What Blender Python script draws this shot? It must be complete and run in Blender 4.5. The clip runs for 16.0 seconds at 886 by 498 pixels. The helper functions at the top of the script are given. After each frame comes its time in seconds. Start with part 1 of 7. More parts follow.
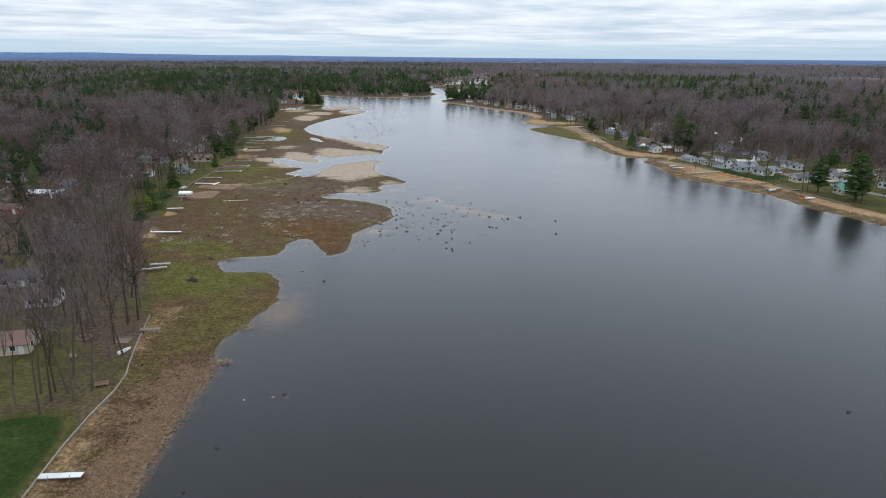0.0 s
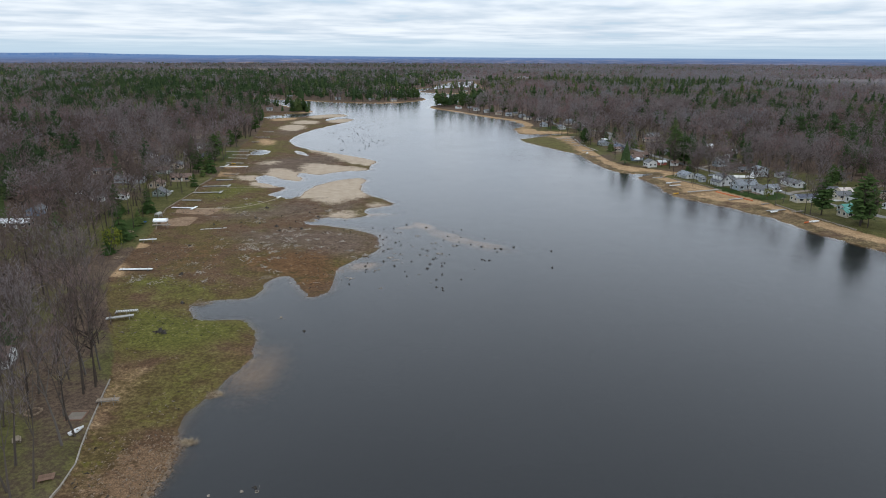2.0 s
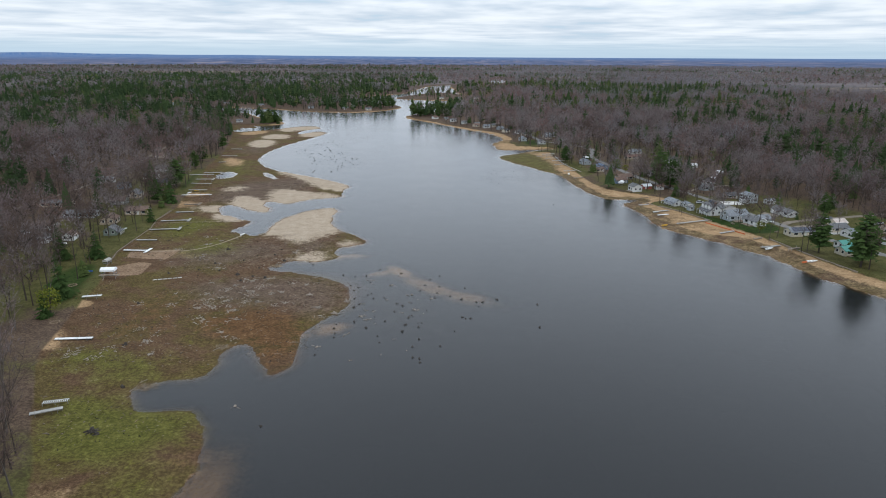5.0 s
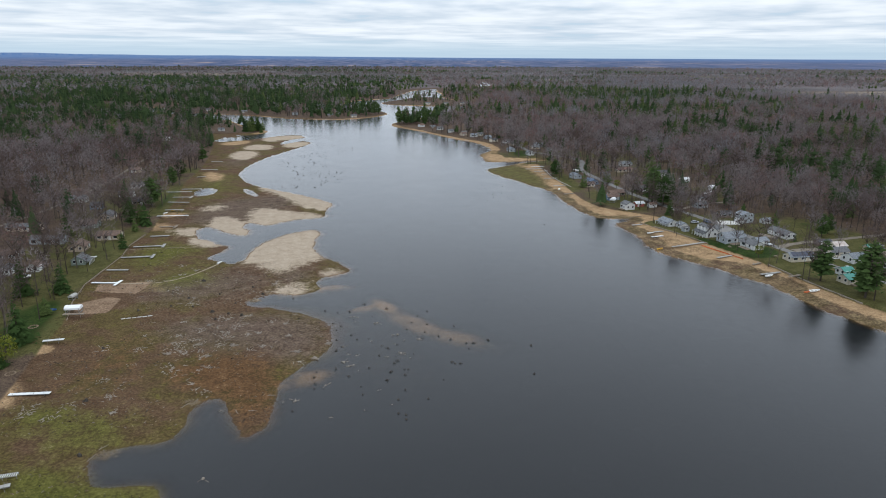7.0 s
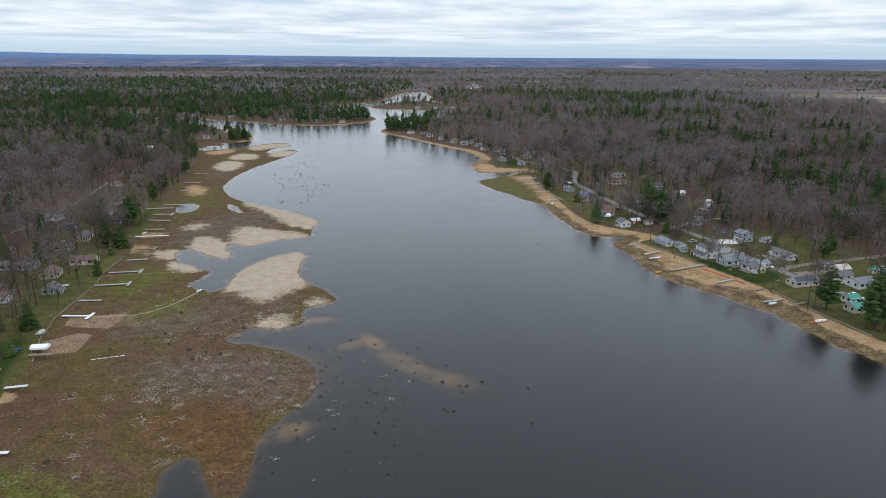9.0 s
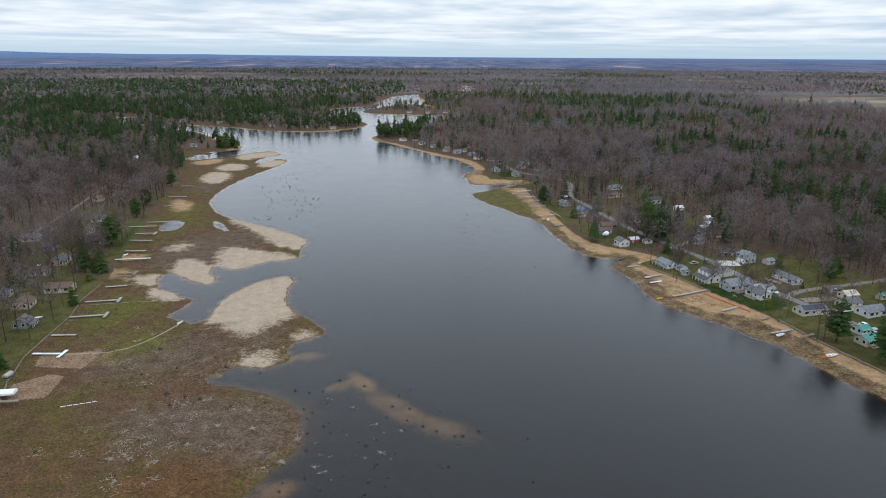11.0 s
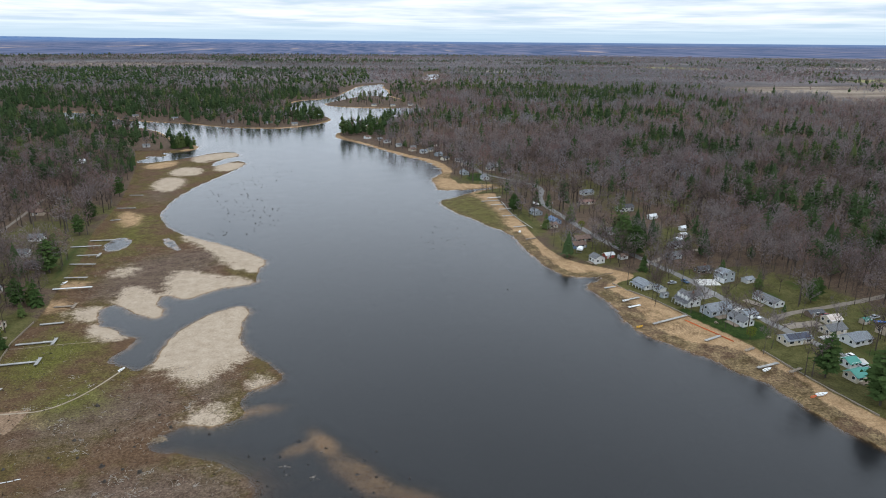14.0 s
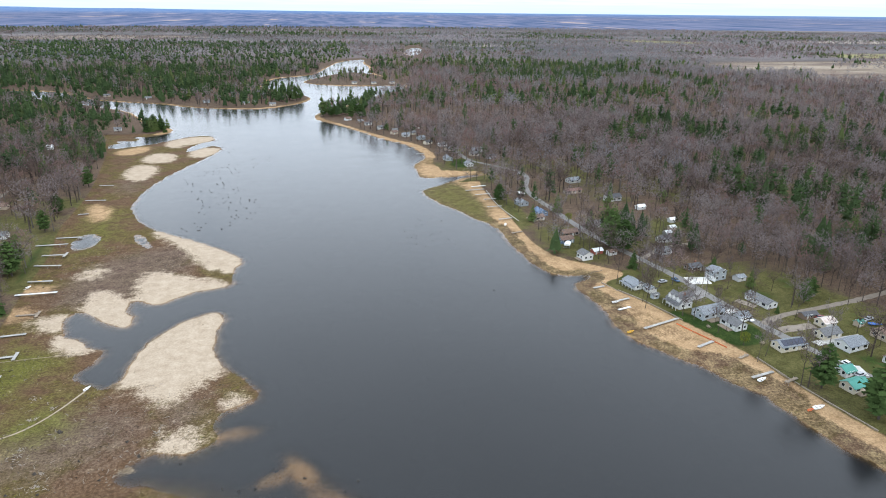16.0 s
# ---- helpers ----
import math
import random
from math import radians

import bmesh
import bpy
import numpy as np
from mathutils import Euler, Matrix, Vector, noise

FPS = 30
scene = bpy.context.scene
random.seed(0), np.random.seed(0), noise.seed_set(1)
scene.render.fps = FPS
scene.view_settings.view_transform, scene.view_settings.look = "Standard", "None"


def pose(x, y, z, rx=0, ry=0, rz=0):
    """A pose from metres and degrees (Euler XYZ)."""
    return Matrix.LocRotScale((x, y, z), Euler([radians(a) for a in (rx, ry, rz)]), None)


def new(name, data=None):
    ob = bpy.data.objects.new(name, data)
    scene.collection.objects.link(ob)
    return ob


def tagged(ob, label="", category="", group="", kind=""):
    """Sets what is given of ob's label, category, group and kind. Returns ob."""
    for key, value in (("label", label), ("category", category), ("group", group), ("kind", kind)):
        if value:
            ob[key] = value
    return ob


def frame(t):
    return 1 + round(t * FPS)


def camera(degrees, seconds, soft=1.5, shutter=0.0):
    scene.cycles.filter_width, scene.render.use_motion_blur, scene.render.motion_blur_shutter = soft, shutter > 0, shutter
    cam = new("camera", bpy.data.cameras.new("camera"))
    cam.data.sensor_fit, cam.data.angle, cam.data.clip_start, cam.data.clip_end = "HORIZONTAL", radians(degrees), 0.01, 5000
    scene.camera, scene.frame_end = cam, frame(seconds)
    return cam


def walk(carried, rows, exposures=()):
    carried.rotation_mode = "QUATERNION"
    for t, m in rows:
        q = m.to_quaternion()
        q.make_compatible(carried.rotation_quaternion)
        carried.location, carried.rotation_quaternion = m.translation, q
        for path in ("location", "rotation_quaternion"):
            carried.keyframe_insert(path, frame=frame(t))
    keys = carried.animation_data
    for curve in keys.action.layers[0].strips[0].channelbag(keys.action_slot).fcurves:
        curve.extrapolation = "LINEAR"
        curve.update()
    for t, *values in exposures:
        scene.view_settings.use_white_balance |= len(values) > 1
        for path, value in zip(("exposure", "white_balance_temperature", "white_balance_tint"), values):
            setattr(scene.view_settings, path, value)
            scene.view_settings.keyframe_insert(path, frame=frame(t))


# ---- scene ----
cam = camera(68.7, 16.0, soft=1.0)


def flown(x, y, z, pitch, yaw, roll):
    """The pose of the drone's camera: its tilt, heading and lean in degrees."""
    return pose(x, y, z, 90 + pitch, 0, yaw) @ pose(0, 0, 0, 0, 0, roll)


PATH = [
    (0, flown(0.00, 0.00, 60.00, -16.52, 0.01, 0.33)),
    (1, flown(0.00, 7.95, 63.88, -16.53, -0.44, 0.27)),
    (2, flown(0.04, 16.11, 67.71, -16.55, -0.92, 0.22)),
    (3, flown(0.19, 24.30, 71.58, -16.55, -1.59, 0.20)),
    (4, flown(0.47, 32.46, 75.51, -16.54, -2.33, 0.19)),
    (5, flown(0.93, 40.54, 79.45, -16.57, -2.96, 0.22)),
    (6, flown(1.38, 48.44, 83.33, -16.57, -3.54, 0.22)),
    (7, flown(1.62, 56.22, 87.13, -16.52, -4.14, 0.23)),
    (8, flown(1.86, 63.73, 90.82, -16.54, -4.74, 0.26)),
    (9, flown(2.35, 70.99, 94.48, -16.56, -5.06, 0.27)),
    (10, flown(2.82, 78.37, 98.25, -16.58, -5.32, 0.29)),
    (11, flown(3.30, 85.89, 102.10, -16.58, -5.75, 0.31)),
    (12, flown(3.94, 93.55, 105.94, -16.53, -6.58, 0.34)),
    (12.5, flown(4.33, 97.39, 107.86, -16.58, -7.21, 0.35)),
    (13, flown(4.77, 101.32, 109.78, -16.87, -7.80, 0.37)),
    (13.5, flown(5.24, 105.29, 111.71, -17.33, -8.31, 0.39)),
    (14, flown(5.74, 109.23, 113.66, -17.82, -8.77, 0.42)),
    (14.5, flown(6.25, 113.06, 115.61, -18.38, -9.23, 0.45)),
    (15, flown(6.79, 116.82, 117.53, -18.92, -9.64, 0.46)),
    (15.5, flown(7.34, 120.57, 119.46, -19.49, -10.05, 0.49)),
    (16, flown(7.88, 124.35, 121.40, -20.12, -10.35, 0.53)),
]
walk(cam, PATH, exposures=[(0, 0.0), (12.5, 0.02), (13.5, 0.10), (14.5, 0.33), (16, 0.76)])


# ---- node helpers ----
class Nodes:
    """Short hand for building a node tree."""

    def __init__(self, tree):
        self.tree = tree
        tree.nodes.clear()

    def put(self, value, socket):
        if isinstance(value, bpy.types.NodeSocket):
            self.tree.links.new(value, socket)
        elif value is not None:
            if socket.type == "RGBA" and len(value) == 3:
                value = (*value, 1)
            socket.default_value = value

    def add(self, kind, out=0, settings=(), **ins):
        n = self.tree.nodes.new(kind)
        for key, value in settings:
            if key == "operation":
                n.operation = value
            elif key == "blend_type":
                n.blend_type = value
            elif key == "data_type":
                n.data_type = value
            elif key == "attribute_name":
                n.attribute_name = value
            elif key == "distribution":
                n.distribution = value
        for key, value in ins.items():
            name = key.replace("_", " ")
            sock = n.inputs[int(name[1:])] if name[0] == "i" and name[1:].isdigit() else n.inputs[name]
            self.put(value, sock)
        return n.outputs[out]

    def maths(self, op, a, b=0.0, c=0.0):
        return self.add("ShaderNodeMath", settings=[("operation", op)], i0=a, i1=b, i2=c)

    def vec(self, op, a, b=(0, 0, 0)):
        return self.add("ShaderNodeVectorMath", settings=[("operation", op)], i0=a, i1=b)

    def mix(self, fac, a, b, blend="MIX"):
        n = self.tree.nodes.new("ShaderNodeMix")
        n.data_type, n.blend_type = "RGBA", blend
        self.put(fac, n.inputs[0]), self.put(a, n.inputs[6]), self.put(b, n.inputs[7])
        return n.outputs[2]

    def ramp(self, value, lo, hi, to_lo=0.0, to_hi=1.0, smooth=True):
        n = self.tree.nodes.new("ShaderNodeMapRange")
        n.interpolation_type = "SMOOTHSTEP" if smooth else "LINEAR"
        for s, v in zip(n.inputs[:5], (value, lo, hi, to_lo, to_hi)):
            self.put(v, s)
        return n.outputs[0]

    def noise(self, coords, scale, detail=4.0, rough=0.55, distort=0.0):
        return self.add("ShaderNodeTexNoise", Vector=coords, Scale=scale, Detail=detail, Roughness=rough, Distortion=distort)

    def coords(self, which=3):
        return self.tree.nodes.new("ShaderNodeTexCoord").outputs[which]

    def attr(self, name, out=0):
        return self.add("ShaderNodeAttribute", out=out, settings=[("attribute_name", name)])

    def split(self, colour):
        n = self.tree.nodes.new("ShaderNodeSeparateColor")
        self.put(colour, n.inputs[0])
        return n.outputs[0], n.outputs[1], n.outputs[2]

    def bump(self, height, strength, distance):
        return self.add("ShaderNodeBump", Height=height, Strength=strength, Distance=distance)


def material(name):
    m = bpy.data.materials.new(name)
    m.use_nodes = True
    n = Nodes(m.node_tree)
    out = m.node_tree.nodes.new("ShaderNodeOutputMaterial")
    return m, n, out.inputs[0]


# ---- sky: a broken overcast, the distant plain under it ----
SUN_HIGH, SUN_TURN = 48.0, 150.0
world = bpy.data.worlds.new("overcast")
scene.world = world
world.use_nodes = True
n = Nodes(world.node_tree)
way = n.coords(0)
sep = world.node_tree.nodes.new("ShaderNodeSeparateXYZ")
n.put(way, sep.inputs[0])
dx, dy, dz = sep.outputs
sky = world.node_tree.nodes.new("ShaderNodeTexSky")
sky.sky_type, sky.sun_disc = "NISHITA", False
sky.sun_elevation, sky.sun_rotation = radians(SUN_HIGH), radians(SUN_TURN)
sky.altitude, sky.air_density, sky.dust_density = 300, 1.0, 1.0
blue = n.vec("SCALE", sky.outputs[0])
blue.node.inputs["Scale"].default_value = 0.085
lift = n.maths("ADD", n.maths("MAXIMUM", dz, 0.0), 0.04)
turn = n.maths("ARCTAN2", dx, dy)
flat = world.node_tree.nodes.new("ShaderNodeCombineXYZ")
n.put(n.maths("MULTIPLY", turn, 10.0), flat.inputs[0])
n.put(n.maths("DIVIDE", 1.0, lift), flat.inputs[1])
deck = flat.outputs[0]
wide = n.vec("MULTIPLY", deck, (0.62, 0.52, 1.0))
c1 = n.noise(wide, 1.0, 3.0, 0.5)
c2 = n.noise(n.vec("MULTIPLY", deck, (1.9, 1.4, 1.0)), 1.0, 4.0, 0.55)
tone = n.maths("ADD", n.maths("MULTIPLY", c1, 0.72), n.maths("MULTIPLY", c2, 0.28))
grey = n.ramp(tone, 0.34, 0.66)
grey = n.mix(n.ramp(dz, 0.10, 0.24), grey, (0.60, 0.60, 0.60))
cloud = n.mix(grey, (0.595, 0.705, 0.828), (0.912, 0.98, 1.048))
thick = n.ramp(tone, 0.30, 0.42)
cloud = n.mix(1.0, cloud, n.mix(n.ramp(dz, 0.05, 0.20), (1.0, 1.0, 1.0), (1.36, 1.40, 1.45)), "MULTIPLY")
low = n.ramp(dz, 0.004, 0.032)
cover = n.maths("MULTIPLY", n.maths("MAXIMUM", thick, 0.55), n.ramp(low, 0.0, 1.0, 0.12, 1.0, False))
heaven = n.mix(cover, n.mix(0.75, blue, (0.54, 0.75, 0.96)), cloud)
# the far plain and the low ridge that closes it
ridge_in = world.node_tree.nodes.new("ShaderNodeCombineXYZ")
n.put(turn, ridge_in.inputs[0])
ridge = n.noise(ridge_in.outputs[0], 5.0, 3.0, 0.5)
west = n.ramp(turn, 0.25, -0.75)
crest = n.maths("ADD", n.maths("MULTIPLY", n.maths("MULTIPLY", ridge, west), 0.0085), -0.0016)
under = n.maths("SUBTRACT", crest, dz)
plain_in = world.node_tree.nodes.new("ShaderNodeCombineXYZ")
down = n.maths("MAXIMUM", n.maths("MULTIPLY_ADD", dz, -1.0, 0.004), 0.004)
n.put(n.maths("MULTIPLY", n.maths("DIVIDE", dx, down), 0.75), plain_in.inputs[0])
n.put(n.maths("MULTIPLY", n.maths("DIVIDE", dy, down), 0.11), plain_in.inputs[1])
stands = n.noise(plain_in.outputs[0], 1.0, 5.0, 0.65)
bands = n.ramp(stands, 0.36, 0.64)
# air haze is put into the blue and lilac of the land
far_haze = n.mix(bands, (0.100, 0.205, 0.440), (0.175, 0.270, 0.475))
hazed_land = n.mix(bands, (0.074, 0.120, 0.235), (0.185, 0.212, 0.335))
hazed_land = n.mix(n.ramp(n.noise(plain_in.outputs[0], 0.55, 4.0, 0.6), 0.60, 0.68), hazed_land, (0.400, 0.350, 0.360))
plain = n.mix(n.ramp(dz, -0.0005, -0.0075), far_haze, hazed_land)
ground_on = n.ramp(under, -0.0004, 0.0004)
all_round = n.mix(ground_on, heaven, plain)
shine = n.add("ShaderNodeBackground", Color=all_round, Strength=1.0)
world_out = world.node_tree.nodes.new("ShaderNodeOutputWorld")
n.put(shine, world_out.inputs[0])

sun = new("sun", bpy.data.lights.new("sun", "SUN"))
sun.data.energy, sun.data.angle, sun.data.color = 0.7, radians(20), (1.0, 0.96, 0.9)
sun.matrix_world = pose(0, 0, 300, 90 - SUN_HIGH, 0, 180 - SUN_TURN)


# ---- materials ----
def speckled(name, dark, light, scale=3.0, rough=0.85, bump=0.0, fine=14.0, metal=0.0, spread=0.5):
    """A surface with stains and grain between two colours, varied from thing to thing."""
    m, n, out = material(name)
    at = n.coords(3)
    big, small = n.noise(at, scale, 4.0, 0.6), n.noise(at, scale * fine, 3.0, 0.6)
    fac = n.ramp(n.maths("ADD", n.maths("MULTIPLY", big, 0.6), n.maths("MULTIPLY", small, 0.4)), 0.5 - spread / 2, 0.5 + spread / 2)
    colour = n.mix(fac, dark, light)
    own = n.tree.nodes.new("ShaderNodeObjectInfo").outputs["Random"]
    colour = n.mix(1.0, colour, n.mix(own, (0.84, 0.84, 0.84), (1.12, 1.12, 1.12)), "MULTIPLY")
    normal = n.bump(small, bump, 0.05) if bump else None
    n.put(n.add("ShaderNodeBsdfPrincipled", Base_Color=colour, Roughness=rough, Metallic=metal, Normal=normal, Specular_IOR_Level=0.15 if rough > 0.7 else 0.5), out)
    return m


def ground_material():
    m, n, out = material("ground")
    at = n.coords(3)
    a, b, c = n.attr("cover_a"), n.attr("cover_b"), n.attr("cover_c")
    sand, green, rust = n.split(a)
    lawn, upland, field = n.split(b)
    edge, tan, mud = n.split(c)
    gravel = n.attr("gravel", 2)
    big = n.noise(at, 0.045, 4.0, 0.6)
    mid = n.noise(at, 0.22, 5.0, 0.65)
    fine = n.noise(at, 1.3, 5.0, 0.7)
    tiny = n.noise(at, 5.0, 4.0, 0.7)
    ragged = n.maths("ADD", n.maths("MULTIPLY", mid, 0.55), n.maths("MULTIPLY", fine, 0.45))

    def on(mask, soft=0.16, lift=0.0, gain=2.6):
        return n.ramp(n.maths("ADD", mask, n.maths("MULTIPLY_ADD", ragged, gain, lift - 0.5 * gain)), 0.5 - soft, 0.5 + soft)

    speck = n.ramp(tiny, 0.3, 0.72)
    colour = n.mix(n.ramp(ragged, 0.26, 0.74), (0.074, 0.043, 0.025), (0.134, 0.083, 0.050))
    colour = n.mix(n.maths("MULTIPLY", n.ramp(big, 0.42, 0.57), 0.70), colour, n.mix(n.ramp(ragged, 0.3, 0.7), (0.062, 0.049, 0.016), (0.120, 0.094, 0.034)))
    moss = n.maths("MULTIPLY", n.ramp(n.noise(at, 0.55, 3.0, 0.6), 0.56, 0.66), n.ramp(big, 0.42, 0.58))
    colour = n.mix(n.maths("MULTIPLY", moss, 0.55), colour, (0.130, 0.118, 0.026))
    colour = n.mix(n.maths("MULTIPLY", on(mud, 0.35, 0.0, 1.6), 0.85), colour, n.mix(n.ramp(ragged, 0.3, 0.7), (0.064, 0.043, 0.034), (0.168, 0.121, 0.093)))
    flecks = n.maths("MULTIPLY", n.ramp(tiny, 0.60, 0.72), n.ramp(mid, 0.48, 0.62))
    colour = n.mix(n.maths("MULTIPLY", flecks, 0.32), colour, (0.240, 0.215, 0.190))
    colour = n.mix(on(rust, 0.22), colour, n.mix(n.ramp(ragged, 0.26, 0.74), (0.066, 0.037, 0.017), (0.160, 0.086, 0.042)))
    colour = n.mix(n.maths("MULTIPLY", on(green, 0.34, 0.05, 1.7), 0.85), colour, n.mix(n.ramp(ragged, 0.25, 0.75), (0.058, 0.063, 0.013), (0.140, 0.138, 0.034)))
    colour = n.mix(on(gravel), colour, n.mix(speck, (0.098, 0.060, 0.035), (0.215, 0.137, 0.083)))
    colour = n.mix(on(tan, 0.30, 0.06, 1.1), colour, n.mix(n.ramp(ragged, 0.35, 0.65), (0.245, 0.155, 0.083), (0.410, 0.275, 0.158)))
    plot = n.attr("plot", 2)
    colour = n.mix(n.ramp(n.maths("ADD", plot, n.maths("MULTIPLY", n.maths("SUBTRACT", fine, 0.5), 0.5)), 0.42, 0.58), colour, n.mix(n.ramp(ragged, 0.38, 0.62), (0.185, 0.122, 0.080), (0.275, 0.188, 0.126)))
    colour = n.mix(on(sand, 0.26, 0.06, 2.0), colour, n.mix(n.ramp(ragged, 0.3, 0.7), (0.290, 0.222, 0.158), (0.430, 0.348, 0.265)))
    # distant ground takes canopy tones, greyed with haze baked into the colour
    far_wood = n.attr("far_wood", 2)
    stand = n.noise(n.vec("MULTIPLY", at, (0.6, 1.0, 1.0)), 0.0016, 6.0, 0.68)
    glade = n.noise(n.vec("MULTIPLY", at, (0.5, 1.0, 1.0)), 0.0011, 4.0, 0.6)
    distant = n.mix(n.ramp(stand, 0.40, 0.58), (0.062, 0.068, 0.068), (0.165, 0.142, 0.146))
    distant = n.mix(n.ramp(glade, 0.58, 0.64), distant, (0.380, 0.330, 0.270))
    floor = n.mix(n.ramp(ragged, 0.28, 0.72), (0.062, 0.043, 0.032), (0.138, 0.096, 0.069))
    turf = n.mix(n.ramp(ragged, 0.36, 0.64), (0.050, 0.048, 0.016), (0.106, 0.097, 0.037))
    rich = n.mix(n.ramp(ragged, 0.35, 0.65), (0.015, 0.031, 0.007), (0.042, 0.062, 0.016))
    up = n.mix(n.ramp(n.maths("ADD", lawn, n.maths("MULTIPLY", n.maths("SUBTRACT", ragged, 0.5), 0.8)), 0.10, 0.36), floor, turf)
    up = n.mix(n.ramp(n.maths("ADD", lawn, n.maths("MULTIPLY", n.maths("SUBTRACT", ragged, 0.5), 0.9)), 0.56, 0.80), up, rich)
    north = n.tree.nodes.new("ShaderNodeSeparateXYZ")
    n.put(at, north.inputs[0])
    pasture = n.mix(mid, (0.190, 0.190, 0.075), (0.300, 0.280, 0.140))
    up = n.mix(on(field, 0.2), up, n.mix(n.ramp(n.noise(n.vec("MULTIPLY", at, (0.4, 1.0, 1.0)), 0.012, 5.0, 0.65), 0.36, 0.64), (0.150, 0.112, 0.094), (0.290, 0.240, 0.185)))
    up = n.mix(n.maths("MULTIPLY", on(field, 0.2), n.maths("MULTIPLY", n.ramp(north.outputs[1], 1700, 1850), n.ramp(north.outputs[0], 200, 600))), up, pasture)
    colour = n.mix(n.ramp(n.maths("ADD", upland, n.maths("MULTIPLY", n.maths("SUBTRACT", fine, 0.5), 0.5)), 0.4, 0.6), colour, up)
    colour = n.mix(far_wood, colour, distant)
    # a wet rim along the water, and the orange sand that the waves wash
    wash = n.ramp(n.maths("ADD", edge, n.maths("MULTIPLY", n.maths("SUBTRACT", mid, 0.5), 0.10)), 0.13, 0.07)
    wash = n.maths("MULTIPLY", wash, n.maths("MULTIPLY", n.ramp(edge, 0.0, 0.012), n.ramp(n.maths("MAXIMUM", sand, tan), 0.12, 0.42)))
    colour = n.mix(n.maths("MULTIPLY", wash, 0.8), colour, n.mix(n.ramp(mid, 0.35, 0.65), (0.100, 0.062, 0.035), (0.265, 0.165, 0.088)))
    wet = n.ramp(n.maths("ADD", edge, n.maths("MULTIPLY", fine, 0.08)), 0.05, 0.15)
    colour = n.mix(wet, n.mix(1.0, colour, (0.72, 0.67, 0.60), "MULTIPLY"), colour)
    calm = n.maths("MULTIPLY", n.maths("MAXIMUM", sand, n.maths("MULTIPLY", tan, 0.8)), 0.85)
    calm = n.maths("MAXIMUM", calm, n.maths("MULTIPLY", upland, n.ramp(lawn, 0.1, 0.4, 0.0, 0.7)))
    grain = n.mix(n.maths("SUBTRACT", 1.0, calm), colour, n.mix(n.ramp(n.maths("MULTIPLY_ADD", fine, 0.55, n.maths("MULTIPLY", tiny, 0.45)), 0.40, 0.62), (0.66, 0.65, 0.635), (1.22, 1.20, 1.17)), "MULTIPLY")
    normal = n.bump(n.maths("ADD", fine, n.maths("MULTIPLY", tiny, 0.5)), 0.5, 0.25)
    n.put(n.add("ShaderNodeBsdfPrincipled", Base_Color=grain, Roughness=n.ramp(wet, 0, 1, 0.6, 0.95), Specular_IOR_Level=n.ramp(wet, 0, 1, 0.3, 0.06), Normal=normal), out)
    return m


def water_material():
    """Still, tea-coloured water: it mirrors the sky, and lets the bed show where it is shallow."""
    m, n, out = material("water")
    at = n.coords(3)
    depth = n.attr("depth", 2)
    calm = n.noise(at, 0.012, 3.0, 0.6)
    wave = n.noise(n.vec("MULTIPLY", at, (0.8, 1.5, 1.0)), 0.9, 4.0, 0.6)
    ripple = n.bump(wave, n.ramp(calm, 0.4, 0.65, 0.07, 0.20), 0.25)
    dim = n.maths("SUBTRACT", 1.0, n.maths("POWER", 2.718, n.maths("MULTIPLY", depth, -1.5)))
    body = n.add("ShaderNodeBsdfDiffuse", Color=n.mix(calm, (0.0085, 0.0090, 0.0098), (0.0130, 0.0134, 0.0142)))
    clear = n.add("ShaderNodeBsdfTransparent", Color=(0.94, 0.89, 0.79))
    under = n.tree.nodes.new("ShaderNodeMixShader")
    n.put(dim, under.inputs[0]), n.put(clear, under.inputs[1]), n.put(body, under.inputs[2])
    gloss = n.add("ShaderNodeBsdfGlossy", Color=(1.0, 0.985, 0.985), Roughness=0.17, Normal=ripple)
    top = n.tree.nodes.new("ShaderNodeMixShader")
    n.put(n.add("ShaderNodeFresnel", IOR=1.33, Normal=ripple), top.inputs[0])
    n.put(under.outputs[0], top.inputs[1]), n.put(gloss, top.inputs[2])
    n.put(top.outputs[0], out)
    return m


def tree_material(name, tones, grain=1.5, rough=0.9, thin=0.0):
    """Bark, twigs or needles: a tint held tree by tree in the mesh picks the tone, the grain breaks it; thin ones pass light."""
    m, n, out = material(name)
    at = n.coords(3)
    tint = n.attr("tint", 2)
    own = n.tree.nodes.new("ShaderNodeObjectInfo").outputs["Random"]
    colour = n.mix(n.ramp(tint, 0.2, 0.62), tones[0], tones[1])
    colour = n.mix(n.ramp(tint, 0.72, 0.95), colour, tones[2])
    colour = n.mix(1.0, colour, n.mix(own, (0.9, 0.9, 0.9), (1.1, 1.1, 1.1)), "MULTIPLY")
    piece = n.tree.nodes.new("ShaderNodeNewGeometry").outputs["Random Per Island"]
    vary = n.maths("ADD", n.maths("MULTIPLY", piece, 0.5), n.maths("MULTIPLY", n.noise(at, grain, 3.0), 0.5))
    colour = n.mix(1.0, colour, n.mix(vary, (0.84, 0.84, 0.84), (1.16, 1.16, 1.16)), "MULTIPLY")
    face = n.add("ShaderNodeBsdfDiffuse", Color=colour, Roughness=rough)
    back = n.add("ShaderNodeBsdfTranslucent", Color=colour)
    both = n.tree.nodes.new("ShaderNodeMixShader")
    n.put(thin, both.inputs[0]), n.put(face, both.inputs[1]), n.put(back, both.inputs[2])
    n.put(both.outputs[0], out)
    return m


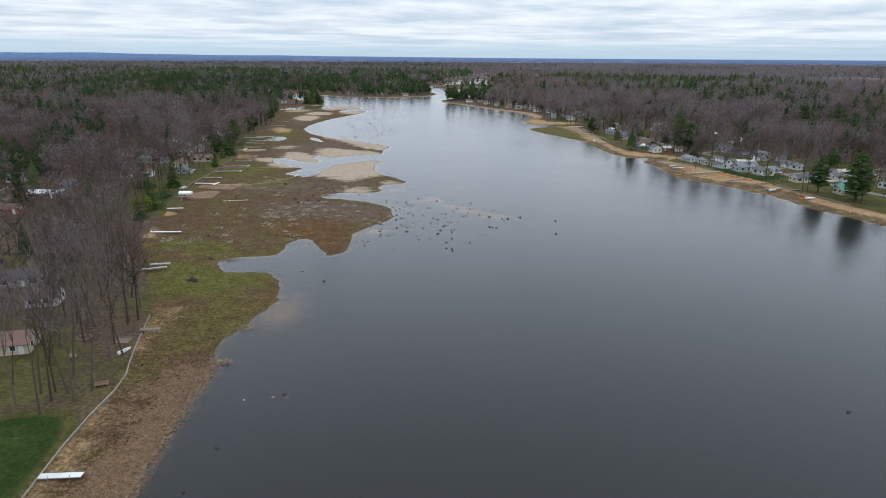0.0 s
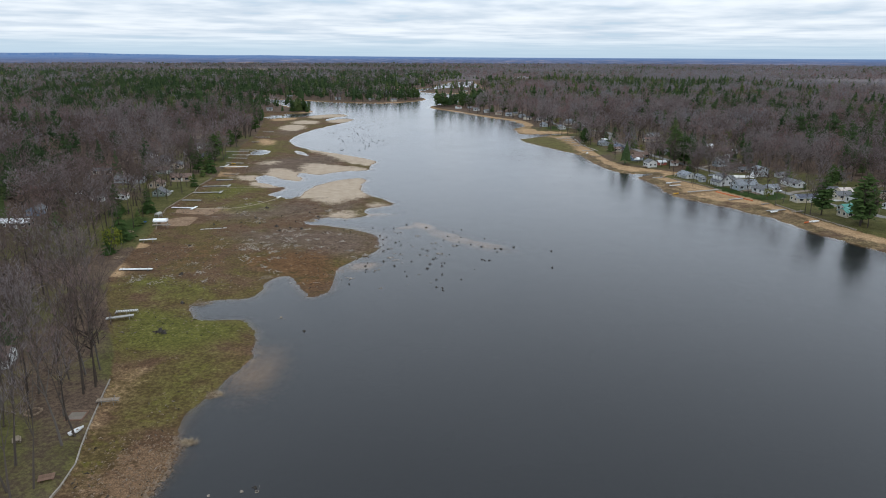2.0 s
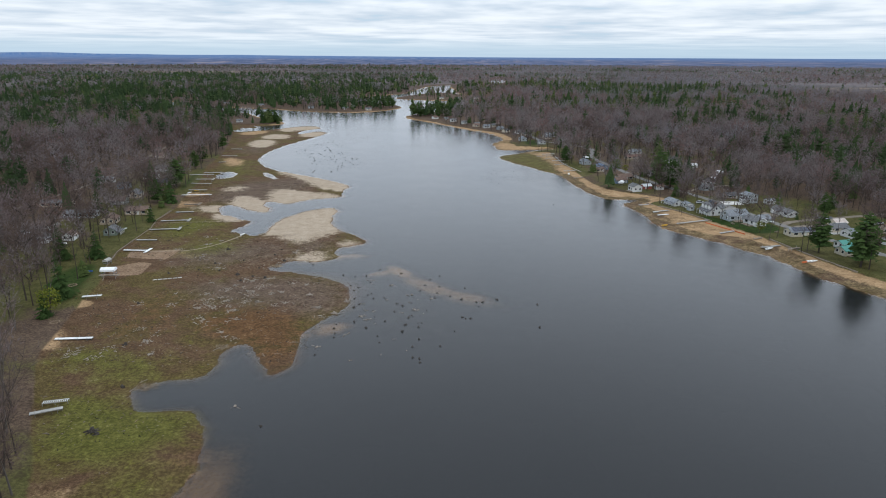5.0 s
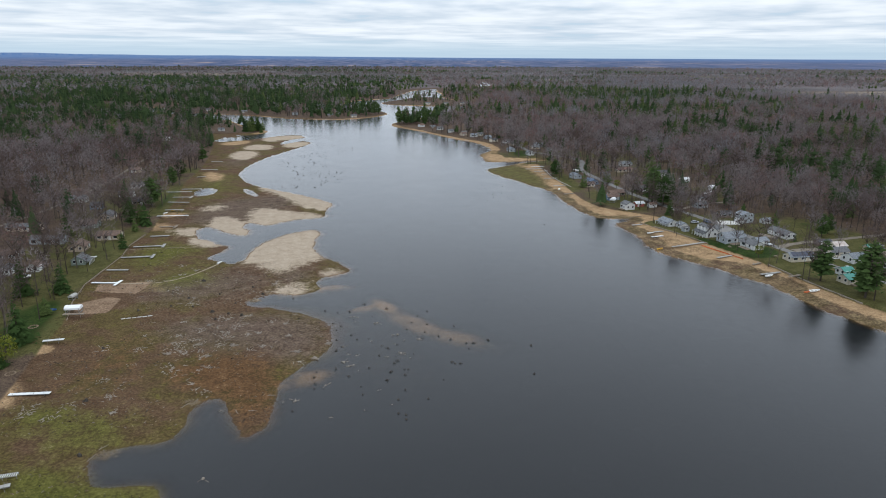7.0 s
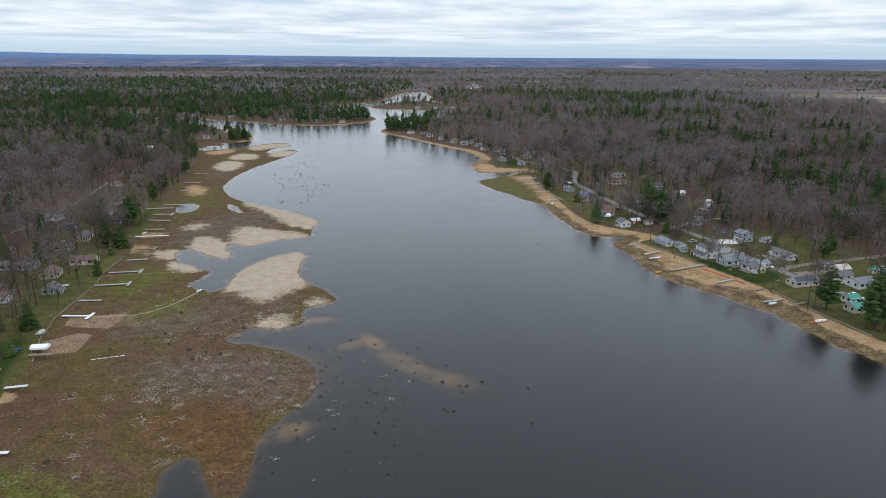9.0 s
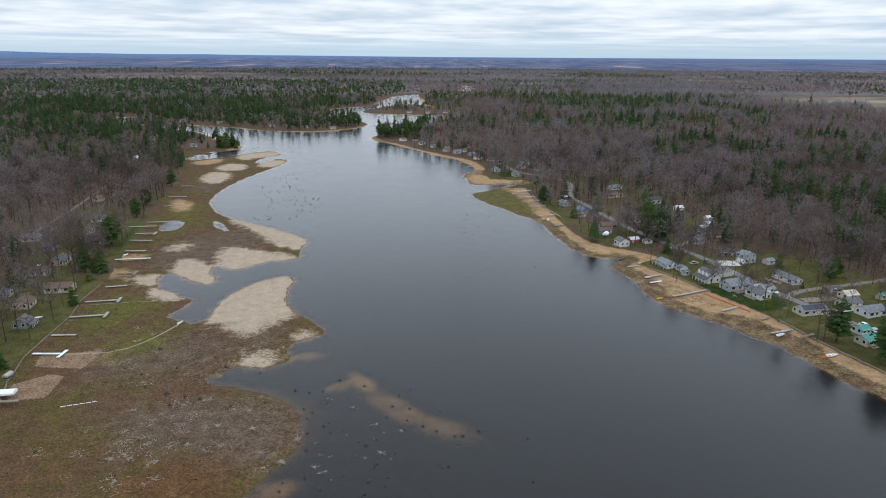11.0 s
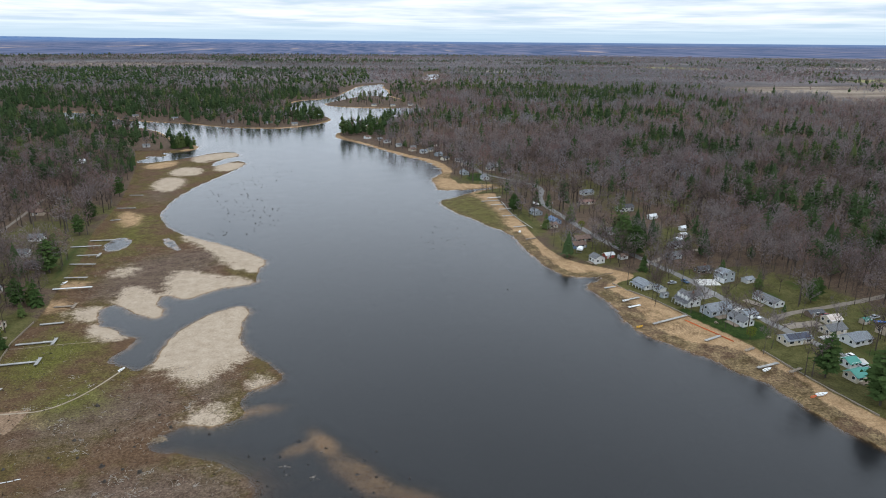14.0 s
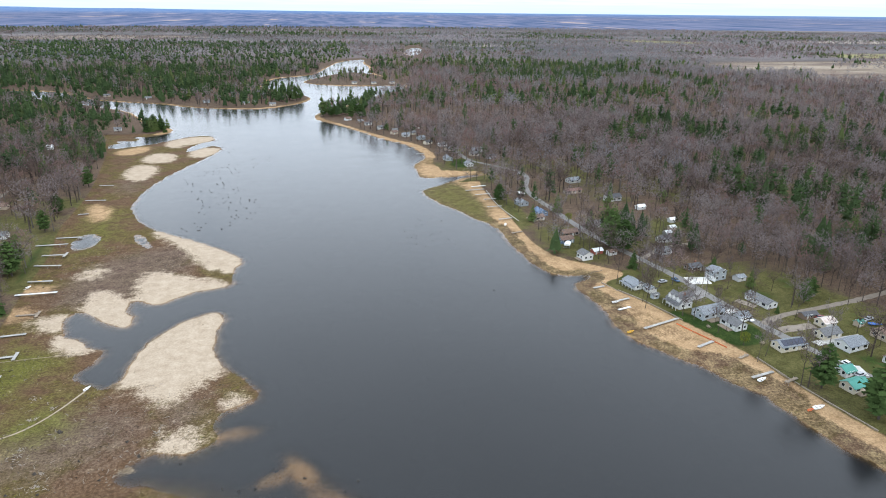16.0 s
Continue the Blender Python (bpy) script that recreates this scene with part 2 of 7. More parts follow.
def siding_material(name, colour):
    """Lapped boards, weathered by rain."""
    m, n, out = material(name)
    at = n.coords(3)
    w = n.tree.nodes.new("ShaderNodeTexWave")
    w.bands_direction, w.wave_profile = "Z", "SAW"
    n.put(at, w.inputs["Vector"])
    w.inputs["Scale"].default_value = 1.6
    stain = n.noise(n.vec("MULTIPLY", at, (1.0, 1.0, 0.3)), 1.2, 5.0, 0.65)
    shade = n.mix(stain, [0.82 * v for v in colour], [min(1.0, 1.06 * v) for v in colour])
    n.put(n.add("ShaderNodeBsdfPrincipled", Base_Color=shade, Roughness=0.6, Normal=n.bump(w.outputs[1], 0.4, 0.02)), out)
    return m


def roof_material(name, dark, light):
    """Asphalt shingles in courses, mottled."""
    m, n, out = material(name)
    at = n.coords(3)
    b = n.tree.nodes.new("ShaderNodeTexBrick")
    n.put(at, b.inputs["Vector"])
    b.inputs["Scale"].default_value, b.inputs["Mortar Size"].default_value = 2.2, 0.03
    n.put((*dark, 1), b.inputs[1]), n.put((*light, 1), b.inputs[2]), n.put((*[0.6 * v for v in dark], 1), b.inputs[3])
    stain = n.noise(at, 0.7, 5.0, 0.65)
    colour = n.mix(1.0, b.outputs[0], n.mix(stain, (0.75, 0.75, 0.75), (1.2, 1.2, 1.2)), "MULTIPLY")
    n.put(n.add("ShaderNodeBsdfPrincipled", Base_Color=colour, Roughness=0.85, Specular_IOR_Level=0.2), out)
    return m


def glass_material():
    m, n, out = material("window_glass")
    n.put(n.add("ShaderNodeBsdfPrincipled", Base_Color=(0.02, 0.024, 0.028), Roughness=0.08, Specular_IOR_Level=0.6), out)
    return m


MAT = {
    "ground": ground_material(),
    "water": water_material(),
    # the middle tone and the pale set hold the lilac of distance haze
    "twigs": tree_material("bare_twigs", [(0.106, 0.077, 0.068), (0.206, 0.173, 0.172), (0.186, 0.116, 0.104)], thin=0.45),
    "pale_haze_twigs": tree_material("pale_haze_twigs", [(0.200, 0.180, 0.190), (0.245, 0.226, 0.240), (0.210, 0.188, 0.185)], thin=0.45),
    "needles": tree_material("conifer_needles", [(0.046, 0.074, 0.034), (0.066, 0.100, 0.042), (0.108, 0.136, 0.052)], thin=0.25),
    "pine": tree_material("pine_needles", [(0.038, 0.064, 0.021), (0.056, 0.088, 0.029), (0.086, 0.110, 0.037)]),
    "bark": tree_material("bark", [(0.060, 0.048, 0.040), (0.088, 0.073, 0.062), (0.128, 0.112, 0.098)], 3.0),
    "buds": tree_material("spring_leaves", [(0.115, 0.130, 0.022), (0.150, 0.160, 0.030), (0.130, 0.120, 0.030)]),
    "dead_wood": speckled("bleached_wood", (0.16, 0.132, 0.108), (0.35, 0.30, 0.25), 2.0, 0.9),
    "bleached": speckled("sun_bleached_wood", (0.20, 0.172, 0.142), (0.42, 0.37, 0.315), 2.0, 0.9),
    "reeds": speckled("dead_reeds", (0.17, 0.125, 0.08), (0.36, 0.28, 0.19), 1.0, 0.9),
    "stump": speckled("wet_stump", (0.030, 0.026, 0.022), (0.100, 0.086, 0.074), 3.0, 0.8),
    "dock": speckled("weathered_planks", (0.25, 0.24, 0.225), (0.42, 0.405, 0.38), 1.5, 0.85, 0.2),
    "dock_white": speckled("white_decking", (0.60, 0.60, 0.59), (0.74, 0.74, 0.73), 1.5, 0.6),
    "post": speckled("galvanised_post", (0.22, 0.22, 0.22), (0.38, 0.38, 0.38), 4.0, 0.5, 0.0, 8.0, 0.5),
    "timber": speckled("old_timber", (0.16, 0.125, 0.095), (0.30, 0.24, 0.18), 2.0, 0.9, 0.3),
    "red_timber": speckled("red_brown_timber", (0.11, 0.065, 0.045), (0.20, 0.125, 0.088), 2.0, 0.9, 0.3),
    "wall_cap": speckled("seawall_timber", (0.17, 0.15, 0.125), (0.33, 0.29, 0.245), 1.2, 0.9, 0.3),
    "asphalt": speckled("asphalt", (0.180, 0.170, 0.162), (0.238, 0.226, 0.215), 0.35, 0.9, 0.1, 20.0),
    "gravel_road": speckled("gravel_road", (0.15, 0.125, 0.10), (0.24, 0.20, 0.165), 0.4, 0.95, 0.2, 20.0),
    "concrete": speckled("concrete", (0.42, 0.40, 0.37), (0.58, 0.56, 0.53), 0.5, 0.85, 0.1, 12.0),
    "trail": speckled("sand_trail", (0.22, 0.175, 0.125), (0.34, 0.275, 0.20), 0.5, 0.95, 0.2),
    "stone": speckled("stone", (0.10, 0.072, 0.050), (0.27, 0.195, 0.135), 1.2, 0.9, 0.2, 4.0),
    "white": siding_material("white_siding", (0.55, 0.55, 0.54)),
    "cream": siding_material("cream_siding", (0.52, 0.46, 0.36)),
    "grey": siding_material("grey_siding", (0.31, 0.34, 0.36)),
    "tan": siding_material("tan_siding", (0.42, 0.34, 0.26)),
    "brown": siding_material("brown_siding", (0.16, 0.11, 0.08)),
    "blue": siding_material("blue_siding", (0.13, 0.19, 0.28)),
    "sage": siding_material("sage_siding", (0.18, 0.22, 0.19)),
    "red": siding_material("red_siding", (0.30, 0.07, 0.05)),
    "roof_grey": roof_material("grey_shingles", (0.125, 0.125, 0.13), (0.20, 0.20, 0.205)),
    "roof_light": roof_material("light_grey_shingles", (0.185, 0.20, 0.22), (0.275, 0.29, 0.31)),
    "roof_dark": roof_material("dark_shingles", (0.075, 0.075, 0.08), (0.13, 0.13, 0.14)),
    "roof_brown": roof_material("brown_shingles", (0.14, 0.09, 0.07), (0.23, 0.16, 0.13)),
    "roof_red": roof_material("red_shingles", (0.19, 0.11, 0.09), (0.27, 0.165, 0.14)),
    "roof_green": speckled("green_metal_roof", (0.020, 0.160, 0.125), (0.050, 0.225, 0.180), 0.6, 0.45, 0.0, 6.0, 0.1),
    "roof_blue": speckled("blue_metal_roof", (0.060, 0.110, 0.200), (0.110, 0.170, 0.280), 0.6, 0.45, 0.0, 6.0, 0.1),
    "roof_white": speckled("white_metal_roof", (0.66, 0.68, 0.70), (0.80, 0.81, 0.82), 0.6, 0.4, 0.0, 6.0, 0.1),
    "roof_rust": speckled("rusting_metal_roof", (0.30, 0.20, 0.15), (0.62, 0.58, 0.55), 0.5, 0.6, 0.0, 5.0),
    "solar": speckled("solar_panel", (0.012, 0.014, 0.030), (0.030, 0.034, 0.060), 1.5, 0.2),
    "trim": speckled("white_trim", (0.70, 0.70, 0.69), (0.80, 0.80, 0.79), 2.0, 0.5),
    "glass": glass_material(),
    "door": speckled("painted_door", (0.50, 0.50, 0.49), (0.64, 0.64, 0.62), 2.0, 0.5),
    "brick": speckled("chimney_brick", (0.18, 0.08, 0.055), (0.28, 0.14, 0.10), 4.0, 0.9),
    "car_white": speckled("white_car_paint", (0.70, 0.70, 0.71), (0.80, 0.80, 0.81), 1.0, 0.25),
    "car_grey": speckled("silver_car_paint", (0.30, 0.31, 0.33), (0.42, 0.43, 0.45), 1.0, 0.25),
    "car_blue": speckled("blue_car_paint", (0.05, 0.10, 0.18), (0.08, 0.14, 0.24), 1.0, 0.25),
    "car_red": speckled("dark_red_car_paint", (0.16, 0.03, 0.03), (0.22, 0.05, 0.05), 1.0, 0.25),
    "rubber": speckled("rubber", (0.012, 0.012, 0.012), (0.03, 0.03, 0.03), 3.0, 0.8),
    "canvas": speckled("white_canvas", (0.72, 0.72, 0.72), (0.84, 0.84, 0.84), 0.8, 0.8),
    "tarp": speckled("blue_tarp", (0.020, 0.085, 0.300), (0.050, 0.150, 0.420), 1.0, 0.6),
    "orange": speckled("orange_plastic", (0.52, 0.10, 0.03), (0.66, 0.17, 0.05), 1.5, 0.6),
    "yellow": speckled("yellow_plastic", (0.62, 0.34, 0.02), (0.76, 0.45, 0.04), 1.5, 0.5),
}


# ---- the lie of the land ----
WEST_NEAR = [(-38, -300), (-39, 0), (-42, 60), (-43, 78), (-44, 89), (-45, 99), (-45, 109), (-44, 118), (-47, 121), (-48, 131), (-46, 136),
             (-43, 149), (-42, 160), (-45, 169), (-49, 177), (-56, 178), (-63, 177), (-67, 184), (-68, 189), (-63, 192),
             (-53, 193), (-51, 199), (-52, 209), (-47, 214), (-43, 208), (-39, 199), (-36, 193), (-31, 198), (-30, 207),
             (-32, 218), (-27, 231), (-21, 238), (-20, 248), (-22, 263), (-31, 271), (-40, 277), (-54, 281)]
WEST_BARS = [(-55, 284), (-50, 290), (-45, 293), (-37, 290), (-28, 296), (-31, 303), (-29, 311), (-22, 314), (-18, 319), (-23, 329),
             (-32, 340), (-37, 352), (-39, 365), (-37, 384), (-42, 389), (-49, 387), (-58, 377), (-64, 365), (-67, 352),
             (-66, 338), (-70, 331), (-76, 335), (-85, 341), (-80, 349), (-77, 360), (-84, 362), (-89, 370), (-98, 375), (-103, 389), (-100, 397),
             (-94, 392), (-85, 383), (-76, 377), (-73, 385), (-80, 397), (-80, 405)]
WEST_UPPER = [(-74, 403), (-69, 398), (-62, 404), (-54, 411), (-37, 416), (-41, 430), (-36, 450), (-48, 465), (-65, 483), (-87, 502),
              (-103, 520), (-112, 538), (-119, 560), (-121, 590), (-117, 627), (-110, 660), (-98, 697), (-88, 733), (-87, 753),
              (-99, 766), (-109, 747), (-116, 735), (-119, 748), (-113, 776), (-100, 789), (-101, 804), (-111, 822), (-131, 813), (-149, 786),
              (-160, 774), (-188, 757), (-194, 780), (-168, 806), (-186, 819), (-165, 818), (-146, 849), (-166, 885), (-186, 909), (-210, 958),
              (-234, 1006), (-284, 1052), (-362, 1132), (-495, 1212)]
NORTH = [(-570, 1300), (-445, 1246), (-388, 1232), (-350, 1165), (-288, 1107), (-215, 1076), (-171, 1037), (-118, 1012), (-65, 1007), (-20, 1060),
         (-8, 1110), (-29, 1168), (-76, 1241), (-100, 1294), (-94, 1360), (-73, 1432), (-37, 1452), (-4, 1511), (20, 1664), (50, 1836),
         (96, 1900), (122, 1914), (104, 1796), (115, 1658), (100, 1516), (140, 1393)]
ISLE = [(-33, 1344), (-4, 1300), (54, 1268), (122, 1272), (175, 1290), (136, 1415), (89, 1543), (41, 1520), (-4, 1427)]
EAST_FAR = [(151, 1235), (112, 1174), (61, 1082), (27, 1004), (8, 975), (-4, 952), (-5, 918), (4, 897), (23, 867), (37, 836), (51, 806),
            (65, 772), (82, 748), (90, 725), (94, 687), (88, 671), (78, 655), (79, 624), (78, 609), (103, 609), (128, 616), (126, 612),
            (112, 607), (100, 596), (85, 582), (73, 574), (75, 555), (80, 539), (87, 525), (94, 507), (103, 488)]
EAST_NEAR = [(106, 476), (106, 455), (107, 436), (110, 415), (116, 403), (133, 402), (129, 398), (118, 391), (122, 378), (123, 365), (121, 342),
             (126, 331), (133, 318.5), (140, 311), (141, 303.5), (146.5, 296), (149, 290), (151, 279), (153, 269), (153.5, 262), (157, 257), (160, 250), (172, 215), (190, 150), (205, 0), (215, -300)]
WEST_BANK = [(-52, -300), (-53, 0), (-56, 60), (-58, 76), (-60, 93), (-60, 110), (-63, 119), (-66, 130), (-69, 142), (-75, 157), (-83, 170), (-90, 185), (-101, 206),
             (-103, 222), (-108, 245), (-110, 265), (-117, 285), (-121, 304), (-121, 344), (-124, 358), (-124, 385), (-130, 420), (-137, 475), (-147, 510),
             (-151, 557), (-156, 599), (-170, 671), (-187, 752), (-202, 778), (-208, 805), (-220, 830)]
EAST_BANK = [(121, 590), (118, 575), (117, 537), (119, 504), (118, 465), (119, 445), (124, 425), (140, 412), (150, 402), (146, 395), (134, 391), (137, 380), (143, 368),
             (150, 347), (157, 329), (161, 315), (163, 300), (166, 283), (170, 266), (180, 240), (205, 150), (220, 0), (230, -300)]


def rounded(points, turns=1, closed=True):
    """Cut the corners of a line of points."""
    p = np.array(points, float)
    for _ in range(turns):
        q = np.roll(p, -1, 0) if closed else p[1:]
        b = p if closed else p[:-1]
        p2 = np.empty((2 * len(q), 2))
        p2[0::2], p2[1::2] = 0.75 * b + 0.25 * q, 0.25 * b + 0.75 * q
        p = p2 if closed else np.vstack([p[:1], p2, p[-1:]])
    return p


def inside_by(poly, pts):
    """How far points lie inside a closed outline (negative outside)."""
    a = np.asarray(poly, np.float32)
    b = np.roll(a, -1, 0)
    ab = b - a
    ll = (ab ** 2).sum(1) + 1e-9
    res = np.empty(len(pts), np.float32)
    for i in range(0, len(pts), 6000):
        p = pts[i:i + 6000].astype(np.float32)
        ap = p[:, None] - a[None]
        t = np.clip((ap * ab).sum(2) / ll, 0, 1)
        d2 = ((ap - t[..., None] * ab) ** 2).sum(2).min(1)
        up = (a[None, :, 1] > p[:, 1:2]) != (b[None, :, 1] > p[:, 1:2])
        with np.errstate(divide="ignore", invalid="ignore"):
            cross = p[:, 0:1] < a[:, 0] + (p[:, 1:2] - a[:, 1]) * ab[:, 0] / np.where(ab[:, 1] == 0, 1e-9, ab[:, 1])
        odd = (up & cross).sum(1) % 2 == 1
        res[i:i + 6000] = np.where(odd, 1, -1) * np.sqrt(d2)
    return res


def oval(pts, cx, cy, rx, ry, turn=0.0):
    """How far inside an oval, roughly in metres."""
    c, s = math.cos(radians(turn)), math.sin(radians(turn))
    x, y = pts[:, 0] - cx, pts[:, 1] - cy
    return (1 - np.hypot((c * x + s * y) / rx, (c * y - s * x) / ry)) * min(rx, ry)


LATTICE = np.random.RandomState(7).rand(256, 256).astype(np.float32)


def lumps(x, y, size, octaves=3, shift=0.0):
    """Smooth noise between 0 and 1 with features of about that many metres."""
    total, weight, out = 0.0, 1.0, 0.0
    for k in range(octaves):
        u, v = x / size + 17.3 * k + shift, y / size + 5.9 * k + 2 * shift
        i, j = np.floor(u).astype(int), np.floor(v).astype(int)
        f, g = u - i, v - j
        f, g = f * f * (3 - 2 * f), g * g * (3 - 2 * g)
        at = lambda m, n: LATTICE[m % 256, n % 256]
        out = out + weight * ((at(i, j) * (1 - f) + at(i + 1, j) * f) * (1 - g) + (at(i, j + 1) * (1 - f) + at(i + 1, j + 1) * f) * g)
        total, weight, size = total + weight, weight * 0.5, size / 2
    return out / total


def step(v, lo, hi):
    t = np.clip((v - lo) / (hi - lo), 0, 1)
    return t * t * (3 - 2 * t)


LAKE = rounded(WEST_NEAR + WEST_BARS + WEST_UPPER + NORTH + EAST_FAR + EAST_NEAR)
ISLE_LINE = rounded(ISLE, 2)
WEST_UP = np.vstack([rounded(WEST_BANK, 1, False), [(-6000, 830), (-6000, -300)]])
EAST_UP = np.vstack([rounded(EAST_BANK, 1, False), [(6000, -300), (6000, 590)]])


def lie(pts):
    """Of places on the plan: the distance from the water (positive on land), how far inside the upland, and the height."""
    x, y = pts[:, 0], pts[:, 1]
    d = np.full(len(pts), 500.0)
    near = (x > -700) & (x < 700) & (y < 2300)
    d[near] = -inside_by(LAKE, pts[near])
    far = near & (y > 1200) & (y < 1650)
    d[far] = np.maximum(d[far], inside_by(ISLE_LINE, pts[far]))
    rough = (lumps(x, y, 5.0, 2) - 0.5) * np.clip(1.6 + y / 600, 1.6, 3.0)
    d = d + np.where(np.abs(d) < 30, rough, 0)
    for pond in ((-126, 491, 6.5, 13, 6), (-96, 489, 2.4, 12, 28), (-930, 1590, 60, 90, 0), (300, 2290, 26, 190, -10), (-178, 790, 5, 14, 60)):
        d = np.minimum(d, -oval(pts, *pond) + (lumps(x, y, 4.0, 2) - 0.5) * 3)
    wide = 3 + 7 * lumps(x, y, 60.0, 1) - 2.5 * step(y, 950, 1100) + 13 * np.exp(-((x - 92) ** 2 + (y - 632) ** 2) / 900.0)
    u = d - wide
    w = (x < 0) & (y < 830)
    u[w] = np.minimum(u[w] + 20, inside_by(WEST_UP, pts[w]))
    e = (x > 60) & (y < 590)
    u[e] = np.minimum(u[e] + 20, inside_by(EAST_UP, pts[e]))
    # the dry bed rises gently from the water, the upland stands above it
    land = 0.85 * (1 - np.exp(-np.maximum(d, 0) / 11)) + 0.22 * (lumps(x, y, 7.0) - 0.5) * step(d, 1, 6)
    land = land + 0.9 * step(u, -0.6, 1.0) + 2.2 * step(u, 5, 160) + 5.0 * step(u, 200, 1500) * lumps(x, y, 420.0, 2)
    deep = -np.maximum(-d, 0)
    shelf = np.where(x < 30, 0.40 - 0.32 * np.exp(-((y - 262) / 45) ** 2), 0.5) + 0.05 * (lumps(x, y, 22.0) - 0.5)
    bed = np.maximum(deep * shelf, -4.0)
    for cx, cy, rx, ry, turn, top in ((-4, 278, 9, 3.6, -62, 0.03), (7, 261, 15, 5.5, -52, 0.14), (21, 248, 13, 6.5, -33, 0.24), (-11, 276, 6, 3.2, 25, 0.12), (-24, 299, 7, 4, 10, 0.12),
                                      (-24, 224, 7, 4, 40, 0.12), (-39, 149, 6, 12, 0, 0.22), (-6, 240, 17, 24, 15, 0.85)):
        inside = np.clip(oval(np.stack([x, y], 1), cx, cy, rx, ry, turn) / min(rx, ry), -1.4, 1)
        inside = inside + 0.7 * (lumps(x, y, 11.0, 2, 7.0) - 0.5)
        bump = -top - 1.0 * np.maximum(0, -inside + 0.6) ** 1.3 - 0.25 * (lumps(x, y, 6.0) - 0.5)
        bed = np.where(inside > -1.4, np.maximum(bed, np.minimum(bump, -0.03)), bed)
    return d, u, np.where(d > 0, land, bed)


def height(x, y):
    return float(lie(np.array([[x, y]], float))[2][0])


def heights(pts):
    return lie(np.asarray(pts, float)[:, :2])[2]


def spread_line(parts):
    """A growing row of grid lines: (from, to, first step, last step)."""
    out = []
    for lo, hi, s0, s1 in parts:
        v, k = lo, s0
        grow = 1 + (s1 - s0) / max(hi - lo, 1)
        while v < hi:
            out.append(v)
            v += k
            k = max(k * grow if s1 != s0 else k, 0.5)
    out.append(parts[-1][1])
    return np.array(out)


gx_right = spread_line([(0, 215, 1.75, 1.75), (215, 420, 2.2, 9.0), (420, 4900, 10.0, 280.0)])
gx_left = spread_line([(1.75, 145, 1.75, 1.75), (145, 420, 2.0, 8.0), (420, 4900, 9.0, 280.0)])
GX = np.concatenate([-gx_left[::-1], gx_right])
GY = np.concatenate([-spread_line([(40, 700, 25.0, 120.0)])[::-1], spread_line([(-30, 60, 6.0, 2.0), (60, 470, 1.75, 1.75), (470, 860, 1.7, 2.6), (860, 1600, 3.2, 9.0), (1600, 4900, 10.0, 200.0)])])
XX, YY = np.meshgrid(GX, GY)
PLAN = np.stack([XX.ravel(), YY.ravel()], 1)
DIST, UPLAND, ZED = lie(PLAN)


def patch(points, soft=6.0, turns=1):
    """A mask that is 0.5 on the outline and grows inward over some metres."""
    box = np.array(points, float)
    out = np.zeros(len(PLAN), np.float32)
    near = (PLAN > box.min(0) - 20).all(1) & (PLAN < box.max(0) + 20).all(1)
    out[near] = np.clip(0.5 + inside_by(rounded(points, turns), PLAN[near]) / (2.0 * soft), 0, 1)
    return out


def most(*masks):
    return np.maximum.reduce(masks)


px, py = PLAN[:, 0], PLAN[:, 1]
sand = most(
    patch([(-49, 384), (-40, 387), (-38, 362), (-34, 344), (-38, 329), (-47, 319), (-53, 320), (-61, 330), (-67, 343), (-65, 352), (-60, 367)], 7),
    0.62 * patch([(-47, 299), (-41, 307), (-35, 301), (-36, 292), (-43, 293)], 7), 0.55 * patch([(-30, 322), (-23, 318), (-26, 312), (-32, 318)], 6),
    patch([(-82, 419), (-80, 441), (-64, 431), (-40, 418), (-54, 411), (-64, 403), (-70, 399), (-76, 406)]),
    0.95 * patch([(-94, 506), (-81, 487), (-65, 460), (-54, 438), (-40, 433), (-38, 449), (-54, 469), (-72, 491)]),
    patch([(-101, 413), (-97, 419), (-85, 408), (-79, 396), (-74, 384), (-78, 378), (-86, 384), (-95, 394)]),
    patch([(-100, 373), (-88, 370), (-84, 361), (-94, 358)], 7), patch([(-115, 388), (-104, 380), (-105, 392)], 9),
    patch([(-149, 651), (-146, 688), (-125, 672), (-126, 634), (-136, 627)]), patch([(-148, 702), (-143, 733), (-122, 723), (-120, 692), (-136, 688)]),
    patch([(-113, 720), (-109, 747), (-92, 752), (-92, 730), (-103, 706)]), patch([(-146, 777), (-129, 807), (-106, 810), (-104, 792), (-123, 770), (-130, 750)]),
    patch([(-112, 442), (-104, 447), (-102, 436), (-108, 432)], 9))
sand = np.clip(sand * (1 + 1.0 * step(-DIST, -9, -2)), 0, 1)
tan = most(
    0.9 * patch([(-182, 742), (-157, 771), (-150, 740), (-165, 720)]), 0.8 * patch([(-142, 545), (-146, 570), (-130, 557), (-125, 533), (-132, 525)]),
    0.35 * patch([(-113, 310), (-90, 306), (-88, 296), (-100, 292)], 9),
    patch([(-108, 226), (-101, 220), (-98, 213), (-105, 209), (-104, 216)], 5), np.clip(0.5 + oval(PLAN, -117, 266, 4.5, 2.6), 0, 1), np.clip(0.5 + oval(PLAN, -107.5, 245, 3.4, 3.0), 0, 1),
    patch([(-133, 426), (-121, 427), (-121, 420), (-131, 419)], 8), patch([(-130, 402), (-118, 400), (-119, 392), (-128, 393)], 8),
    0.6 * patch([(-63, 150), (-64, 122), (-58, 96), (-54, 76), (-59, 76), (-62, 96), (-66, 124), (-70, 146)], 5), patch([(-185, 835), (-150, 835), (-150, 862), (-185, 880)], 12))
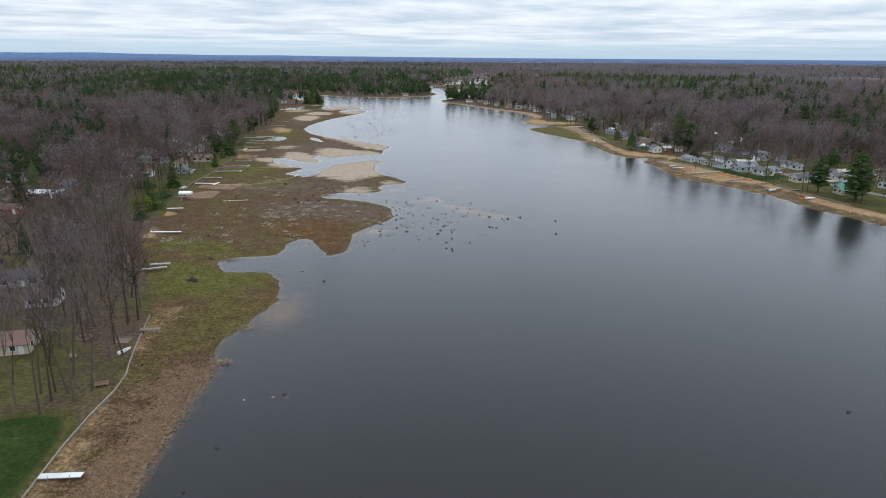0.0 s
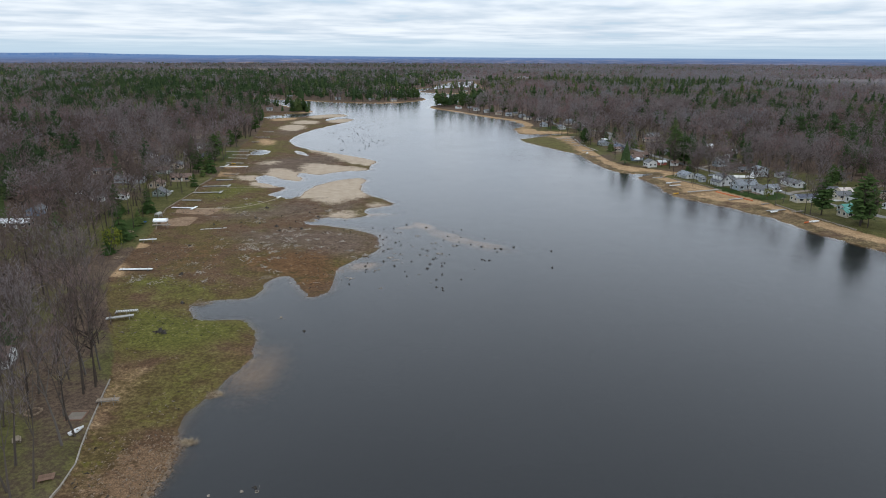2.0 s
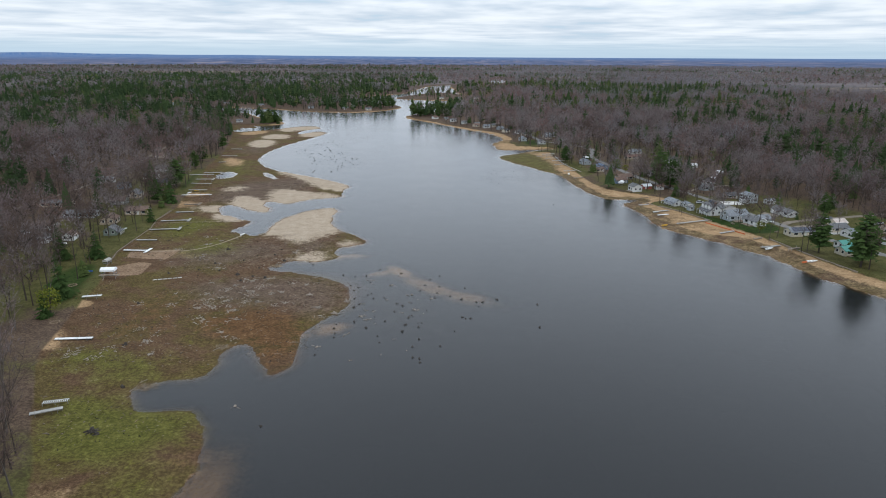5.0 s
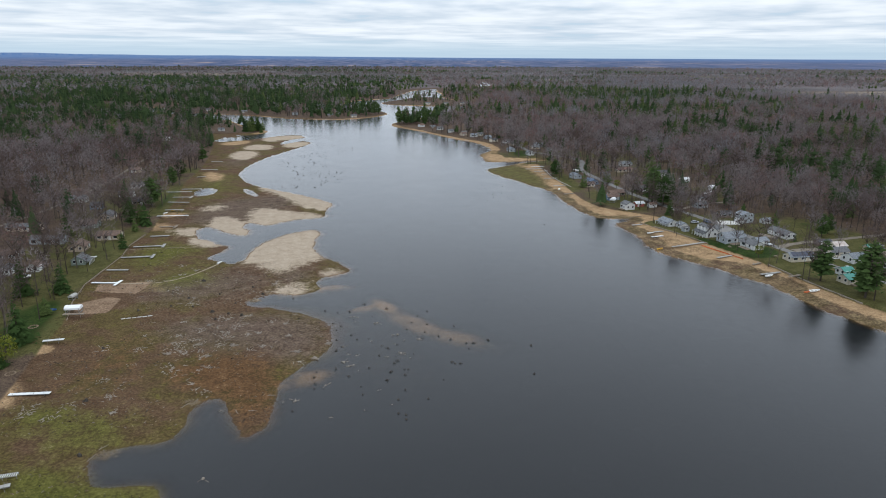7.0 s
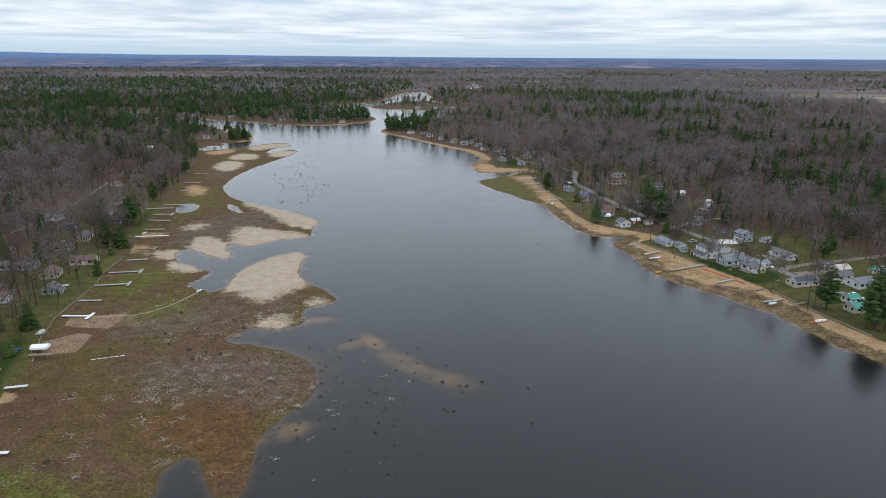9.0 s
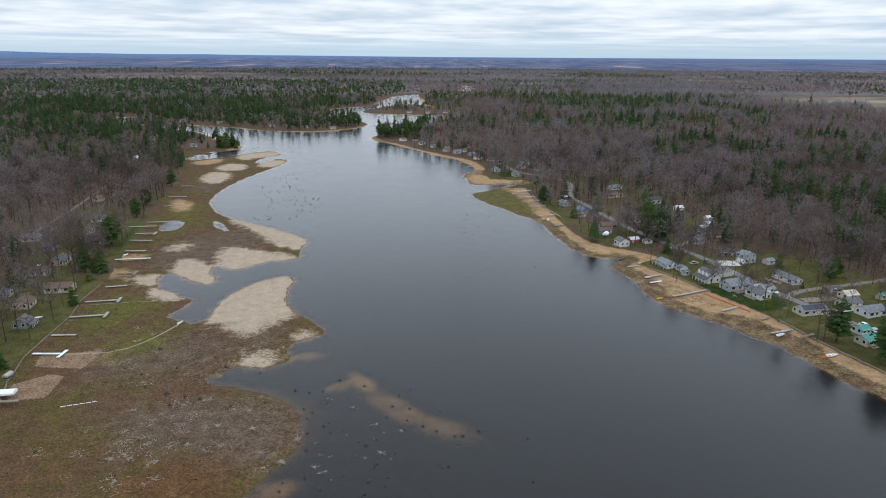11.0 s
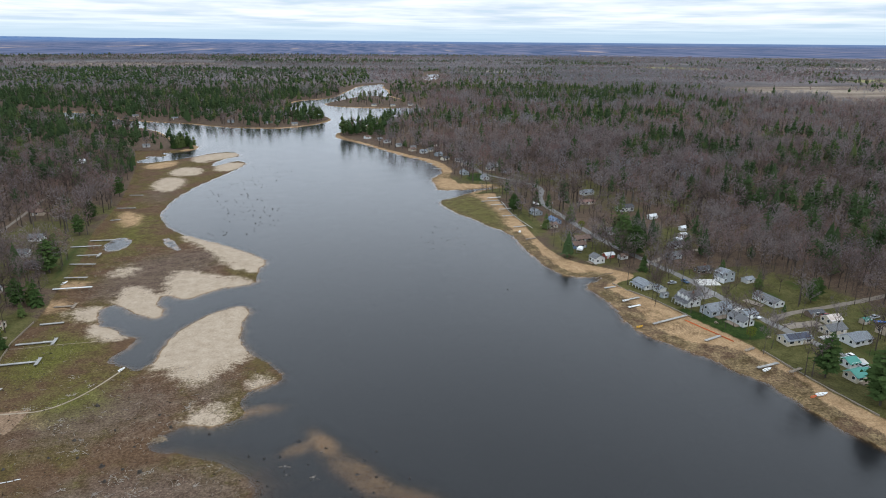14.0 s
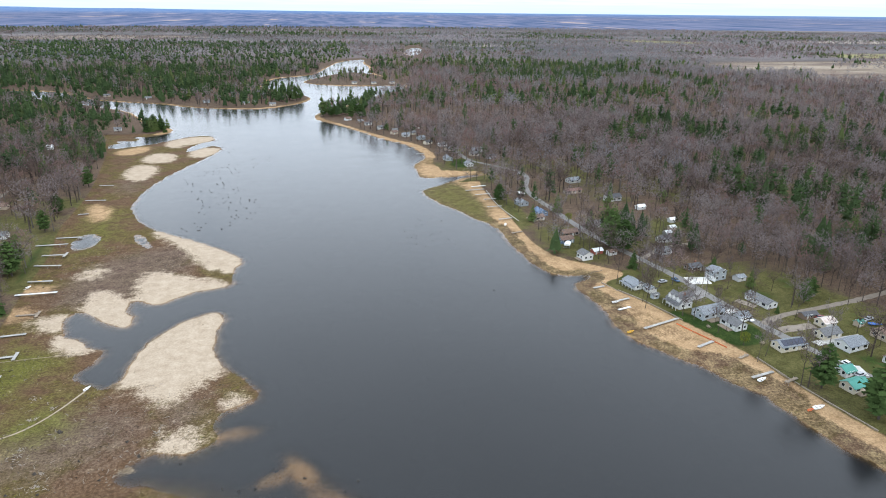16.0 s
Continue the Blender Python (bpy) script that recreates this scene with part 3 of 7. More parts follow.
beach_e = np.where((px > 60) & (py < 640), step(DIST + 5 * (lumps(px, py, 18.0, 2) - 0.5) - 5.0 * step(py, 328, 316) * step(py, 279, 288) - 1.5 * step(-py, -400, -370), 5.6, 9.0), 0) * step(-UPLAND, -1, 1)
dull_e = step(lumps(px, py, 26.0, 2, 3.0), 0.50, 0.62) * step(-UPLAND, 3, 8)
mud_spit = patch([(72, 574), (103, 590), (108, 560), (110, 520), (103, 488), (94, 507), (85, 530)], 8)
tan = most(tan, np.clip(beach_e - 0.45 * dull_e - 1.2 * mud_spit, 0, 1), 0.9 * patch([(80, 650), (90, 660), (104, 640), (130, 618), (100, 611), (80, 611)], 7),
           0.9 * patch([(100, 598), (118, 607), (122, 590), (112, 584)], 8), np.where(py > 640, 0.95 * step(-UPLAND, -2, 2) * step(py, 640, 660) * (0.45 + 0.55 * step(lumps(px, py, 70.0, 2, 4.4), 0.40, 0.55)), 0) * np.where((px < -60) & (py < 830), 0, 1))
shoal = most(*[np.clip(0.55 + oval(PLAN, *o) / 7, 0, 1.0) for o in ((-4, 278, 9, 3.6, -62), (7, 261, 14, 3.6, -52), (21, 248, 11, 4.5, -33), (-11, 276, 6, 3.2, 25), (-24, 299, 7, 4, 10), (-24, 224, 7, 4, 40), (-39, 149, 7, 12, 0))])
tan = np.where(DIST < 0, most(1.0 * shoal, np.where(px > 60, 0.25, 0.1), 0.8 * step(DIST, -1.8, -0.2) * step(py, 290, 320)), tan)
tan = most(tan, np.where((px > 60) & (py < 640) & (DIST > 0), 0.27 + 0.2 * (lumps(px, py, 9.0, 2, 2.2) - 0.5), 0) * step(-UPLAND, 0, 2) * (1 - 0.6 * mud_spit))
green = most(
    patch([(-80, 165), (-82, 185), (-66, 180), (-50, 176), (-47, 169), (-58, 158), (-70, 158)], 9), 0.8 * patch([(-98, 205), (-70, 190), (-62, 200), (-90, 214)], 9),
    0.64 * patch([(-118, 330), (-116, 372), (-100, 366), (-88, 352), (-98, 330), (-105, 315)], 9), 0.6 * patch([(-60, 130), (-55, 160), (-48, 150), (-50, 128)], 9),
    0.55 * patch([(-128, 470), (-146, 560), (-122, 560), (-112, 530), (-112, 470)], 12), 0.75 * patch([(-100, 312), (-80, 330), (-72, 305), (-92, 300)], 12))
green = most(green, np.where((px > 60) & (py < 640), 0.24 + 0.3 * mud_spit, 0) * step(-UPLAND, 0, 2))
rust = 0.85 * most(patch([(-66, 228), (-60, 236), (-46, 241), (-31, 228), (-31, 206), (-36, 196), (-42, 209), (-53, 216)], 9), 0.5 * patch([(-48, 172), (-42, 162), (-46, 150), (-52, 165)], 8),
            0.5 * patch([(-80, 262), (-100, 240), (-92, 214), (-70, 215), (-66, 240)], 14))
mud = most(patch([(-80, 262), (-60, 270), (-44, 270), (-24, 266), (-21, 245), (-28, 232), (-45, 243), (-66, 246)], 12), 0.8 * patch([(-102, 302), (-74, 322), (-52, 318), (-48, 296), (-70, 284), (-92, 284)], 14),
           0.95 * patch([(-112, 400), (-116, 440), (-96, 470), (-70, 478), (-56, 458), (-78, 400), (-100, 400)], 12), 0.6 * patch([(-150, 600), (-150, 640), (-116, 640), (-120, 580)], 14),
           0.7 * patch([(-52, 318), (-36, 326), (-30, 306), (-48, 296)], 8), np.where((px > 60) & (py < 640), 0.5, 0) * step(-UPLAND, -1, 1) * np.where(DIST > 0, 1, 0))
plot = most(patch([(-115, 284), (-106, 291), (-101, 289), (-100, 275), (-111, 274)], 1.6, 0), patch([(-116, 306), (-96, 308), (-97, 294), (-114, 297)], 1.6, 0))
gravel = patch([(-54, 60), (-53, 96), (-55, 117), (-45, 119), (-44, 100), (-42, 60)], 7)
lawn = np.clip(np.where(px > 0, np.where(py < 402, 0.43, 0.17), np.where(py < 215, 0.29, 0.30)) + 0.85 * (lumps(px, py, 22.0, 3, 1.0) - 0.5), 0, 1) * np.where(px > 0, step(-UPLAND, -95, -70) * step(-py, -700, -620), step(-UPLAND, -75, -30) * step(py, 620, 560))
lawn = most(lawn, patch([(146, 356), (154, 356), (160, 345), (176, 340), (178, 330), (172, 322), (160, 319), (153, 330), (149, 342)], 3), patch([(140, 398), (150, 400), (150, 392), (138, 389)], 6),
            0.85 * patch([(168, 368), (178, 372), (180, 358), (172, 356)], 6), 0.8 * patch([(166, 324), (176, 322), (168, 306), (163, 312)], 6), 0.9 * patch([(194, 312), (212, 308), (205, 296), (194, 298)], 8),
            0.60 * patch([(-122, 300), (-140, 312), (-143, 352), (-138, 392), (-126, 385), (-123, 345)], 6), 0.85 * patch([(-108, 238), (-128, 246), (-134, 285), (-118, 292), (-111, 265)], 6), 0.9 * patch([(-131, 420), (-139, 424), (-150, 480), (-147, 508), (-138, 475)], 7),
            0.95 * patch([(-54, 40), (-58, 76), (-61, 97), (-70, 98), (-79, 93), (-86, 66), (-88, 40)], 2.4, 1), 0.75 * patch([(208, 340), (216, 332), (232, 330), (230, 345)], 8), 0.7 * patch([(172, 372), (200, 380), (214, 360), (196, 345), (184, 365)], 9),
            0.9 * patch([(120, 540), (128, 540), (126, 480), (121, 480)], 6), 0.7 * patch([(180, 440), (205, 480), (215, 460), (192, 430)], 9),
            0.9 * patch([(103, 637), (124, 629), (137, 660), (114, 671)], 5), 0.75 * patch([(145, 652), (166, 664), (170, 650), (152, 642)], 6), 0.6 * patch([(124, 470), (150, 470), (150, 415), (130, 420)], 12))
field = most(patch([(1330, 3100), (1610, 2950), (1600, 2700), (1350, 2850)], 80), 0.95 * patch([(940, 1680), (1351, 1720), (2400, 1750), (2400, 1050), (1300, 1000), (930, 1190), (850, 1240), (890, 1430)], 60),
             patch([(1500, 2050), (2600, 1950), (2600, 1700), (1500, 1800)], 80), 0.8 * patch([(-1300, 3050), (-600, 3200), (-500, 3500), (-1300, 3500)], 80), 0.7 * patch([(-1000, 1400), (-850, 1400), (-850, 1300), (-1000, 1300)], 40))


def sheet(name, keep, zed, mat):
    """A mesh on the grid of the plan, of the cells that are kept."""
    rows, cols = len(GY), len(GX)
    i = (np.arange(rows - 1)[:, None] * cols + np.arange(cols - 1)[None]).ravel()
    quads = np.stack([i, i + 1, i + cols + 1, i + cols], 1)
    if keep is not None:
        quads = quads[keep[quads].any(1)]
    me = bpy.data.meshes.new(name)
    me.vertices.add(len(PLAN))
    me.vertices.foreach_set("co", np.column_stack([PLAN, zed]).astype(np.float32).ravel())
    me.loops.add(quads.size)
    me.loops.foreach_set("vertex_index", quads.ravel().astype(np.int32))
    me.polygons.add(len(quads))
    me.polygons.foreach_set("loop_start", np.arange(0, quads.size, 4, dtype=np.int32))
    me.polygons.foreach_set("use_smooth", np.ones(len(quads), bool))
    me.materials.append(mat)
    return me


def colour_layer(me, name, r, g, b):
    a = me.attributes.new(name, "FLOAT_COLOR", "POINT")
    a.data.foreach_set("color", np.column_stack([r, g, b, np.ones(len(r))]).astype(np.float32).ravel())


def number_layer(me, name, values):
    a = me.attributes.new(name, "FLOAT", "POINT")
    a.data.foreach_set("value", np.asarray(values, np.float32))


me = sheet("ground", None, ZED, MAT["ground"])
colour_layer(me, "cover_a", sand, green, rust)
colour_layer(me, "cover_b", lawn, np.clip(0.5 + UPLAND / 4, 0, 1), field)
colour_layer(me, "cover_c", np.clip(DIST / 10, 0, 1), tan, mud)
number_layer(me, "gravel", gravel)
number_layer(me, "plot", plot)
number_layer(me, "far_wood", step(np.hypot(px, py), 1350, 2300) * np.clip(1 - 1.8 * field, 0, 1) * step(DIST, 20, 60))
me.update(calc_edges=True)
tagged(new("ground", me), "exposed lake bed, sandy beaches, lawns and leaf-strewn forest floor", "ground", kind="structure")

me = sheet("water", DIST < 2.5, np.zeros(len(PLAN)), MAT["water"])
number_layer(me, "depth", np.maximum(-ZED, 0))
me.update(calc_edges=True)
tagged(new("water", me), "dark calm lake water, shallow over pale sandbars", "water", kind="structure")


# ---- building blocks ----
def mesh_of(name, bm, mat):
    me = bpy.data.meshes.new(name)
    bmesh.ops.recalc_face_normals(bm, faces=bm.faces)
    bm.to_mesh(me)
    bm.free()
    for m in mat if isinstance(mat, (list, tuple)) else [mat]:
        me.materials.append(m)
    return me


def part(name, bm, mat, parent, label="", at=None):
    """One mesh object under a thing or a part."""
    me = mesh_of(name, bm, mat) if isinstance(bm, bmesh.types.BMesh) else bm
    ob = new(name, me)
    ob.parent = parent
    if at is not None:
        ob.matrix_basis = at
    return tagged(ob, label)


def box(bm, x0, y0, z0, x1, y1, z1, bevel=0.0):
    v = bmesh.ops.create_cube(bm, size=1.0, matrix=Matrix.LocRotScale(((x0 + x1) / 2, (y0 + y1) / 2, (z0 + z1) / 2), None, (x1 - x0, y1 - y0, z1 - z0)))["verts"]
    if bevel:
        edges = {e for w in v for e in w.link_edges}
        bmesh.ops.bevel(bm, geom=list(edges), offset=bevel, segments=1, affect="EDGES")
    return bm


def boxed(*sizes, bevel=0.0):
    return box(bmesh.new(), *sizes, bevel=bevel)


def tube(bm, a, b, r0, r1, sides=5):
    """A tapered limb from a to b."""
    a, b = Vector(a), Vector(b)
    q = (b - a).to_track_quat("Z", "Y").to_matrix()
    rings = []
    for p, r in ((a, r0), (b, r1)):
        rings.append([bm.verts.new(p + q @ Vector((r * math.cos(k * math.tau / sides), r * math.sin(k * math.tau / sides), 0))) for k in range(sides)])
    for k in range(sides):
        bm.faces.new((rings[0][k], rings[0][(k + 1) % sides], rings[1][(k + 1) % sides], rings[1][k]))
    bm.faces.new(rings[1])
    return bm


def thing(name, x, y, z=None, turn=0.0, sink=0.0):
    ob = new(name)
    ob.empty_display_size = 0.2
    ob.matrix_basis = pose(x, y, (height(x, y) if z is None else z) - sink, 0, 0, turn)
    return ob


CLEAR = []          # circles that stay free of trees: x, y, radius
WINDOW = mesh_of("window", boxed(-0.62, -0.05, -0.68, 0.62, 0.05, 0.68, bevel=0.02), MAT["trim"])
PANE = mesh_of("pane", boxed(-0.50, -0.015, -0.56, 0.50, 0.015, 0.56), MAT["glass"])
WIDE = mesh_of("window", boxed(-1.05, -0.05, -0.72, 1.05, 0.05, 0.72, bevel=0.02), MAT["trim"])
WIDE_PANE = mesh_of("pane", boxed(-0.94, -0.015, -0.60, 0.94, 0.015, 0.60), MAT["glass"])
DOOR = mesh_of("door", boxed(-0.48, -0.05, 0, 0.48, 0.05, 2.05, bevel=0.02), MAT["door"])
GARAGE_DOOR = mesh_of("garage_door", boxed(-1.5, -0.05, 0, 1.5, 0.05, 2.3, bevel=0.03), MAT["trim"])


def gabled(bm, l, w, e, r, low=-0.6):
    """Walls with gable ends, ridge along x."""
    v = [bm.verts.new(p) for x in (-l / 2, l / 2) for p in ((x, -w / 2, low), (x, w / 2, low), (x, w / 2, e), (x, 0, e + r), (x, -w / 2, e))]
    bm.faces.new(v[0:5]), bm.faces.new(v[9:4:-1])
    for a, b in ((0, 1), (1, 2), (4, 0)):
        bm.faces.new((v[a], v[b], v[b + 5], v[a + 5]))
    bm.faces.new((v[2], v[3], v[8], v[7])), bm.faces.new((v[3], v[4], v[9], v[8]))
    return bm


def roofed(bm, l, w, e, r, over=0.32, thick=0.14):
    """Two roof slopes with thickness and eaves."""
    slope = r / (w / 2)
    for s in (-1, 1):
        y1, z1 = s * (w / 2 + over), e - over * slope + 0.03
        p = [(-l / 2 - over, 0, e + r + 0.03), (l / 2 + over, 0, e + r + 0.03), (l / 2 + over, y1, z1), (-l / 2 - over, y1, z1)]
        lo, hi = [bm.verts.new(q) for q in p], [bm.verts.new((q[0], q[1], q[2] + thick)) for q in p]
        bm.faces.new(lo), bm.faces.new(hi)
        for k in range(4):
            bm.faces.new((lo[k], lo[(k + 1) % 4], hi[(k + 1) % 4], hi[k]))
    return bm


def put_window(home, x, y, z, turn, wide=False):
    w = part("window", WIDE if wide else WINDOW, None, home, at=pose(x, y, z, 0, 0, turn))
    part("pane", WIDE_PANE if wide else PANE, None, w, "dark window glass", at=pose(0, -0.055, 0))


def house(x, y, turn, l, w, eave, rise, wall, roof, label, dormers=0, garage=0, chimney=False, solar=False, deck=0, porch=False, plain=False, name="house"):
    """A gabled house whose ridge runs along its own x; its lake front looks along -y."""
    l, w, eave, rise = 0.78 * l, 0.78 * w, 0.82 * eave, 0.80 * rise
    z = height(x, y)
    home = thing(name, x, y, z, turn)
    tagged(home, label, name.replace("_", " "))
    CLEAR.append((x, y, max(l, w) / 2 + 2.5))
    part("wall", gabled(bmesh.new(), l, w, eave, rise), MAT[wall], home)
    part("roof", roofed(bmesh.new(), l, w, eave, rise), MAT[roof], home)
    if plain:
        put_window(home, 0, -w / 2 - 0.01, 1.5, 0)
        part("door", DOOR, None, home, at=pose(-l / 4, -w / 2 - 0.02, 0.05))
        return home
    storeys = [1.55] if eave < 4.4 else [1.55, 4.1]
    for zz in storeys:
        count = max(2, int(l / 3.2))
        for k in range(count):
            xx = (k + 0.5) / count * l - l / 2
            if not (zz < 2 and garage and k < garage):
                if zz < 2 and k == count // 2:
                    part("door", DOOR, None, home, at=pose(xx + 0.9, -w / 2 - 0.02, 0.08))
                    xx -= 0.55
                put_window(home, xx, -w / 2 - 0.01, zz, 0, k % 2 == 0 and l / count > 2.9)
            put_window(home, xx, w / 2 + 0.01, zz, 180)
        for s in (-1, 1):
            for yy in (-w / 4, w / 4):
                put_window(home, s * (l / 2 + 0.01), yy, zz, 90 * s)
    if rise > 2.2:
        for s in (-1, 1):
            put_window(home, s * (l / 2 + 0.01), 0, eave + rise * 0.35, 90 * s)
    for k in range(garage):
        part("garage_door", GARAGE_DOOR, None, home, at=pose(-l / 2 + 2.0 + 3.4 * k, -w / 2 - 0.02, 0.03))
    for k in range(dormers):
        xx = (k + 0.5) / dormers * l * 0.9 - l * 0.45
        bm = bmesh.new()
        gabled(bm, 2.6, 1.9, 1.35, 0.8, low=-0.6)
        d = part("dormer", bm, MAT[wall], home, at=pose(xx, -w / 2 + 1.6, eave + rise * 0.28, 0, 0, 90))
        part("dormer_roof", roofed(bmesh.new(), 2.6, 1.9, 1.35, 0.8, 0.2, 0.1), MAT[roof], d)
        wv = part("window", WINDOW, None, d, at=Matrix.Translation((-1.31, 0, 0.75)) @ pose(0, 0, 0, 0, 0, -90) @ Matrix.Scale(0.75, 4))
    if chimney:
        part("chimney", boxed(-0.4, -0.3, eave, 0.4, 0.3, eave + rise + 0.9), MAT["brick"], home, at=pose(l * 0.22, w * 0.1, 0))
    if solar:
        tilt = math.degrees(math.atan2(rise, w / 2))
        for k in range(5):
            bm = boxed(-0.98, -1.35, 0, 0.98, 1.35, 0.06)
            part("solar_panel", bm, MAT["solar"], home, "dark blue solar panel", at=pose(-l * 0.33 + 2.05 * k, -w / 4, eave + rise / 2 + 0.26, tilt, 0, 0))
    if deck:
        bm = boxed(-l * 0.35, -w / 2 - deck, 0.0, l * 0.35, -w / 2 - 0.02, 0.28, bevel=0.03)
        part("deck", bm, MAT["timber"], home)
    if porch:
        part("porch_roof", boxed(-l / 2, -w / 2 - 1.9, eave - 0.55, l / 2, -w / 2 - 0.02, eave - 0.42), MAT[roof], home)
        for k in range(5):
            part("post", boxed(-0.07, -0.07, 0, 0.07, 0.07, eave - 0.55), MAT["trim"], home, at=pose(-l / 2 + 0.2 + k * (l - 0.4) / 4, -w / 2 - 1.75, 0))
    return home


boards = []         # docks of the far east shore: from the bank to the water
# ---- the east bank: houses along the shore road ----
AL, AC = -78.0, 12.0        # along the road, and across it, facing the lake
house(146, 383, AL, 12, 8, 2.6, 1.5, "white", "roof_light", "low white cottage with a pale grey roof beside a lawn", porch=True)
house(150.5, 376, AL, 6, 5, 2.4, 1.2, "white", "roof_light", "small white annexe with a pale grey roof beside the cottage", plain=True)
house(149, 368.5, AC, 4, 3, 2.2, 0.9, "grey", "roof_grey", "small grey garden shed on the grass", plain=True, name="shed")
house(156, 360, AL, 11, 9, 3.2, 3.7, "white", "roof_grey", "white cape house with three dormers and a front porch", dormers=3, porch=True, chimney=True)
house(161.5, 365, AC, 8, 6, 2.8, 2.0, "white", "roof_grey", "white rear wing with grey shingles behind the cape house", plain=True)
house(163, 348.5, AC, 15, 8.6, 3.2, 2.8, "grey", "roof_light", "long pale grey house with a light roof and lakeside deck", deck=3.0)
house(167.5, 337.5, AL, 11.5, 7.5, 2.8, 1.9, "white", "roof_grey", "white ranch house with grey shingles on a green lawn", deck=2.5)
house(174, 342.5, AC, 8, 6.5, 2.6, 1.7, "white", "roof_light", "white garage wing with a light roof beside the ranch house", garage=1)
house(188.5, 384.5, AL, 7.5, 9.5, 5.5, 1.5, "grey", "roof_light", "tall two-storey grey garage with white doors", garage=2)
house(184, 397, AC, 9, 7, 2.5, 1.8, "brown", "roof_dark", "small dark cottage half hidden by bushes", chimney=True)
house(198.5, 380.5, AC, 6, 5, 2.3, 1.2, "white", "roof_light", "small pale shed at the edge of the woods", plain=True, name="shed")
house(192.5, 355.5, AL, 16, 7.5, 2.7, 1.7, "white", "roof_grey", "long white ranch house with grey shingles beside the road", garage=1)
house(178, 317.5, 6, 15, 7.5, 2.6, 1.8, "cream", "roof_light", "cream house with solar panels on its roof", solar=True)
house(199, 323, 10, 11.5, 7, 2.6, 1.9, "cream", "roof_grey", "cream bungalow with mottled grey shingles beside the road")
house(205, 331.5, 10, 8, 7, 2.6, 1.8, "cream", "roof_rust", "cream garage with a rust-streaked metal roof", garage=1)
house(203, 339, 5, 9, 4.5, 2.2, 1.0, "brown", "roof_dark", "low brown shed beside the gravel lane", plain=True, name="shed")
house(201.5, 313.5, AC, 12.5, 8.5, 2.8, 2.0, "white", "roof_light", "white house with a light grey roof beside a drive")
house(221, 318, AC, 11, 9, 2.8, 2.2, "tan", "roof_brown", "tan house with brown shingles and a carport")
house(209, 300, AC, 10, 7, 2.7, 1.8, "white", "roof_brown", "white house with brown shingles across the road")
house(185, 297, AC, 6.5, 6, 2.4, 1.6, "white", "roof_green", "small white cottage with a green metal roof")
house(181, 288, AC, 10, 7, 2.6, 1.8, "cream", "roof_green", "cream cottage with a green metal roof near tall pines", deck=2.0)
house(218, 328.5, AC, 4, 3.5, 2.2, 1.1, "tan", "roof_green", "little tan shed with a green roof on the grass", plain=True, name="shed")

# the cottages further along the east bank
house(133, 522, AL, 10, 8, 2.7, 2.0, "grey", "roof_light", "grey lakeside cottage with a light roof above a sea wall")
house(138.5, 499, AL, 11, 7.5, 2.7, 2.0, "blue", "roof_blue", "blue lakeside house with a blue metal roof")
house(134, 489, AC, 8, 6, 2.5, 1.6, "tan", "roof_brown", "small tan cottage with a brown roof")
house(177, 544, AC, 16, 6, 2.6, 1.4, "tan", "roof_red", "long low tan building with a reddish roof among trees")
house(189, 575, AC, 12, 8, 2.7, 2.0, "white", "roof_light", "white house with a grey roof among bare trees")
house(196, 520, AC, 14, 7, 3.4, 2.2, "white", "roof_dark", "white house with a dark gambrel-like roof in a clearing")
house(142, 458, AC, 13, 8, 2.7, 1.9, "brown", "roof_brown", "dark brown cottage with brown shingles beneath trees")
house(136, 447, AC, 10, 7, 2.6, 1.8, "blue", "roof_brown", "dark blue cottage with a brown roof beneath trees")
house(137, 421, AL, 8, 7.5, 3.6, 1.9, "white", "roof_grey", "white two-level cottage with a balcony beside the beach", deck=2.0)
house(146, 427, AC, 7, 4.5, 2.3, 1.3, "red", "roof_white", "red boathouse with white trim beside the beach", plain=True, name="boathouse")
house(153, 424, AC, 6, 4, 2.3, 1.2, "white", "roof_brown", "small white cabin beneath the pines", plain=True)
house(183, 477, AC, 13, 8, 2.6, 2.0, "grey", "roof_grey", "grey house with grey shingles among bare trees")
house(167, 471, AC, 13, 8, 2.6, 1.8, "white", "roof_grey", "white house with a long grey roof among trees")
house(173, 457, AC, 7, 5, 2.4, 1.2, "red", "roof_rust", "red barn-like shed with a rusty roof", plain=True, name="shed")
house(190, 438, AC, 9, 6.5, 2.5, 1.9, "white", "roof_dark", "white cottage with a dark roof on a lawn")
house(181, 421, AC, 9, 7, 2.6, 1.9, "grey", "roof_grey", "grey cottage with grey shingles beside the road bend")
house(211, 468, AC, 5, 4, 2.3, 1.2, "white", "roof_white", "small white shed at the forest edge", plain=True, name="shed")
house(197, 447, AC, 5, 4.5, 2.3, 1.2, "sage", "roof_white", "small green shed with a white roof", plain=True, name="shed")
house(204, 455, AC, 5, 4, 2.3, 1.2, "tan", "roof_white", "small tan shed with a white roof", plain=True, name="shed")
house(205, 497, AC, 7, 5, 2.4, 1.4, "white", "roof_white", "white outbuilding in a clearing", plain=True, name="shed")
house(110, 664, AL, 10, 8, 2.8, 2.2, "grey", "roof_light", "grey cottage on the sandy point")
house(123, 640, AL, 9, 7, 2.7, 2.0, "white", "roof_light", "white cottage on the sandy point")
house(136, 678, AC, 10, 7, 2.7, 2.0, "tan", "roof_grey", "tan cottage behind the sandy point")
house(116, 726, AC, 9, 7, 2.7, 1.9, "white", "roof_grey", "white lakeside cottage beneath bare trees")
house(143, 696, AC, 12, 8, 2.8, 2.0, "grey", "roof_light", "grey house beside the shore road")
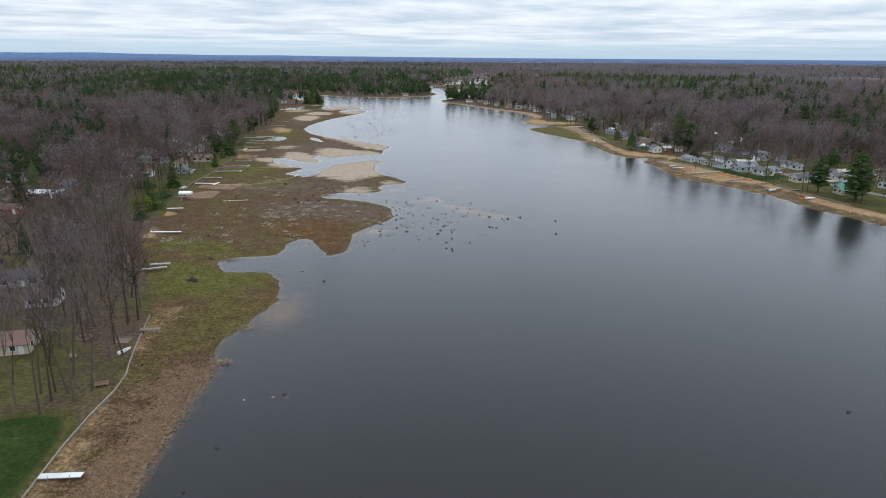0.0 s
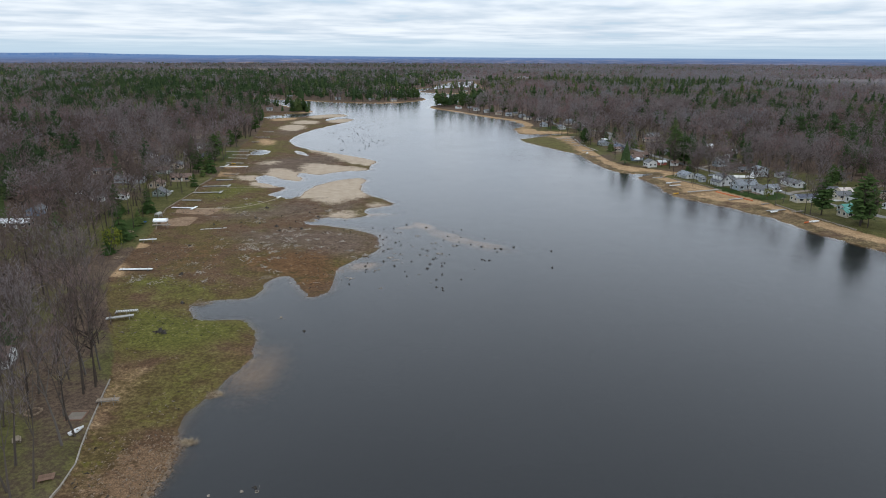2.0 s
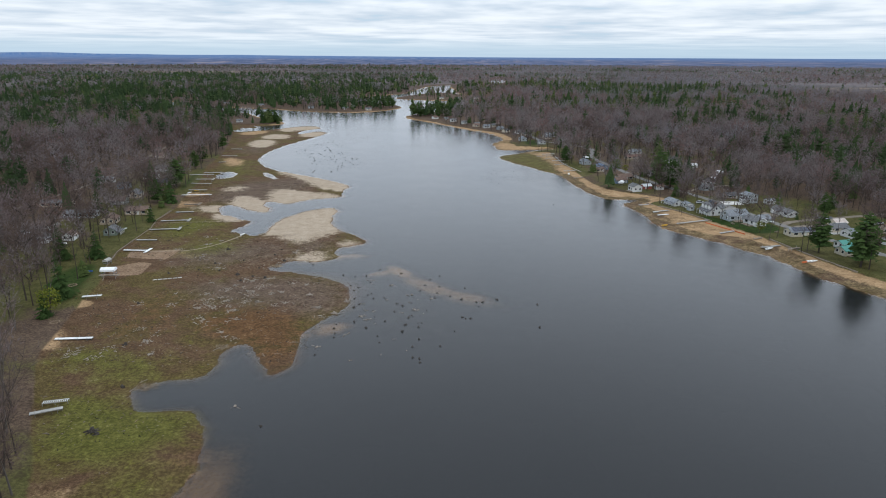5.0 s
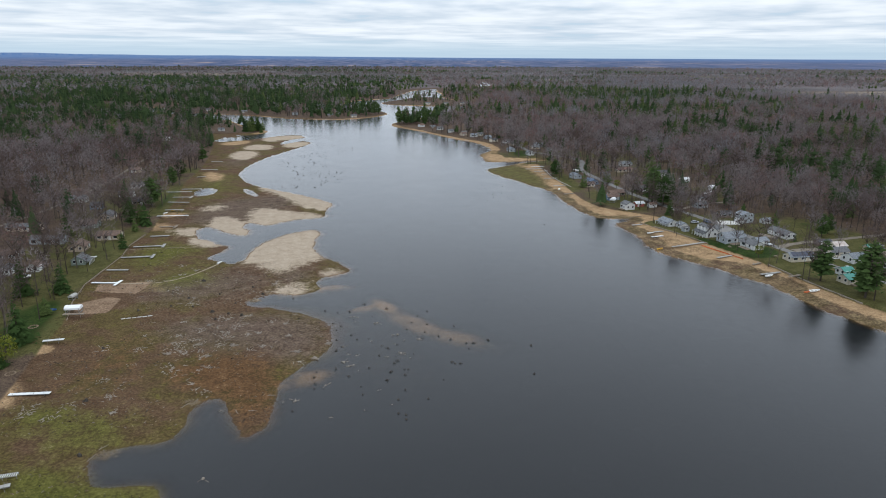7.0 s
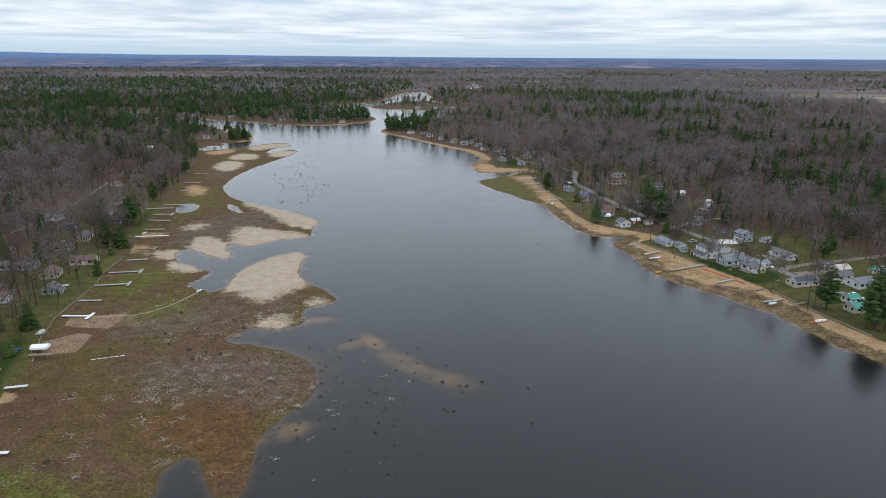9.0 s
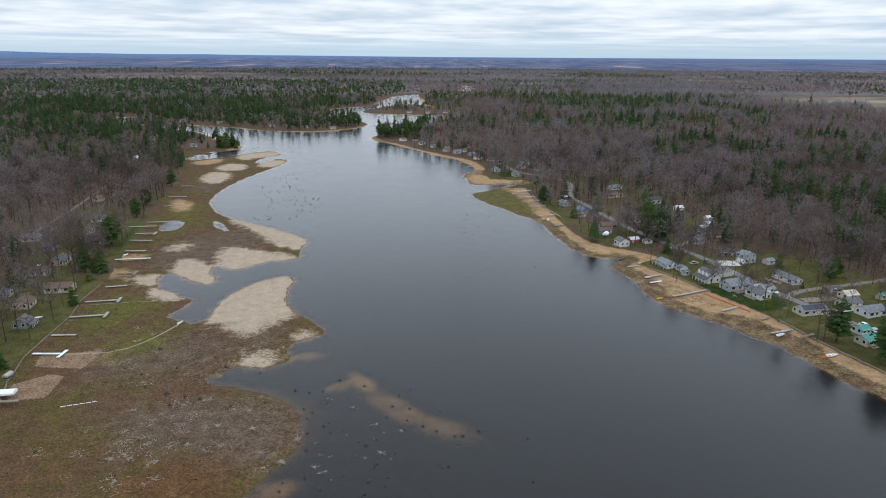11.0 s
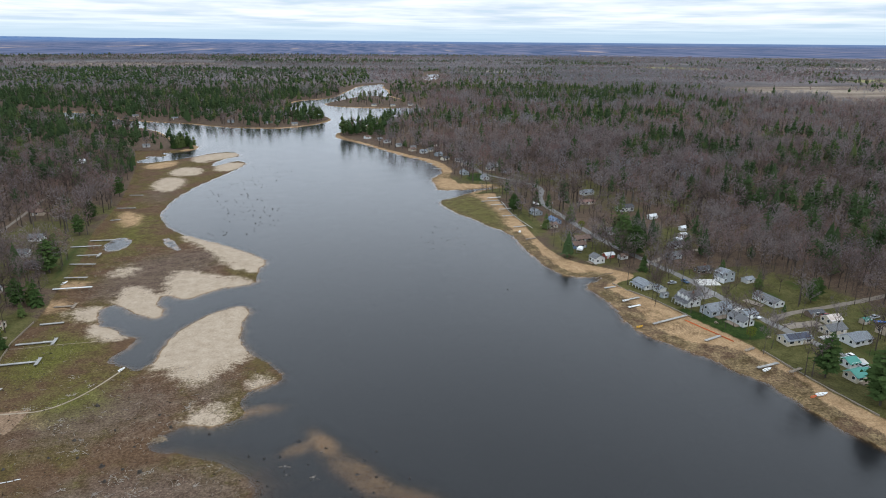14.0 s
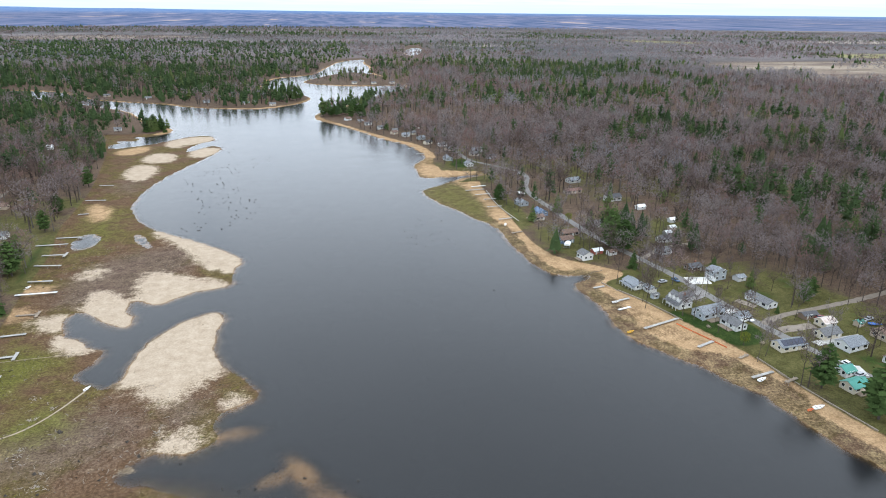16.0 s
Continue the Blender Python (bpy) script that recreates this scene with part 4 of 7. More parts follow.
house(88, 781, AC, 9, 7, 2.7, 1.9, "white", "roof_light", "white lakeside cottage beneath bare trees")
house(104, 822, AC, 10, 7, 2.8, 2.0, "tan", "roof_red", "tan cottage with a red roof among trees")
house(80, 808, AC, 8, 6, 2.6, 1.8, "brown", "roof_grey", "brown cottage among trees near the water")
house(55, 855, AC, 9, 7, 2.7, 1.9, "white", "roof_grey", "white cottage among trees near the point")
for hx, hy in ((95, 1290), (128, 1296), (62, 1296)):
    house(hx, hy, 5, 11, 7, 2.8, 2.0, "cream", "roof_grey", "cream lakeside cottage far along the shore", plain=True)
for hx, hy, c in ((-60, 1032, "tan"), (-95, 1042, "brown"), (-150, 1066, "grey"), (-235, 1112, "brown"), (-130, 1290, "grey"), (-300, 1150, "tan")):
    house(hx, hy, 8, 11, 7, 2.8, 2.0, c, "roof_grey", "lakeside cottage at the foot of dark conifers", plain=True)

for k, (hx, hy) in enumerate(((66, 828), (78, 796), (101, 762), (104, 738), (47, 872), (34, 892), (118, 705), (148, 664), (96, 790))):
    house(hx, hy, AC + 20, 9, 7, 2.7, 1.9, ("white", "tan", "grey", "cream", "brown")[k % 5], ("roof_grey", "roof_brown", "roof_light", "roof_dark")[k % 4], "lakeside cottage half hidden by bare trees", plain=True)
for x0, y0, x1, y1 in ((80, 756, 73, 752), (66, 778, 59, 773), (52, 810, 46, 805), (38, 840, 32, 835), (90, 726, 83, 724), (95, 700, 87, 699)):
    boards.append((x0, y0, x1, y1))

# ---- the west bank: houses behind the dry docks ----
house(-166, 267, 2, 18, 7, 3.0, 1.3, "brown", "roof_white", "long dark shed with a bright white metal roof", name="barn")
house(-111, 162, 14, 13, 9, 2.8, 2.0, "sage", "roof_dark", "sage green house with a dark roof behind bare trees")
house(-97, 148, 14, 9, 8, 2.8, 2.2, "white", "roof_brown", "white gabled house behind bare trees")
house(-89, 122, 14, 12, 9, 2.7, 2.0, "tan", "roof_red", "tan house with faded red shingles beneath bare trees")
house(-164, 239, 8, 9, 7, 2.6, 1.8, "red", "roof_brown", "red-brown cottage among trees")
house(-178, 236, 8, 6, 5, 2.4, 1.4, "grey", "roof_light", "grey shed with a pale roof among trees", plain=True, name="shed")
house(-168, 340, 4, 12, 8, 2.6, 1.9, "brown", "roof_brown", "brown house with brown shingles behind the lawn")
house(-163, 364, 2, 19, 8, 2.8, 1.6, "grey", "roof_grey", "long grey house with a grey roof among bare trees")
house(-186, 387, 2, 20, 8, 2.8, 1.6, "tan", "roof_grey", "long tan building with a grey roof among trees")
house(-144, 352, 96, 10, 9, 2.7, 2.4, "tan", "roof_brown", "tan gabled house with brown shingles on the lawn")
house(-157, 318, 96, 7, 6, 2.5, 2.0, "white", "roof_grey", "white gabled garage among the trees", garage=1)
house(-148, 322, 96, 7, 6, 2.5, 2.0, "white", "roof_brown", "white gabled garage beside another", garage=1)
house(-134, 331, 96, 8, 7, 2.6, 2.2, "sage", "roof_grey", "sage cottage with a porch on the lawn", porch=True)
house(-156, 412, 96, 12, 9, 2.7, 2.2, "tan", "roof_grey", "tan house with a grey shingle roof")
house(-157, 394, 4, 10, 8, 2.7, 2.2, "sage", "roof_brown", "green gabled house with a brown roof")
house(-138, 371, 4, 14, 9, 2.7, 2.0, "tan", "roof_brown", "tan house with a broad brown roof behind the lawn")
house(-151, 449, 4, 13, 9, 2.7, 2.2, "brown", "roof_dark", "dark house with a dark roof behind docks")
house(-172, 437, 4, 8, 7, 2.7, 2.0, "blue", "roof_dark", "dark blue house among bare trees")
house(-168, 470, 4, 11, 8, 2.7, 2.0, "white", "roof_grey", "white house with grey shingles among trees")
house(-190, 455, 4, 11, 8, 2.7, 2.0, "white", "roof_light", "white house with a pale roof in the woods")
house(-172, 500, 4, 10, 8, 2.7, 2.0, "white", "roof_grey", "white gabled house among trees")
house(-238, 756, 8, 10, 7, 2.7, 2.0, "white", "roof_white", "white house deep among the trees", plain=True)
house(-196, 560, 8, 10, 8, 2.7, 2.0, "tan", "roof_brown", "tan house among bare trees", plain=True)
house(-200, 300, 8, 9, 7, 2.7, 2.0, "white", "roof_grey", "white house among bare trees")
house(-170, 290, 96, 10, 7, 2.7, 1.9, "blue", "roof_light", "blue-grey cottage among bare trees")
house(-205, 850, 8, 9, 7, 2.6, 1.8, "white", "roof_grey", "white cottage near the wooded islet", plain=True)


# ---- roads, drives and trails ----
def lane(name, points, wide, mat, label, lift=0.07, kind="structure", category="road"):
    """A strip laid on the ground along a line of points."""
    p = rounded(points, 2, False)
    seg = np.hypot(*np.diff(p, axis=0).T)
    s = np.concatenate([[0], np.cumsum(seg)])
    t = np.linspace(0, s[-1], max(2, int(s[-1] / 2.5)))
    c = np.stack([np.interp(t, s, p[:, 0]), np.interp(t, s, p[:, 1])], 1)
    g = np.gradient(c, axis=0)
    g /= np.hypot(*g.T)[:, None] + 1e-9
    side = np.stack([-g[:, 1], g[:, 0]], 1)
    ragged = wide / 2 + (lumps(t, t * 0 + len(points), 3.0, 2) - 0.5) * min(0.5, wide * 0.12)
    rows = [c + side * (k * ragged)[:, None] for k in (-1, -0.34, 0.34, 1)]
    z = np.max([heights(r) for r in rows], axis=0) + lift
    verts = [(*q, zz - (0.12 if k in (0, 3) else 0)) for i in range(len(t)) for k, (q, zz) in enumerate(zip([r[i] for r in rows], [z[i]] * 4))]
    faces = [(4 * i + k, 4 * i + k + 1, 4 * i + k + 5, 4 * i + k + 4) for i in range(len(t) - 1) for k in range(3)]
    me = bpy.data.meshes.new(name)
    me.from_pydata(verts, [], faces)
    me.materials.append(MAT[mat])
    for i in range(0, len(t), 3):
        CLEAR.append((c[i, 0], c[i, 1], wide / 2 + 1.2))
    return tagged(new(name, me), label, category, kind=kind)


lane("road", [(126, 740), (125, 690), (127, 660), (138, 645), (151, 628), (161, 610), (158, 588), (147, 562), (147, 536), (150, 508), (153, 470), (157, 445), (167, 409), (172, 390), (176, 355), (183, 322), (193, 290), (215, 235), (235, 180), (260, 60)], 5.0, "asphalt", "worn grey asphalt shore road")
lane("lane", [(180, 336), (190, 342), (206, 345), (232, 349), (262, 356)], 4.0, "gravel_road", "pale gravel lane into the woods")
lane("lane", [(161, 412), (172, 420), (186, 430), (205, 432)], 3.5, "gravel_road", "brown gravel lane among trees")
lane("lane", [(-190, 230), (-196, 290), (-203, 330), (-205, 380), (-196, 440), (-200, 520), (-215, 640)], 2.6, "gravel_road", "pale gravel lane behind the houses")
lane("driveway", [(173.5, 384), (184, 382.5)], 8.5, "concrete", "clean white concrete apron before the garage", 0.24, category="driveway")
lane("driveway", [(165, 366), (171, 368), (174, 372)], 6.0, "asphalt", "worn grey drive beside the cape house", 0.24, category="driveway")
lane("driveway", [(172, 348), (177, 350)], 5.5, "concrete", "concrete drive beside the grey house", 0.24, category="driveway")
lane("driveway", [(190, 318), (196, 319), (212, 320)], 3.5, "concrete", "pale concrete drive between two houses", 0.24, category="driveway")
lane("driveway", [(186, 299), (193, 297)], 7.0, "concrete", "pale drive with parked cars", 0.24, category="driveway")
lane("driveway", [(184, 360), (188, 352)], 4.0, "gravel_road", "gravel drive beside the ranch house", 0.10, category="driveway")
lane("driveway", [(184, 331), (200, 332)], 5.0, "gravel_road", "brown gravel drive beside the garage", 0.10, category="driveway")
lane("driveway", [(-190, 262), (-176, 263)], 5.0, "gravel_road", "gravel yard beside the long shed", 0.10, category="driveway")
lane("trail", [(-108, 306), (-98, 306), (-92, 306), (-85, 312), (-80, 321), (-76.5, 331)], 1.1, "trail", "narrow sandy foot trail across the dry lake bed", 0.05, category="trail")
lane("trail", [(-123, 354), (-107, 356), (-87, 358)], 0.4, "trail", "thin pale water pipe track over the mud", 0.05, category="trail")


# ---- docks, boats and shore works ----
PANEL = {m: mesh_of("panel", boxed(-1.24, -0.58, -0.06, 1.24, 0.58, 0.06, bevel=0.015), MAT[m]) for m in ("dock", "dock_white", "timber")}
LEG = mesh_of("leg", tube(bmesh.new(), (0, 0, -1.6), (0, 0, 0.5), 0.045, 0.045, 6), MAT["post"])
STRINGER = mesh_of("stringer", boxed(-1.25, -0.04, -0.18, 1.25, 0.04, -0.065), MAT["post"])


def dock(x0, y0, x1, y1, mat="dock", tee=False, wide=1.0, label="weathered grey roll-in dock stranded on the dry lake bed", z=None):
    """A dock of panels on legs, standing on the bed."""
    far = math.hypot(x1 - x0, y1 - y0)
    turn = math.degrees(math.atan2(y1 - y0, x1 - x0))
    z = z or max(height(x0, y0), height((x0 + x1) / 2, (y0 + y1) / 2), height(x1, y1)) + 0.45
    d = thing("dock", x0, y0, z, turn)
    tagged(d, label, "dock", "docks on the dry bed")
    count = max(2, round(far / 2.5))
    k = far / count
    for i in range(count):
        m = pose(k * (i + 0.5), 0, random.uniform(-0.02, 0.02), 0, 0, random.uniform(-0.4, 0.4)) @ Matrix.Diagonal((k / 2.5, wide, 1, 1))
        part("panel", PANEL[mat], None, d, at=m)
        for s in (-0.5, 0.5):
            part("stringer", STRINGER, None, d, at=pose(k * (i + 0.5), s * wide, 0) @ Matrix.Diagonal((k / 2.5, 1, 1, 1)))
        if i % 2 == 0 or i == count - 1:
            for s in (-0.64, 0.64):
                part("leg", LEG, None, d, at=pose(k * (i + 0.5), s * wide, 0))
    if tee:
        for s in (-1, 1):
            part("panel", PANEL[mat], None, d, at=pose(far - 0.6, s * 1.8, 0.01, 0, 0, 90))
            part("leg", LEG, None, d, at=pose(far - 1.2, s * 2.7, 0))
    return d


for x0, y0, x1, y1, m, t in ((-67, 132.3, -62.8, 133, "timber", False), (-101.5, 217, -91, 217.3, "dock_white", False), (-109, 249.5, -103, 250.5, "dock_white", False),
                             (-113, 271, -106, 271.3, "timber", False), (-119, 306.5, -108, 305.5, "dock_white", True), (-120, 322.5, -111, 322, "dock", False), (-121, 340, -107, 341.5, "dock", True),
                             (-122, 357, -108, 358.5, "dock", True), (-121, 376, -112, 377, "dock", False), (-123, 395, -114, 395.5, "timber", True), (-131, 415, -114, 416, "dock_white", False),
                             (-132, 431, -121, 430.5, "dock", False), (-137, 452, -124, 450.5, "dock", False)):
    dock(x0, y0, x1, y1, m, t)
for x0, y0, x1, y1, m, t in ((-139, 467, -127, 467, "dock", True), (-148, 483, -132, 484, "dock", False), (-143, 498, -130, 498.5, "dock", False), (-146, 543, -140, 544, "dock", False), (-152, 576, -139, 575, "dock", False),
                             (-155, 616, -145, 615.5, "dock", False), (-85.6, 174.8, -79.4, 177.3, "dock", False)):
    dock(x0, y0, x1, y1, m, t)
for x0, y0, x1, y1, m in ((149.5, 348.5, 131, 342, "dock"), (135, 363, 128.5, 361, "dock_white"), (153, 328, 144.5, 324.5, "dock"), (161.5, 303.5, 151.5, 301, "dock"), (166, 297, 160, 295, "timber"),
                          (133, 386.5, 127, 385, "dock"), (138.5, 371.5, 133, 370, "dock"), (118, 565, 104, 563, "dock"), (121, 573, 110, 571, "dock_white"), (121, 538, 111, 537, "dock"), (119, 551, 108, 549, "dock"),
                          (119, 520, 109, 519, "dock"), (119, 495, 110, 493, "dock"), (118, 470, 111, 468, "timber"), (160, 316, 155, 314, "timber")):
    dock(x0, y0, x1, y1, m, label="grey lakeside dock standing on the sandy beach")


dock(-58.5, 80.7, -52.4, 81.2, "dock_white", label="clean white dock standing on the gravel shore", z=1.3)
for x0, y0, x1, y1 in boards:
    dock(x0, y0, x1, y1, "dock", label="grey dock at the foot of a cottage garden")


def seawall(points, label, cap="wall_cap"):
    """A low timber wall with a cap along the bank."""
    w = thing("seawall", *points[0])
    tagged(w, label, "seawall")
    z0 = w.matrix_basis.translation.z
    for (xa, ya), (xb, yb) in zip(points, points[1:]):
        far, turn = math.hypot(xb - xa, yb - ya), math.degrees(math.atan2(yb - ya, xb - xa))
        z = max(height(xa, ya), height(xb, yb)) - z0 + 0.25
        at = pose(xa - points[0][0], ya - points[0][1], z, 0, 0, turn)
        part("face", boxed(0, -0.08, -1.3, far, 0.08, -0.02), MAT["timber"], w, at=at)
        part("cap", boxed(-0.05, -0.14, -0.02, far + 0.05, 0.14, 0.08, bevel=0.03), MAT[cap], w, at=at)
        for k in range(int(far / 2.4)):
            part("post", tube(bmesh.new(), (0, 0, -1.3), (0, 0, 0.02), 0.12, 0.11, 6), MAT["timber"], w, at=at @ pose(1.2 + 2.4 * k, -0.2, 0))


bank = [tuple(q) for q in rounded([p for p in WEST_BANK if 70 < p[1] < 150], 1, False)]
seawall(bank, "weathered timber seawall edging the lawn above the dry bed")
seawall([(-110.5, 268), (-116.5, 285), (-120.5, 304), (-121, 322), (-121.5, 344), (-124, 358), (-124, 378)], "dark timber seawall edging the green lawns", "timber")
seawall([(121, 488), (119, 504), (117.5, 522), (117.5, 540), (118.5, 560)], "white concrete-capped seawall above the beach", "concrete")
seawall([(133.5, 391), (137, 380), (143.5, 367), (150.5, 346.5)], "low timber seawall between lawn and sand")
seawall([(161.5, 313), (163.5, 299), (166.5, 283), (170.5, 266)], "low timber seawall between grass and sand")


def car(x, y, turn, paint, label):
    c = tagged(thing("car", x, y, height(x, y) + 0.13, turn), label, "car", "parked cars")
    bm = boxed(-2.2, -0.88, 0.32, 2.2, 0.88, 0.92, bevel=0.12)
    part("body", bm, MAT[paint], c)
    bm = bmesh.new()
    lo = [bm.verts.new(p) for p in ((-1.7, -0.8, 0.9), (1.1, -0.8, 0.9), (1.1, 0.8, 0.9), (-1.7, 0.8, 0.9))]
    hi = [bm.verts.new(p) for p in ((-1.3, -0.66, 1.48), (0.45, -0.66, 1.48), (0.45, 0.66, 1.48), (-1.3, 0.66, 1.48))]
    for k in range(4):
        bm.faces.new((lo[k], lo[(k + 1) % 4], hi[(k + 1) % 4], hi[k]))
    bm.faces.new(hi)
    part("cabin_glass", bm, MAT["glass"], c)
    part("car_roof", boxed(-1.32, -0.68, 1.46, 0.47, 0.68, 1.53, bevel=0.03), MAT[paint], c)
    for wx in (-1.35, 1.35):
        for wy in (-0.82, 0.82):
            wheel = part("wheel", tube(bmesh.new(), (0, -0.11, 0), (0, 0.11, 0), 0.33, 0.33, 14), MAT["rubber"], c, at=pose(wx, wy, 0.33))
            part("rim", tube(bmesh.new(), (0, -0.125, 0), (0, 0.125, 0), 0.19, 0.19, 10), MAT["post"], wheel)
    CLEAR.append((x, y, 3.5))


car(190, 301.5, AL, "car_white", "white car parked beside the road")
car(189, 294.5, AC, "car_grey", "silver car parked on a drive")
car(168, 384.5, AL, "car_blue", "blue car parked beneath bare trees")
car(161, 384, AC, "car_grey", "silver car parked beside the cottage")
car(177, 341, AL, "car_white", "white car parked behind the ranch house")
car(207, 337, AC, "car_red", "dark red car parked near a shed")
car(226, 332, AC, "car_grey", "grey car parked on the grass")
car(155.5, 604, 60, "car_white", "white car parked by the road bend")
car(-147, 312, 20, "car_white", "white car parked between garages")
car(-172, 330, 10, "car_white", "white car parked beside the brown house")
car(-182, 244, 30, "car_grey", "grey car parked among trees")
car(-162, 404, 10, "car_white", "white car parked beside the house")


def boat(x, y, turn, length, mat, label, lift=0.1, name="boat"):
    """An open hull with thwarts."""
    b = tagged(thing(name, x, y, height(x, y) + lift, turn), label, name, "boats on the shore")
    bm, rows = bmesh.new(), []
    for k in range(9):
        t = k / 8
        w = 0.21 * length * min(1.0, (1 - t ** 3) * 1.05) * (0.82 + 0.18 * math.sin(math.pi * t))
        keel, rim = 0.05 + 0.28 * t ** 4, 0.55 + 0.22 * t ** 2
        xx = (t - 0.5) * length
        rows.append([bm.verts.new(p) for p in ((xx, -w, rim), (xx, -0.75 * w, 0.25 * rim + keel), (xx, 0, keel), (xx, 0.75 * w, 0.25 * rim + keel), (xx, w, rim))])
    for a, c in zip(rows, rows[1:]):
        for k in range(4):
            bm.faces.new((a[k], a[k + 1], c[k + 1], c[k]))
    bm.faces.new(rows[0])
    hull = part("hull", bm, MAT[mat], b)
    m = hull.modifiers.new("thick", "SOLIDIFY")
    m.thickness = 0.05
    for t in (-0.25, 0.1):
        part("thwart", boxed(-0.14, -0.15 * length, 0.38, 0.14, 0.15 * length, 0.43), MAT["timber"], b, at=pose(t * length, 0, 0))
    return b


boat(154.5, 299.5, 20, 4.0, "trim", "white rowing boat on the beach beside a dock")
boat(162, 280.8, 8, 4.4, "trim", "long white boat with an orange stern on the beach")
boat(158.3, 280.0, 8, 2.2, "orange", "small orange kayak at the waterline", name="kayak")
boat(125, 341.5, 15, 3.0, "yellow", "yellow kayak lying on the sand", name="kayak")
boat(-76, 332, 60, 2.8, "trim", "white rowing boat stranded at the trail's end")
boat(-128, 433, 10, 2.6, "yellow", "orange-yellow kayak on the dry bed", name="kayak")
boat(-130, 425, 60, 4.2, "trim", "white boat upturned on the bank")
boat(-133, 337, 30, 6.0, "trim", "white motorboat on the lawn before a house")
boat(-65, 121, 60, 2.8, "trim", "small white dinghy on the bank")
boat(131, 369, 10, 3.6, "trim", "white rowing boat on the sand")
boat(112, 485, 70, 3.6, "trim", "white rowing boat on the beach")
boat(225, 327.5, -20, 5.2, "tarp", "boat wrapped in a bright blue cover")
boat(221.5, 331, -20, 4.2, "trim", "white boat stored on the grass")
boat(-119, 275.5, 5, 3.4, "tarp", "bright blue canoe on the lawn", name="canoe")


def lift_canopy(x, y, turn, label, size=1.0, cloth="canvas"):
    """A boat lift's arched canvas on a frame."""
    c = tagged(thing("boat_lift", x, y, None, turn), label, "boat lift")
    bm, rows = bmesh.new(), []
    for xx in (-2.6, 2.6):
        arc = [(xx, -1.55, 1.7), (xx, -1.5, 2.3), (xx, -0.8, 2.75), (xx, 0, 2.9), (xx, 0.8, 2.75), (xx, 1.5, 2.3), (xx, 1.55, 1.7)]
        rows.append([bm.verts.new(p) for p in arc])
    for k in range(6):
        bm.faces.new((rows[0][k], rows[0][k + 1], rows[1][k + 1], rows[1][k]))
    bm.faces.new(rows[0]), bm.faces.new(rows[1])
    for v in bm.verts:
        v.co = Vector((v.co.x * size, v.co.y * size, v.co.z * (0.4 + 0.6 * size)))
    part("canopy", bm, MAT[cloth], c, "white canvas boat canopy" if cloth == "canvas" else "faded grey boat canopy")
    for xx in (-2.2 * size, 2.2 * size):
        for yy in (-1.5 * size, 1.5 * size):
            part("post", boxed(-0.06, -0.06, -0.3, 0.06, 0.06, 2.2 * (0.4 + 0.6 * size)), MAT["post"], c, at=pose(xx, yy, 0))
        part("beam", boxed(-0.06, -1.5 * size, 0.4, 0.06, 1.5 * size, 0.55), MAT["post"], c, at=pose(xx, 0, 0))
    CLEAR.append((x, y, 5))


lift_canopy(-111.5, 275.5, 3, "boat lift with an arched white canopy on the bank")
lift_canopy(134, 438.5, 60, "boat lift with a white canopy beside a cottage")
lift_canopy(-117.5, 288, 80, "small grey-white covered boat lift beside the lawn", 0.6, "dock")
lift_canopy(139, 543, AL, "white covered trailer beside the cottage")


def fence(points, mat, label, tall=1.0):
    f = tagged(thing("fence", *points[0]), label, "fence")
    z0 = f.matrix_basis.translation.z
    for (xa, ya), (xb, yb) in zip(points, points[1:]):
        far, turn = math.hypot(xb - xa, yb - ya), math.degrees(math.atan2(yb - ya, xb - xa))
        at = pose(xa - points[0][0], ya - points[0][1], max(height(xa, ya), height(xb, yb)) - z0, 0, 0, turn)
        part("mesh_panel", boxed(0, -0.02, 0.05, far, 0.02, tall), MAT[mat], f, at=at)
        part("post", boxed(-0.05, -0.05, -0.3, 0.05, 0.05, tall + 0.15), MAT["timber"], f, at=at)


fence([(146.5, 344.5), (149.5, 337), (152.5, 330), (155.5, 322.5)], "orange", "bright orange plastic safety fence along the beach", 0.55)
fence([(128, 400), (134, 404), (140, 405.5)], "timber", "low timber breakwater at the creek mouth", 0.4)


def utility_pole(x, y):
    p = tagged(thing("utility_pole", x, y), "weathered wooden utility pole with a crossarm beside the road", "utility pole", "utility poles")
    part("pole", tube(bmesh.new(), (0, 0, -0.5), (0, 0, 9.5), 0.15, 0.10, 7), MAT["timber"], p)
    part("crossarm", boxed(-1.1, -0.06, 8.7, 1.1, 0.06, 8.85), MAT["timber"], p)
    part("transformer", tube(bmesh.new(), (0.3, 0, 7.4), (0.3, 0, 8.2), 0.2, 0.2, 8), MAT["post"], p)


for ux, uy in ((170, 408), (175.5, 374), (181, 345), (188, 322), (197.5, 293), (157.5, 465), (143.5, 520)):
    utility_pole(ux, uy)


def table(x, y, turn):
    """A picnic table on the grass."""
    t = tagged(thing("picnic_table", x, y, None, turn), "weathered picnic table on the grass", "table", "picnic tables")
    part("tabletop", boxed(-0.95, -0.4, 0.70, 0.95, 0.4, 0.76, bevel=0.01), MAT["timber"], t)
    for s in (-1, 1):
        part("bench", boxed(-0.95, 0.58 * s - 0.13, 0.42, 0.95, 0.58 * s + 0.13, 0.47), MAT["timber"], t)
        part("leg_frame", tube(bmesh.new(), (0.7 * s, -0.6, 0), (0.7 * s, 0.5, 0.7), 0.05, 0.05, 4), MAT["timber"], t)
        part("leg_frame", tube(bmesh.new(), (0.7 * s, 0.6, 0), (0.7 * s, -0.5, 0.7), 0.05, 0.05, 4), MAT["timber"], t)


